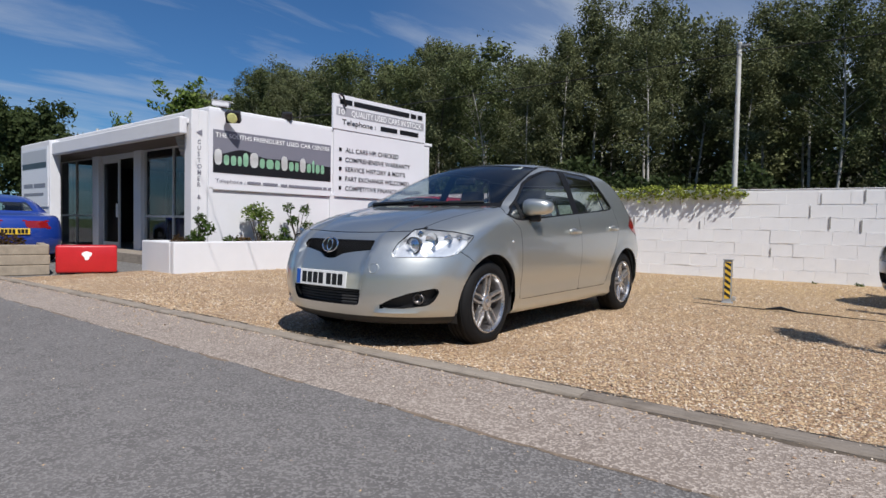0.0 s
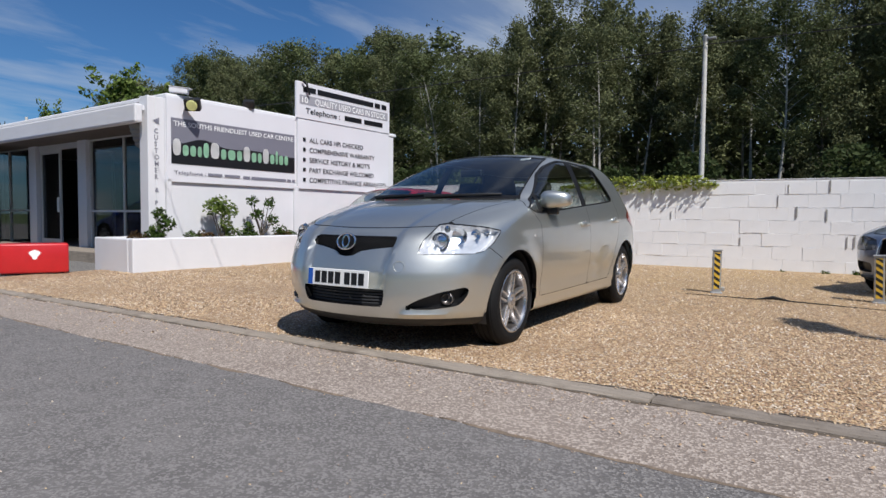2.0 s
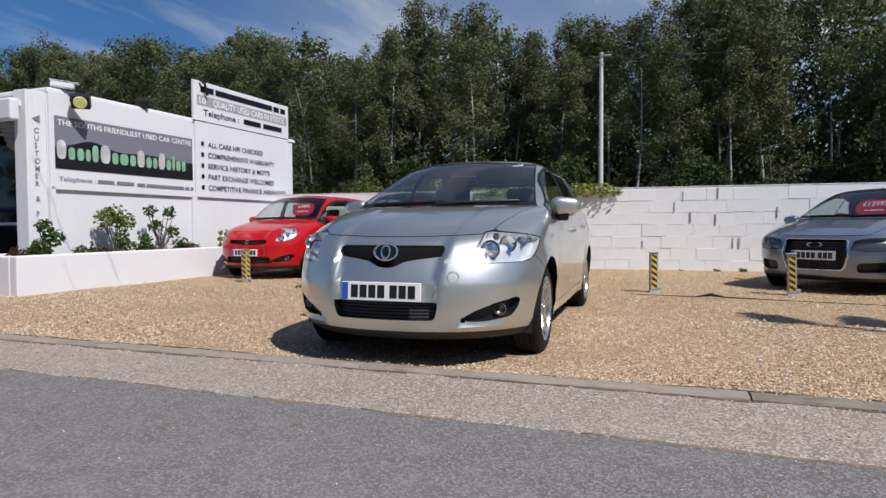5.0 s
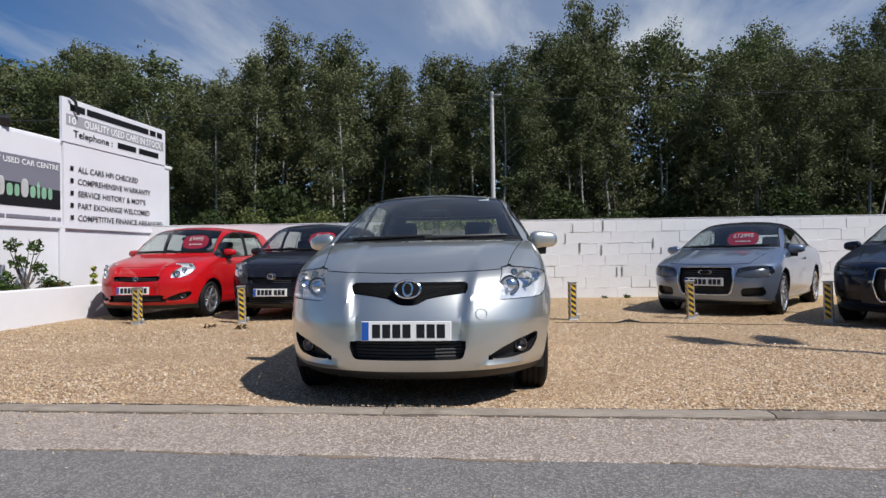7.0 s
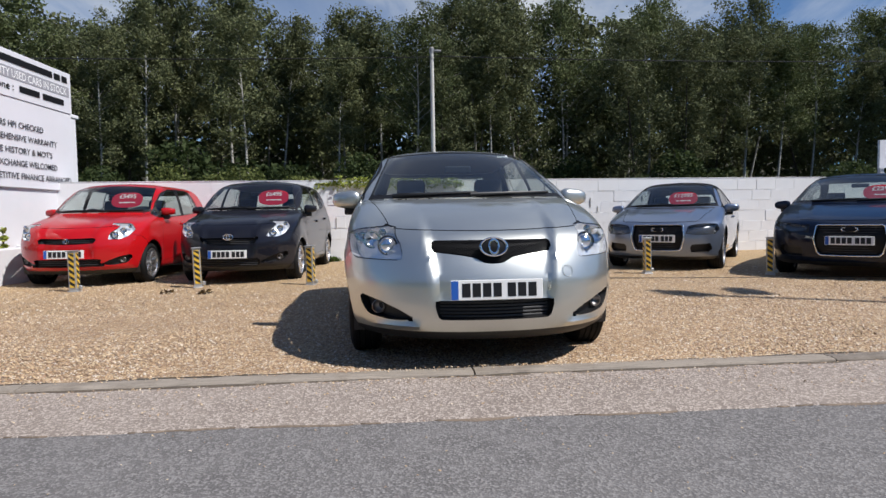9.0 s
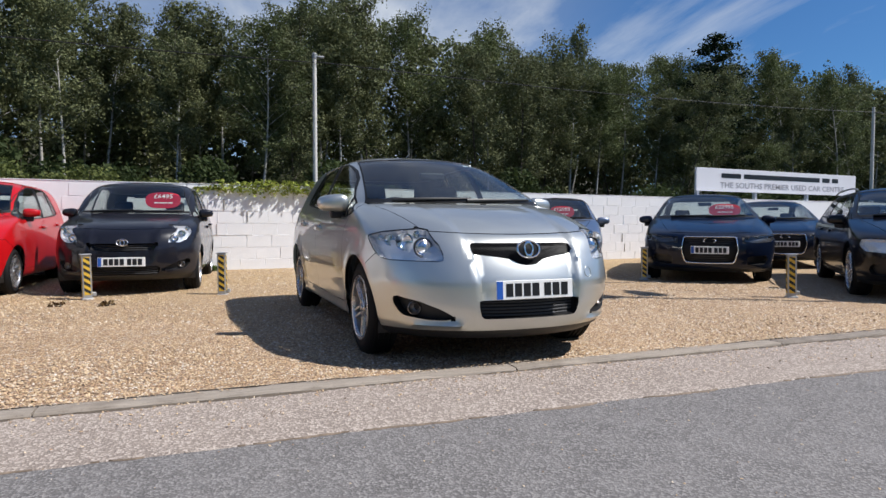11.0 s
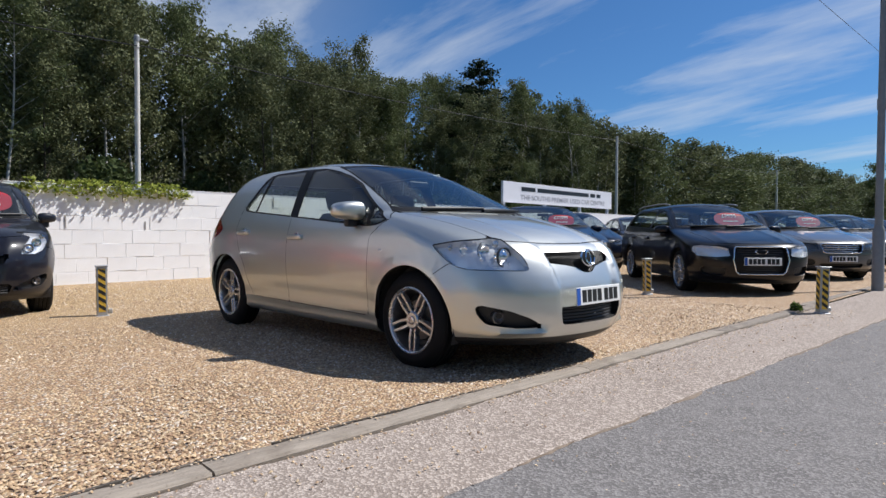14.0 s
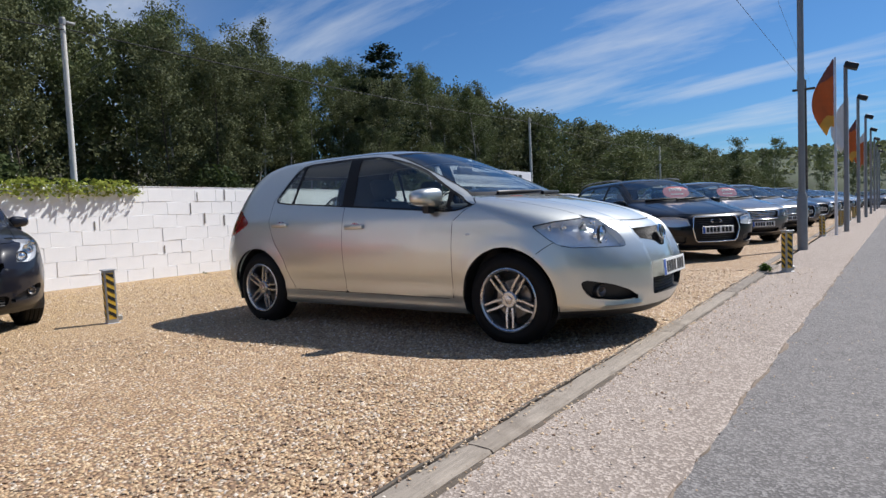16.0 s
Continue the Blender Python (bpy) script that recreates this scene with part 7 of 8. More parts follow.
gp = root("street_column", pose(5.2, 2.83, 0), "tall grey steel column with a wider base", "pole")
part("base", tube(bmesh.new(), [(0, 0, -0.15), (0, 0, 0.95), (0, 0, 1.03)], [0.084, 0.084, 0.060], 16), M["grey_pole"], gp, smooth=50)
part("shaft", tube(bmesh.new(), [(0, 0, 1.0), (0, 0, 7.4)], [0.056, 0.047], 16), M["grey_pole"], gp, smooth=50)
part("joint_ring", tube(bmesh.new(), [(0, 0, 2.84), (0, 0, 3.0)], 0.064, 16), M["grey_pole"], gp, smooth=50)
part("post_cap", lathe(bmesh.new(), [(7.4, 0.047), (7.43, 0.04), (7.45, 0.001)], 16, "Z")[0], M["grey_pole"], gp, smooth=50)
# unseen arm and heads, added to cast the two shadow patches on the gravel
part("lamp_arm", tube(bmesh.new(), [(-0.30, 0.20, 7.30), (0, 0.02, 7.26), (0.46, 0.16, 7.30)], 0.018, 8), M["grey_pole"], gp, smooth=50)
for hx, hy, rz in ((-0.27, 0.31, 25), (0.43, 0.26, -20)):
    hd = box(bmesh.new(), -0.17, 0.17, -0.26, 0.22, -0.04, 0.05, bevel=0.035, seg=2)
    box(hd, -0.10, 0.10, 0.23, 0.36, -0.03, 0.04, bevel=0.02, seg=2)
    part("lamp_head", hd, M["grey_pole"], gp, "flat lamp head, unseen and added for its shadow on the gravel", m=pose(hx, hy, 7.32, 18, 8, rz), smooth=40)
tg = root("telegraph_pole", pose(29.0, 3.4, 0), "dark wooden telegraph pole", "pole")
part("shaft", tube(bmesh.new(), [(0, 0, -0.1), (0, 0, 6.9)], [0.16, 0.12], 12), M["bark"], tg, smooth=50)
part("cross_bar", bm_box(-0.08, 0.08, -0.5, 0.5, 6.4, 6.5), M["bark"], tg)
cable("cable", (29.0, 3.3, 6.7), (-7.0, 5.25, 5.5), 0.1, 0.006, "black cable from the telegraph pole overhead")
cable("cable", (29.0, 3.1, 6.7), (-6.0, 4.1, 6.4), 0.1, 0.004, "black cable from the telegraph pole overhead")


def flood_column(x, y, h):
    c = root("floodlight_column", pose(x, y, 0), "grey column with a dark floodlight on top", "lamp", "floodlight columns")
    part("shaft", tube(bmesh.new(), [(0, 0, -0.05), (0, 0, h)], [0.06, 0.045], 10), M["grey_pole"], c, smooth=50)
    part("floodlight_head", bm_box(-0.16, 0.16, -0.30, 0.02, -0.09, 0.06, bevel=0.03, seg=2), M["black"], c, "dark floodlight head", m=pose(0, 0, h + 0.03, 22))
    return c


fc = flood_column(12.0, 2.02, 4.35)
for k in range(1, 7):
    copy_thing(fc, pose(12.0 + 6.4 * k, 2.02 - 0.50 * k, 0))


def flag(x, y, h, cols, rz, group="flags"):
    f = root("feather_flag", pose(x, y, 0, 0, 0, rz), "tall feather flag on a white pole", "flag", group)
    part("flag_pole", tube(bmesh.new(), [(0, 0, -0.05), (0, 0, h)], [0.035, 0.022], 10), M["panel_white"], f, smooth=50)
    zt, zb = h - 0.05, h - 1.62
    n, mcols = 24, 8
    for (z0, z1, mt) in cols:
        bm = bmesh.new()
        rows_ = []
        for k in range(n + 1):
            t = k / n
            t2 = z0 + (z1 - z0) * t
            z = zt + (zb - zt) * t2
            w = 0.05 + 0.40 * math.sin(math.pi * (0.06 + 0.84 * t2 ** 0.85))
            rows_.append([bm.verts.new((-0.03 - w * j / mcols, 0.07 * math.sin(j * 0.9 + t2 * 7) * j / mcols, z - 0.22 * (j / mcols) ** 2 + 0.03 * math.sin(5 * t2 + j))) for j in range(mcols + 1)])
        for a, b in zip(rows_, rows_[1:]):
            for j in range(mcols):
                bm.faces.new((a[j], a[j + 1], b[j + 1], b[j]))
        p = part("flag_cloth", bm, mt, f, smooth=180)
        md = p.modifiers.new("thickness", "SOLIDIFY")
        md.thickness = 0.004
    return f


M["orange_cloth"] = plain("orange_cloth", (0.62, 0.13, 0.03), 0.85, vary=0.15, scale=5)
M["white_cloth"] = plain("white_cloth", (0.75, 0.74, 0.72), 0.85, vary=0.08, scale=5)
M["gold_cloth"] = plain("golden_cloth", (0.75, 0.38, 0.06), 0.85, vary=0.15, scale=5)
M["maroon_cloth"] = plain("maroon_cloth", (0.20, 0.07, 0.06), 0.85, vary=0.35, scale=7)
F3 = ((0.0, 0.26, M["maroon_cloth"]), (0.26, 0.82, M["orange_cloth"]), (0.82, 1.0, M["gold_cloth"]))
flag(10.2, 2.27, 4.25, F3, -100)
flag(17.0, 1.85, 4.2, ((0.0, 1.0, M["white_cloth"]),), -95)
flag(24.0, 1.35, 4.2, F3, -102)
flag(31.0, 0.8, 4.2, ((0.0, 0.3, M["white_cloth"]), (0.3, 1.0, M["orange_cloth"])), -98)

# ---- the second sign, behind the wall ----
bs_ = root("roadside_sign", pose(8.44, 12.52, 0, 0, 0, 0), "long white sign board on posts behind the wall", "sign")
part("panel", bm_box(0.0, 7.0, -0.03, 0.03, 1.82, 2.46, bevel=0.004), M["panel_white"], bs_)
for x in (0.1, 2.4, 4.7, 6.8):
    part("post", bm_box(x, x + 0.09, 0.032, 0.12, -0.1, 2.44), M["panel_white"], bs_)
part("plain_bar", bars((0.78, 3.35, 0.36, 0.30), 0.13, 0.12), M["sign_black"], bs_, m=pose(0.95, -0.036, 2.20, 90))
part("lettering", lettering("THE SOUTHS PREMIER USED CAR CENTRE", 0.155, 5.5), M["sign_midgrey"], bs_, "pale grey capital lettering", m=pose(0.9, -0.036, 1.93, 90))

# ---- plants at the wall and kerb ----
rng = np.random.default_rng(11)
ivy = root("ivy", pose(0, 0, 0), "yellow-green ivy spilling over the top of the white wall", "ivy")
n = 1500
px = -4.30 + 2.95 * rng.random(n) ** 0.95
env = np.clip(np.minimum((px + 4.35) / 0.9, (-1.28 - px) / 0.35), 0.12, 1)
py = WALL_Y - 0.09 * env * rng.random(n) + 0.28 * rng.random(n) * (rng.random(n) > 0.35)
pz = WALL_TOP - 0.05 + (0.15 * rng.random(n) ** 1.3) * env - np.where(py < WALL_Y, 0.10 * rng.random(n) * env, 0)
hang = rng.random(n) < 0.10
pz = np.where(hang, pz - 0.12 * rng.random(n), pz)
py = np.where(hang, WALL_Y - 0.03 - 0.12 * rng.random(n), py)
arms = []
for k in range(20):
    ax, rch = -3.9 + 2.4 * rng.random(), 0.06 + 0.12 * rng.random()
    for q in range(11):
        t = q / 10
        arms.append((ax + 0.10 * (rng.random() - 0.5) + 0.12 * t, WALL_Y - 0.04 - rch * t, WALL_TOP + 0.10 + 0.08 * t - 0.22 * t * t + 0.04 * (rng.random() - 0.5)))
arms = np.array(arms)
px, py, pz = np.concatenate([px, arms[:, 0]]), np.concatenate([py, arms[:, 1]]), np.concatenate([pz, arms[:, 2]])
v, f = leaf_cloud(np.stack([px, py, pz], 1), 0.052, rng, flat=0.6, long=1.2)
mesh_of("leaves", v, f, M["bright_leaf"], ivy)
bs = bmesh.new()
for k in range(16):
    x = -4.3 + 3.0 * k / 15
    tube(bs, [(x, WALL_Y + 0.3, 1.2), (x + 0.05, WALL_Y + 0.15, WALL_TOP + 0.06), (x - 0.05, WALL_Y - 0.06, WALL_TOP + 0.05), (x - 0.1, WALL_Y - 0.16, WALL_TOP - 0.03)], [0.010, 0.008, 0.006, 0.003], 5)
part("stem_frame", bs, M["bark"], ivy)
for k, (x, y, s) in enumerate(((1.28, 3.12, 1.0), (0.30, 12.0, 0.7), (0.75, 12.02, 0.8), (-4.0, 12.0, 1.2), (-3.9, 12.03, 1.0), (1.7, 12.0, 0.6), (-0.3, 12.02, 0.5))):
    shrub("weed", pose(x, y, 0.01), [(0, 0, 0.05 * s, 0.07 * s), (0.06 * s, 0.02, 0.05 * s, 0.06 * s), (-0.05 * s, 0, 0.09 * s, 0.05 * s)], 0.028 * s, int(170 * s), M["shrub_leaf"], "small green weed tuft growing from the gravel", rng, 4, "plant", "weeds")
for k, (x, y, s) in enumerate(((-5.88, 7.88, 0.8), (-5.41, 7.72, 0.9))):
    shrub("dead_leaves", pose(x, y, 0.012), [(0, 0, 0.008, 0.07 * s), (0.09 * s, 0.03, 0.008, 0.05 * s)], 0.03, int(60 * s), M["dry_leaf"], "small scrap of dead brown leaves on the gravel", rng, 2, "leaf litter", "leaf scraps")
# thin black tube added on the gravel, standing in for a cable's shadow
ob = part("black_hose", tube(bmesh.new(), [(-1.3, 7.92, 0.03), (-0.55, 7.80, 0.03), (-0.38, 7.78, 0.06), (-0.22, 7.76, 0.035), (0.4, 7.62, 0.03), (1.1, 7.45, 0.03), (3.2, 6.95, 0.03)], [0.003, 0.006, 0.020, 0.008, 0.0035, 0.0035, 0.0035], 8), M["black"], None, smooth=60)
tagged(ob, "thin black hose end lying on the gravel", "hose")

# ---- trees ----
def tree(name, m, h, spread, seed, leaf, bark, label, count=5200, leaf_size=0.15, clear=0.22, droop=0.4, group="trees of the wood", lean=0.4, girth=0.0075, nl=24, sheath=0.26):
    """A tapered, slightly bent trunk, rising limbs, and hanging sprays of leaves along the limbs."""
    g = np.random.default_rng(seed)
    r = root(name, m, label, "tree", group)
    bt = bmesh.new()
    bend = g.normal(size=2) * lean
    trunk = [Vector((bend[0] * t * t + 0.14 * math.sin(t * 5 + seed), bend[1] * t * t + 0.12 * math.cos(t * 4 + seed), h * t)) for t in [k / 9 for k in range(10)]]
    r0 = girth * h
    tube(bt, trunk, [max(0.012, r0 * (1 - 0.93 * (k / 9) ** 0.9)) for k in range(10)], 7, caps=False)
    part("trunk", bt, bark, r, smooth=180)
    bl = bmesh.new()
    pts, outs = [], []
    for k in range(nl):
        t = clear + (0.955 - clear) * (k / (nl - 1)) ** 0.85
        i = min(8, int(t * 9))
        base = trunk[i].lerp(trunk[i + 1], t * 9 - i)
        a = k * 2.4 + g.normal() * 0.6
        q0 = (t - clear) / (1 - clear)
        prof = (0.62 + 0.38 * min(1.0, q0 * 2.6)) * max(0.0, 1 - q0 ** 3.4) ** 0.62 + 0.16
        ln = spread * prof * (0.55 + 0.75 * g.random())
        up = 0.45 + 0.5 * g.random() + 0.7 * t
        d = Vector((math.cos(a), math.sin(a), up)).normalized()
        mid = base + d * ln * 0.55
        end = base + d * ln + Vector((0, 0, -droop * ln * 0.30))
        tube(bl, [base, mid, end], [0.026 * (1.1 - t), 0.016 * (1.1 - t) + 0.004, 0.004], 5, caps=False)
        nt_ = 3 + int(5 * prof * (0.6 + 0.8 * g.random()))
        for q in range(nt_):
            s = 0.30 + 0.70 * (q + g.random()) / nt_
            c = np.array(base.lerp(mid, min(1, s * 1.6)) if s < 0.6 else mid.lerp(end, (s - 0.6) / 0.4))
            c = c + g.normal(size=3) * np.array((0.30, 0.30, 0.20)) * spread * 0.22
            n = max(5, int(count / (nl * 5.6) * (0.6 + 0.8 * g.random())))
            rad = sheath * (0.65 + 0.7 * g.random()) * spread / 2.9
            p = np.clip(g.normal(size=(n, 3)), -1.8, 1.8) * rad * np.array((0.9, 0.9, 0.7))
            # the sprays hang from their twig
            p[:, 2] -= droop * np.abs(g.normal(size=n)) * rad * 2.2
            pts.append(c + p)
            axis = (c - np.array(base)) * np.array((1, 1, 0))
            outs.append(p + 0.45 * rad * axis / (np.linalg.norm(axis) + 1e-6) + np.array((0, 0, 0.35 * rad)))
    top = np.array(trunk[-1])
    n = int(count * 0.03)
    p = np.clip(g.normal(size=(n, 3)), -1.6, 1.6) * np.array((0.30, 0.30, 0.42))
    pts.append(top + p - np.array((0, 0, 0.35)))
    outs.append(p)
    part("bough_frame", bl, bark, r)
    v, f = leaf_cloud(np.concatenate(pts), leaf_size, g, flat=0.1, long=1.5, away=np.concatenate(outs))
    mesh_of("crown", v, f, leaf, r)
    return r


def pine(name, m, h, seed, label):
    g = np.random.default_rng(seed)
    r = root(name, m, label, "tree")
    part("trunk", tube(bmesh.new(), [(0, 0, 0), (0.1, 0, h * 0.5), (0, 0.1, h)], [0.2, 0.13, 0.02], 8, caps=False), M["bark"], r, smooth=180)
    bl = bmesh.new()
    pts = []
    for k in range(34):
        t = 0.30 + 0.68 * k / 33
        a = k * 2.4
        ln = 4.0 * (1 - t) ** 0.62 + 0.35
        e = Vector((math.cos(a) * ln, math.sin(a) * ln, h * t + 0.10 * ln))
        tube(bl, [(0, 0, h * t), e], [0.04, 0.008], 5, caps=False)
        for q in range(7):
            s = 0.25 + 0.75 * (q + g.random()) / 7
            c = np.array((e.x * s, e.y * s, h * t + 0.10 * ln * s))
            pts.append(c + g.normal(size=(34, 3)) * np.array((0.32, 0.32, 0.12)))
    part("bough_frame", bl, M["bark"], r)
    v, f = leaf_cloud(np.concatenate(pts), 0.13, g, flat=0.5, long=2.0)
    mesh_of("crown", v, f, M["needle"], r)
    return r


LB = "slender birch tree with pale trunk and airy green crown"
kinds, lods = [], []
for k in range(8):
    h = (13.0, 12.0, 13.6, 12.6, 13.2, 11.6, 12.8, 12.2)[k]
    kinds.append(tree("birch_tree", pose(-30 + 9 * k, 43.5, 0), h, (2.7, 2.4, 3.0, 2.3, 2.8, 2.9, 3.1, 2.2)[k], 21 + k, M["birch_leaf"] if k % 3 else M["oak_leaf"], M["birch_bark"] if k not in (2, 5) else M["bark"], LB, count=8600, leaf_size=0.094, clear=(0.36, 0.46, 0.28, 0.50, 0.40, 0.20, 0.44, 0.34)[k], droop=(0.55, 0.7, 0.4, 0.6, 0.65, 0.3, 0.5, 0.75)[k], lean=0.7))
for k in range(4):
    lods.append(tree("birch_tree", pose(-20 + 12 * k, 46.5, 0), (13.0, 12.2, 13.8, 12.6)[k], (3.1, 2.8, 3.4, 3.0)[k], 61 + k, M["birch_leaf"] if k % 2 else M["oak_leaf"], M["birch_bark"], LB, count=2300, leaf_size=0.205, clear=0.16, droop=0.5, sheath=0.36))
# height of the wood's top along its front
TOPS = [(-60, 10.5), (-44, 11.8), (-37, 13.1), (-33, 12.4), (-28.5, 13.5), (-25, 12.3), (-21, 12.7), (-18, 12.1), (-14, 12.1), (-10.5, 13.2), (-7, 11.6), (-4.5, 11.2), (-3, 11.6), (1, 11.1), (2.1, 12.3), (3.8, 13.4), (5, 13.0), (7.3, 13.6), (9.5, 12.0), (13.4, 12.6), (14.8, 11.4), (17.5, 12.6), (21.5, 11.1), (24, 11.4), (27, 12.6), (33, 12.9), (38, 14.0), (45, 13.2), (57, 13.1), (69, 13.6), (82, 13.8), (100, 15.4), (118, 16.6), (143, 16.4), (177, 16.6), (205, 17.6), (275, 18.0)]


def wood_top(x, y):
    """How high a tree at x, y may grow to keep the wood's outline."""
    xs = -3 + (x + 3) * 32 / y
    return 0.9 + (float(np.interp(xs, [a for a, _ in TOPS], [b for _, b in TOPS])) - 0.9) * y / 32


def grow(src, x, y, share, g, wide=1.0):
    h0 = max(c[2] for c in src.children[0].bound_box)
    hh = wood_top(x, y) * share / h0
    ww = wide * (0.85 + 0.3 * g.random()) * (0.5 + 0.5 * hh)
    return copy_thing(src, pose(x, y, -0.05, 2.5 * float(g.normal()), 2.5 * float(g.normal()), float(g.random() * 360)) @ Matrix.Diagonal((ww, ww, hh, 1)))


# younger birches stand round the pine
PINE_AT = (30.4, 31.0)
g = np.random.default_rng(5)
for row, (y, step, x0, x1) in enumerate(((29.5, 2.9, -42, 58), (33.2, 2.6, -50, 62), (37.2, 2.9, -55, 75), (41.5, 4.0, -60, 90))):
    x = x0
    while x < x1:
        near = row < 2 and -46 < x < 45
        src = kinds[int(g.integers(len(kinds)))] if near else lods[int(g.integers(len(lods)))]
        xx, yy = x + 0.7 * g.normal(), y + 1.1 * g.normal()
        low = 0.62 if math.hypot(xx - PINE_AT[0] + 0.9, yy - PINE_AT[1] + 0.9) < 3.4 else 1.0
        grow(src, xx, yy, low * ((0.84, 0.90, 0.84, 0.80)[row] + (0.17, 0.14, 0.14, 0.14)[row] * g.random()), g)
        x += step * (0.7 + 0.6 * g.random()) * (1.0 if x < 40 else 1.3)
# the wood goes on beside the road
for row, (y, step) in enumerate(((27, 4.6), (33, 5.4), (40, 8.0))):
    x = 56.0
    while x < 190:
        grow(lods[int(g.integers(len(lods)))], x + g.normal(), y - 0.06 * (x - 56) + 1.2 * g.normal(), 0.84 + 0.16 * g.random(), g, 1.3)
        x += step * (0.7 + 0.6 * g.random())
x = 44.0
while x < 150:
    grow(lods[int(g.integers(len(lods)))], x, 19.0 - 0.085 * (x - 44) + 1.5 * g.normal(), 0.70 + 0.18 * g.random(), g, 1.5)
    x += 5.0 + 1.5 * g.random()
# unseen trees added across the road, behind the walk, to darken reflections
for k in range(28):
    hh = 0.58 + 0.10 * g.random()
    copy_thing(lods[k % 4], pose(-46 + 3.4 * k + g.normal(), -16.0 + 1.4 * g.normal(), -0.05, 0, 0, 77 * k) @ Matrix.Diagonal((1.35, 1.35, hh, 1)))
pine("pine_tree", pose(*PINE_AT, 0), 13.9, 3, "dark pine standing above the birches")
# trees behind the office and far to the side
OAK = tree("broadleaf_tree", pose(-33.5, 21.5, 0), 8.3, 2.2, 91, M["planter_leaf"], M["bark"], "light green broadleaf tree behind the office", count=2000, clear=0.35, droop=0.2, group="trees by the office", leaf_size=0.19)
for x, y, w, h in ((-40.3, 21.8, 0.62, 0.84), (-37.6, 22.4, 0.6, 0.80), (-27.0, 20.5, 0.9, 0.76)):
    copy_thing(OAK, pose(x, y, 0, 0, 0, 130 + 50 * x) @ Matrix.Diagonal((w, w, h, 1)))
DOAK = tree("broadleaf_tree", pose(-58.0, 24.0, 0), 8.6, 5.0, 95, M["dark_leaf"], M["bark"], "round dark broadleaf tree far off", count=9000, clear=0.12, droop=0.15, group="trees by the office", leaf_size=0.25)
copy_thing(DOAK, pose(-65, 25.5, 0, 0, 0, 70))
copy_thing(DOAK, pose(-70, 22, 0, 0, 0, 200))
# end of the view along the road
for k, (x, y, s) in enumerate(((95, -12, 0.9), (104, -15, 1.1), (118, -4, 0.7), (130, 3, 0.8), (128, 12, 0.9), (110, 10, 0.8), (96, 14, 0.8), (140, -2, 0.8))):
    copy_thing(lods[k % 3] if k > 1 else DOAK, pose(x, y, 0, 0, 0, 50 * k) @ Matrix.Diagonal((s, s, s, 1)))

# bushes along the edge of the wood and just behind the wall
g = np.random.default_rng(9)


def bush(name, m, w, h, n, size, leaf, label, seed):
    q = np.random.default_rng(seed)
    blobs = [(q.normal() * w * 0.32, q.normal() * 0.3, h * (0.3 + 0.45 * q.random()), w * (0.22 + 0.12 * q.random())) for _ in range(6)]
    return shrub(name, m, blobs, size, n, leaf, label, q, 10, "bush", "bushes behind the wall")


for k, (x, y, w, h, leaf) in enumerate(((-8.3, 14.7, 1.5, 2.2, "shrub_leaf"), (-7.2, 14.9, 1.6, 2.35, "olive_leaf"), (-6.1, 15.2, 1.5, 2.5, "olive_leaf"), (-4.9, 15.6, 1.3, 2.2, "olive_leaf"), (-3.6, 16.4, 1.3, 1.9, "shrub_leaf"))):
    bush("bush", pose(x, y, 0), w, h, 2700, 0.06, M[leaf], "leafy olive-green bush behind the white wall" if leaf == "olive_leaf" else "leafy dark green bush behind the white wall", 31 + k)
UB = bush("bush", pose(-30, 24, 0), 3.2, 2.6, 2600, 0.13, M["dark_leaf"], "dark undergrowth bush at the wood's edge", 34)
UB2 = bush("bush", pose(-27, 25, 0), 3.0, 3.2, 2600, 0.13, M["dark_leaf"], "dark undergrowth bush at the wood's edge", 35)
x = -26.0
while x < 70:
    s = 0.8 + 0.5 * g.random()
    copy_thing((UB, UB2)[int(g.integers(2))], pose(x, 25.5 + 2.0 * g.normal(), 0, 0, 0, float(g.random() * 360)) @ Matrix.Diagonal((s, s, s, 1)))
    x += 2.3 + 1.6 * g.random()

# the depth of the wood: one dense mass of leaves far back
n = 62000
q = np.random.default_rng(44)
px = -80 + 150 * q.random(n)
px = px[(px < 6) | (q.random(n) < 0.62)]
n = len(px)
hz = 10.3 + 1.6 * np.sin(px * 0.37) + 1.2 * np.sin(px * 0.91 + 1)
pts = np.stack([px, 46 + 6 * q.random(n), hz * q.random(n) ** 0.8], 1)
v, f = leaf_cloud(pts, 0.44, q, flat=0.2, long=1.3)
tagged(mesh_of("deep_wood", v, f, M["dark_leaf"], None, "dense dark foliage deep in the wood", kind="stuff"), category="woodland")
# the ground of the wood rises behind the first trees
bm = bmesh.new()
bmesh.ops.create_grid(bm, x_segments=70, y_segments=12, size=1)
for v in bm.verts:
    x, y = -15 + 95 * v.co.x, 66 + 16 * v.co.y
    k = min(1.0, max(0.0, (y - 50) / 20)) * min(1.0, max(0.0, (78 - x) / 30)) * min(1.0, max(0.0, (x + 110) / 25))
    v.co = (x, y, -0.05 + 8.5 * k + 1.2 * k * noise.noise((x * 0.12, y * 0.12, 1)))
tagged(part("wooded_bank", bm, M["forest"], None, "dark leaf-covered bank rising inside the wood", smooth=180, kind="structure"), category="bank")
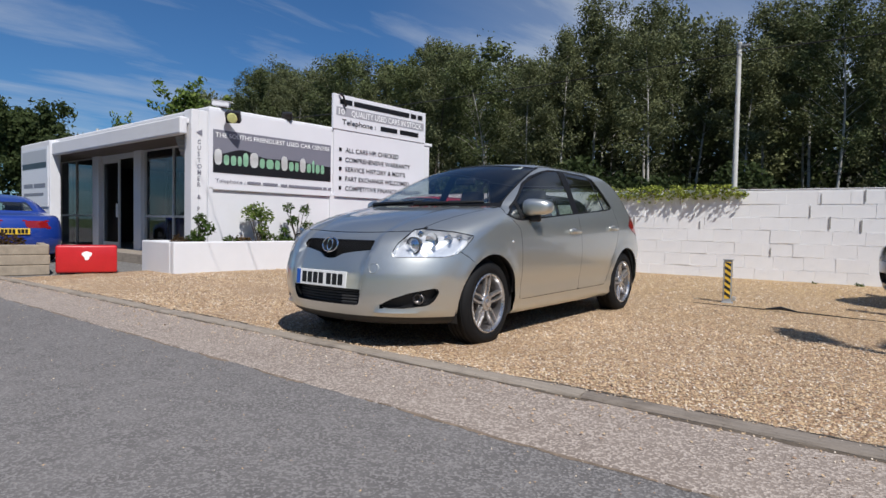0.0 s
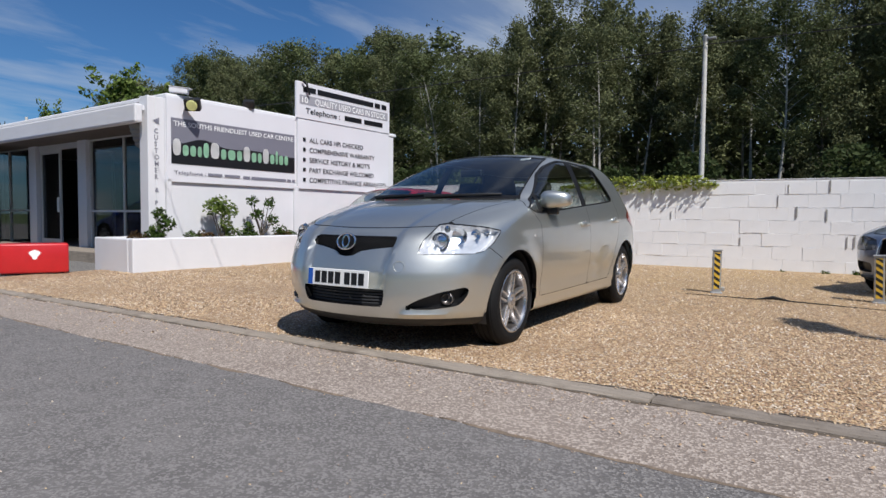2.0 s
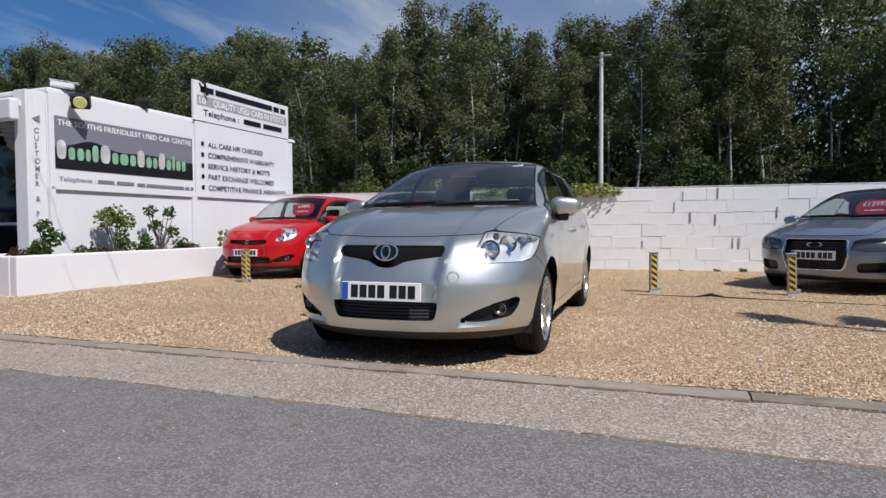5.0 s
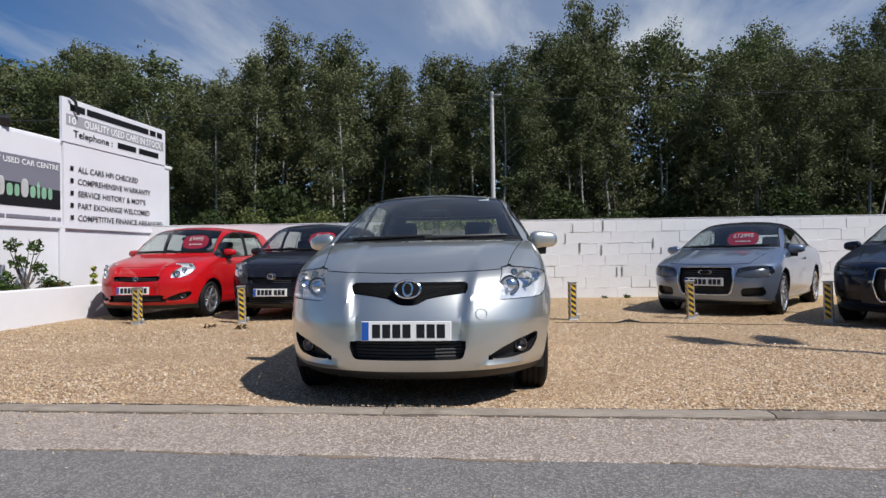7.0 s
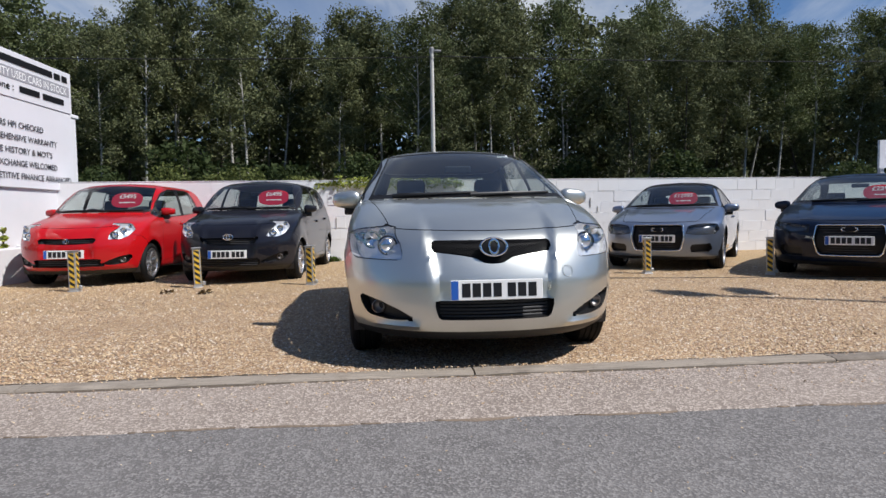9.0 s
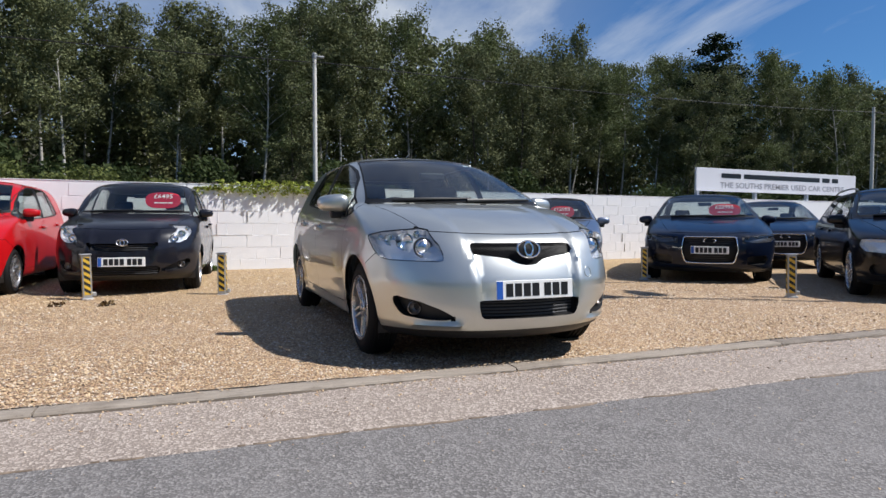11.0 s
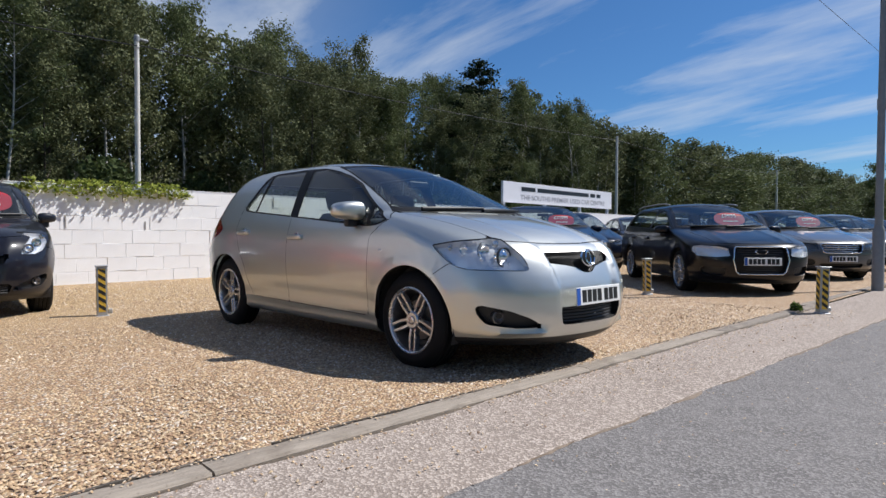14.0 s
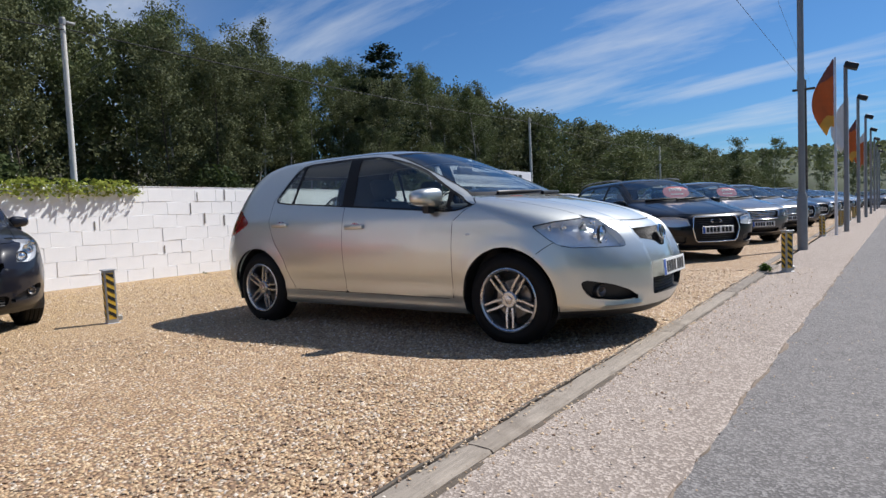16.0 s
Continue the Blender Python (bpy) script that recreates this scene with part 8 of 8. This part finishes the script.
# wooded hill that closes the view along the road
bm = bmesh.new()
bmesh.ops.create_grid(bm, x_segments=50, y_segments=40, size=1)
for v in bm.verts:
    x, y = 330 + 150 * v.co.x, 10 + 170 * v.co.y
    d = max(0.0, 1 - v.co.x ** 2) * max(0.0, 1 - v.co.y ** 2)
    v.co = (x, y, -1 + 21 * d ** 0.6 + 3.0 * noise.noise((x * 0.03, y * 0.03, 0)) + 1.3 * noise.noise((x * 0.15, y * 0.15, 3)))
tagged(part("far_hill", bm, M["hill"], None, "low wooded hill far down the road", smooth=180, kind="structure"), category="hill")
n = 14000
px, py = 190 + 240 * q.random(n), -110 + 240 * q.random(n)
d = np.clip(1 - ((px - 330) / 150) ** 2, 0, 1) * np.clip(1 - ((py - 10) / 170) ** 2, 0, 1)
pts = np.stack([px, py, -1 + 21 * d ** 0.6 + 3.5 * q.random(n)], 1)
v, f = leaf_cloud(pts, 1.5, q, flat=0.3, long=1.2)
tagged(mesh_of("far_wood", v, f, M["birch_leaf"], None, "trees covering the far hill", kind="stuff"), category="woodland")

# ---- blocks of the white wall ----
g = np.random.default_rng(17)
CH = (WALL_TOP - 0.02) / 7
BL = 0.452
block_meshes = []
for ln in (BL - 0.004, BL / 2 - 0.004):
    me = []
    for k in range(5):
        bm = bm_box(0, ln, -0.006, 0.03, 0.0, CH - 0.004, bevel=0.003)
        for v in bm.verts:
            if v.co.y < 0:
                v.co.y += 0.0025 * g.normal()
                v.co.z += 0.0012 * g.normal()
        mm = bpy.data.meshes.new("block")
        bm.to_mesh(mm); bm.free()
        mm.materials.append(M["wall_white"])
        me.append(mm)
    block_meshes.append(me)
count = 0
for c in range(7):
    x = -8.9 + (BL / 2 if c % 2 else 0.0) + 0.06 * (c % 3)
    while x < 7.6:
        if count < 280:
            ob = new("block", block_meshes[0][int(g.integers(5))])
            ob.parent = wall_north
            ob.matrix_local = pose(x, WALL_Y + 0.006 + 0.002 * float(g.normal()), 0.012 + c * CH + 0.0015 * float(g.normal()))
            count += 1
        x += BL
joint = bmesh.new()
for k in range(26):
    x = -6.2 + 13.5 * g.random()
    c = int(g.integers(1, 7))
    box(joint, x, x + 0.010, WALL_Y - 0.012, WALL_Y + 0.001, 0.02 + c * CH, 0.02 + c * CH + CH * (0.5 + 0.45 * g.random()))
for x, z in ((-0.13, 0.95), (0.335, 1.385), (1.32, 1.02), (-3.34, 0.93), (0.30, 0.90), (-3.75, 1.15)):
    box(joint, x - 0.010, x + 0.010, WALL_Y - 0.013, WALL_Y + 0.001, z, z + 0.19)
tagged(part("open_joint", joint, M["mortar"], wall_north, "dark open joints between blocks"))
part("coping", bm_box(-9.19, 47.9, WALL_Y - 0.004, WALL_Y + 0.215, WALL_TOP + 0.021, WALL_TOP + 0.032, bevel=0.004), M["wall_white"], wall_north)

# ---- loose stones of the gravel ----
def stones(name, xy, z, size, seed, label):
    q = np.random.default_rng(seed)
    n = len(xy)
    base = np.array([(1, 0, -0.3), (0, 1, -0.3), (-1, 0, -0.3), (0, -1, -0.3), (0, 0, 0.62)], float)
    tri = np.array([(0, 1, 4), (1, 2, 4), (2, 3, 4), (3, 0, 4)])
    a = q.random(n) * 2 * math.pi
    sx, sy, sz = size * (0.7 + 0.7 * q.random(n)), size * (0.5 + 0.5 * q.random(n)), size * (0.5 + 0.5 * q.random(n))
    P = base[None] + 0.22 * q.normal(size=(n, 5, 3))
    P *= np.stack([sx, sy, sz], 1)[:, None]
    ca, sa = np.cos(a)[:, None], np.sin(a)[:, None]
    X, Y = P[..., 0] * ca - P[..., 1] * sa, P[..., 0] * sa + P[..., 1] * ca
    tl = q.normal(size=(n, 1)) * 0.35
    Z = P[..., 2] + X * tl
    V = np.stack([X + xy[:, :1], Y + xy[:, 1:], Z + z[:, None]], -1).reshape(-1, 3)
    F = (tri[None] + (np.arange(n) * 5)[:, None, None]).reshape(-1, 3)
    me = bpy.data.meshes.new(name)
    me.vertices.add(len(V)); me.vertices.foreach_set("co", V.ravel())
    me.loops.add(F.size); me.loops.foreach_set("vertex_index", F.ravel())
    me.polygons.add(len(F)); me.polygons.foreach_set("loop_start", np.arange(0, F.size, 3)); me.polygons.foreach_set("loop_total", np.full(len(F), 3))
    me.update(calc_edges=True)
    me.validate()
    me.materials.append(M["pebble"])
    return tagged(new(name, me), label, "gravel", kind="stuff")


q = np.random.default_rng(3)
n = 40000
x = -9.0 + 10.6 * q.random(n)
y = 3.30 - 0.066 * x + 0.035 + 2.6 * q.random(n) ** 1.35
stones("gravel_stones", np.stack([x, y], 1), np.full(n, 0.018), 0.0095, 1, "loose golden shingle near the kerb")
n = 20000
x = -9.3 + 12.3 * q.random(n)
y = 5.6 + 6.3 * q.random(n)
stones("gravel_stones", np.stack([x, y], 1), np.full(n, 0.020) + 0.03 * np.maximum(0, (y - 10.5) / 1.7), 0.013, 2, "loose golden shingle across the lot")
n = 1300
x = -9.5 + 11.5 * q.random(n)
y = 3.30 - 0.066 * x - 0.14 - 0.5 * q.random(n) ** 2.5
stones("stray_stones", np.stack([x, y], 1), np.full(n, 0.020), 0.007, 3, "stray stones spilled on the strip")
n = 900
x = -10.5 + 13.5 * q.random(n)
y = 2.44 - 0.083 * x + 0.05 - 2.2 * q.random(n) ** 2
stones("stray_stones", np.stack([x, y], 1), np.full(n, 0.003), 0.0045, 4, "scattered small stones on the road")
n = 900
x = -9.6 + 11.4 * q.random(n)
y = 3.30 - 0.066 * x - 0.06 * q.random(n) ** 2.2
stones("stray_stones", np.stack([x, y], 1), np.full(n, 0.042), 0.006, 5, "small stones spilled over the edging")
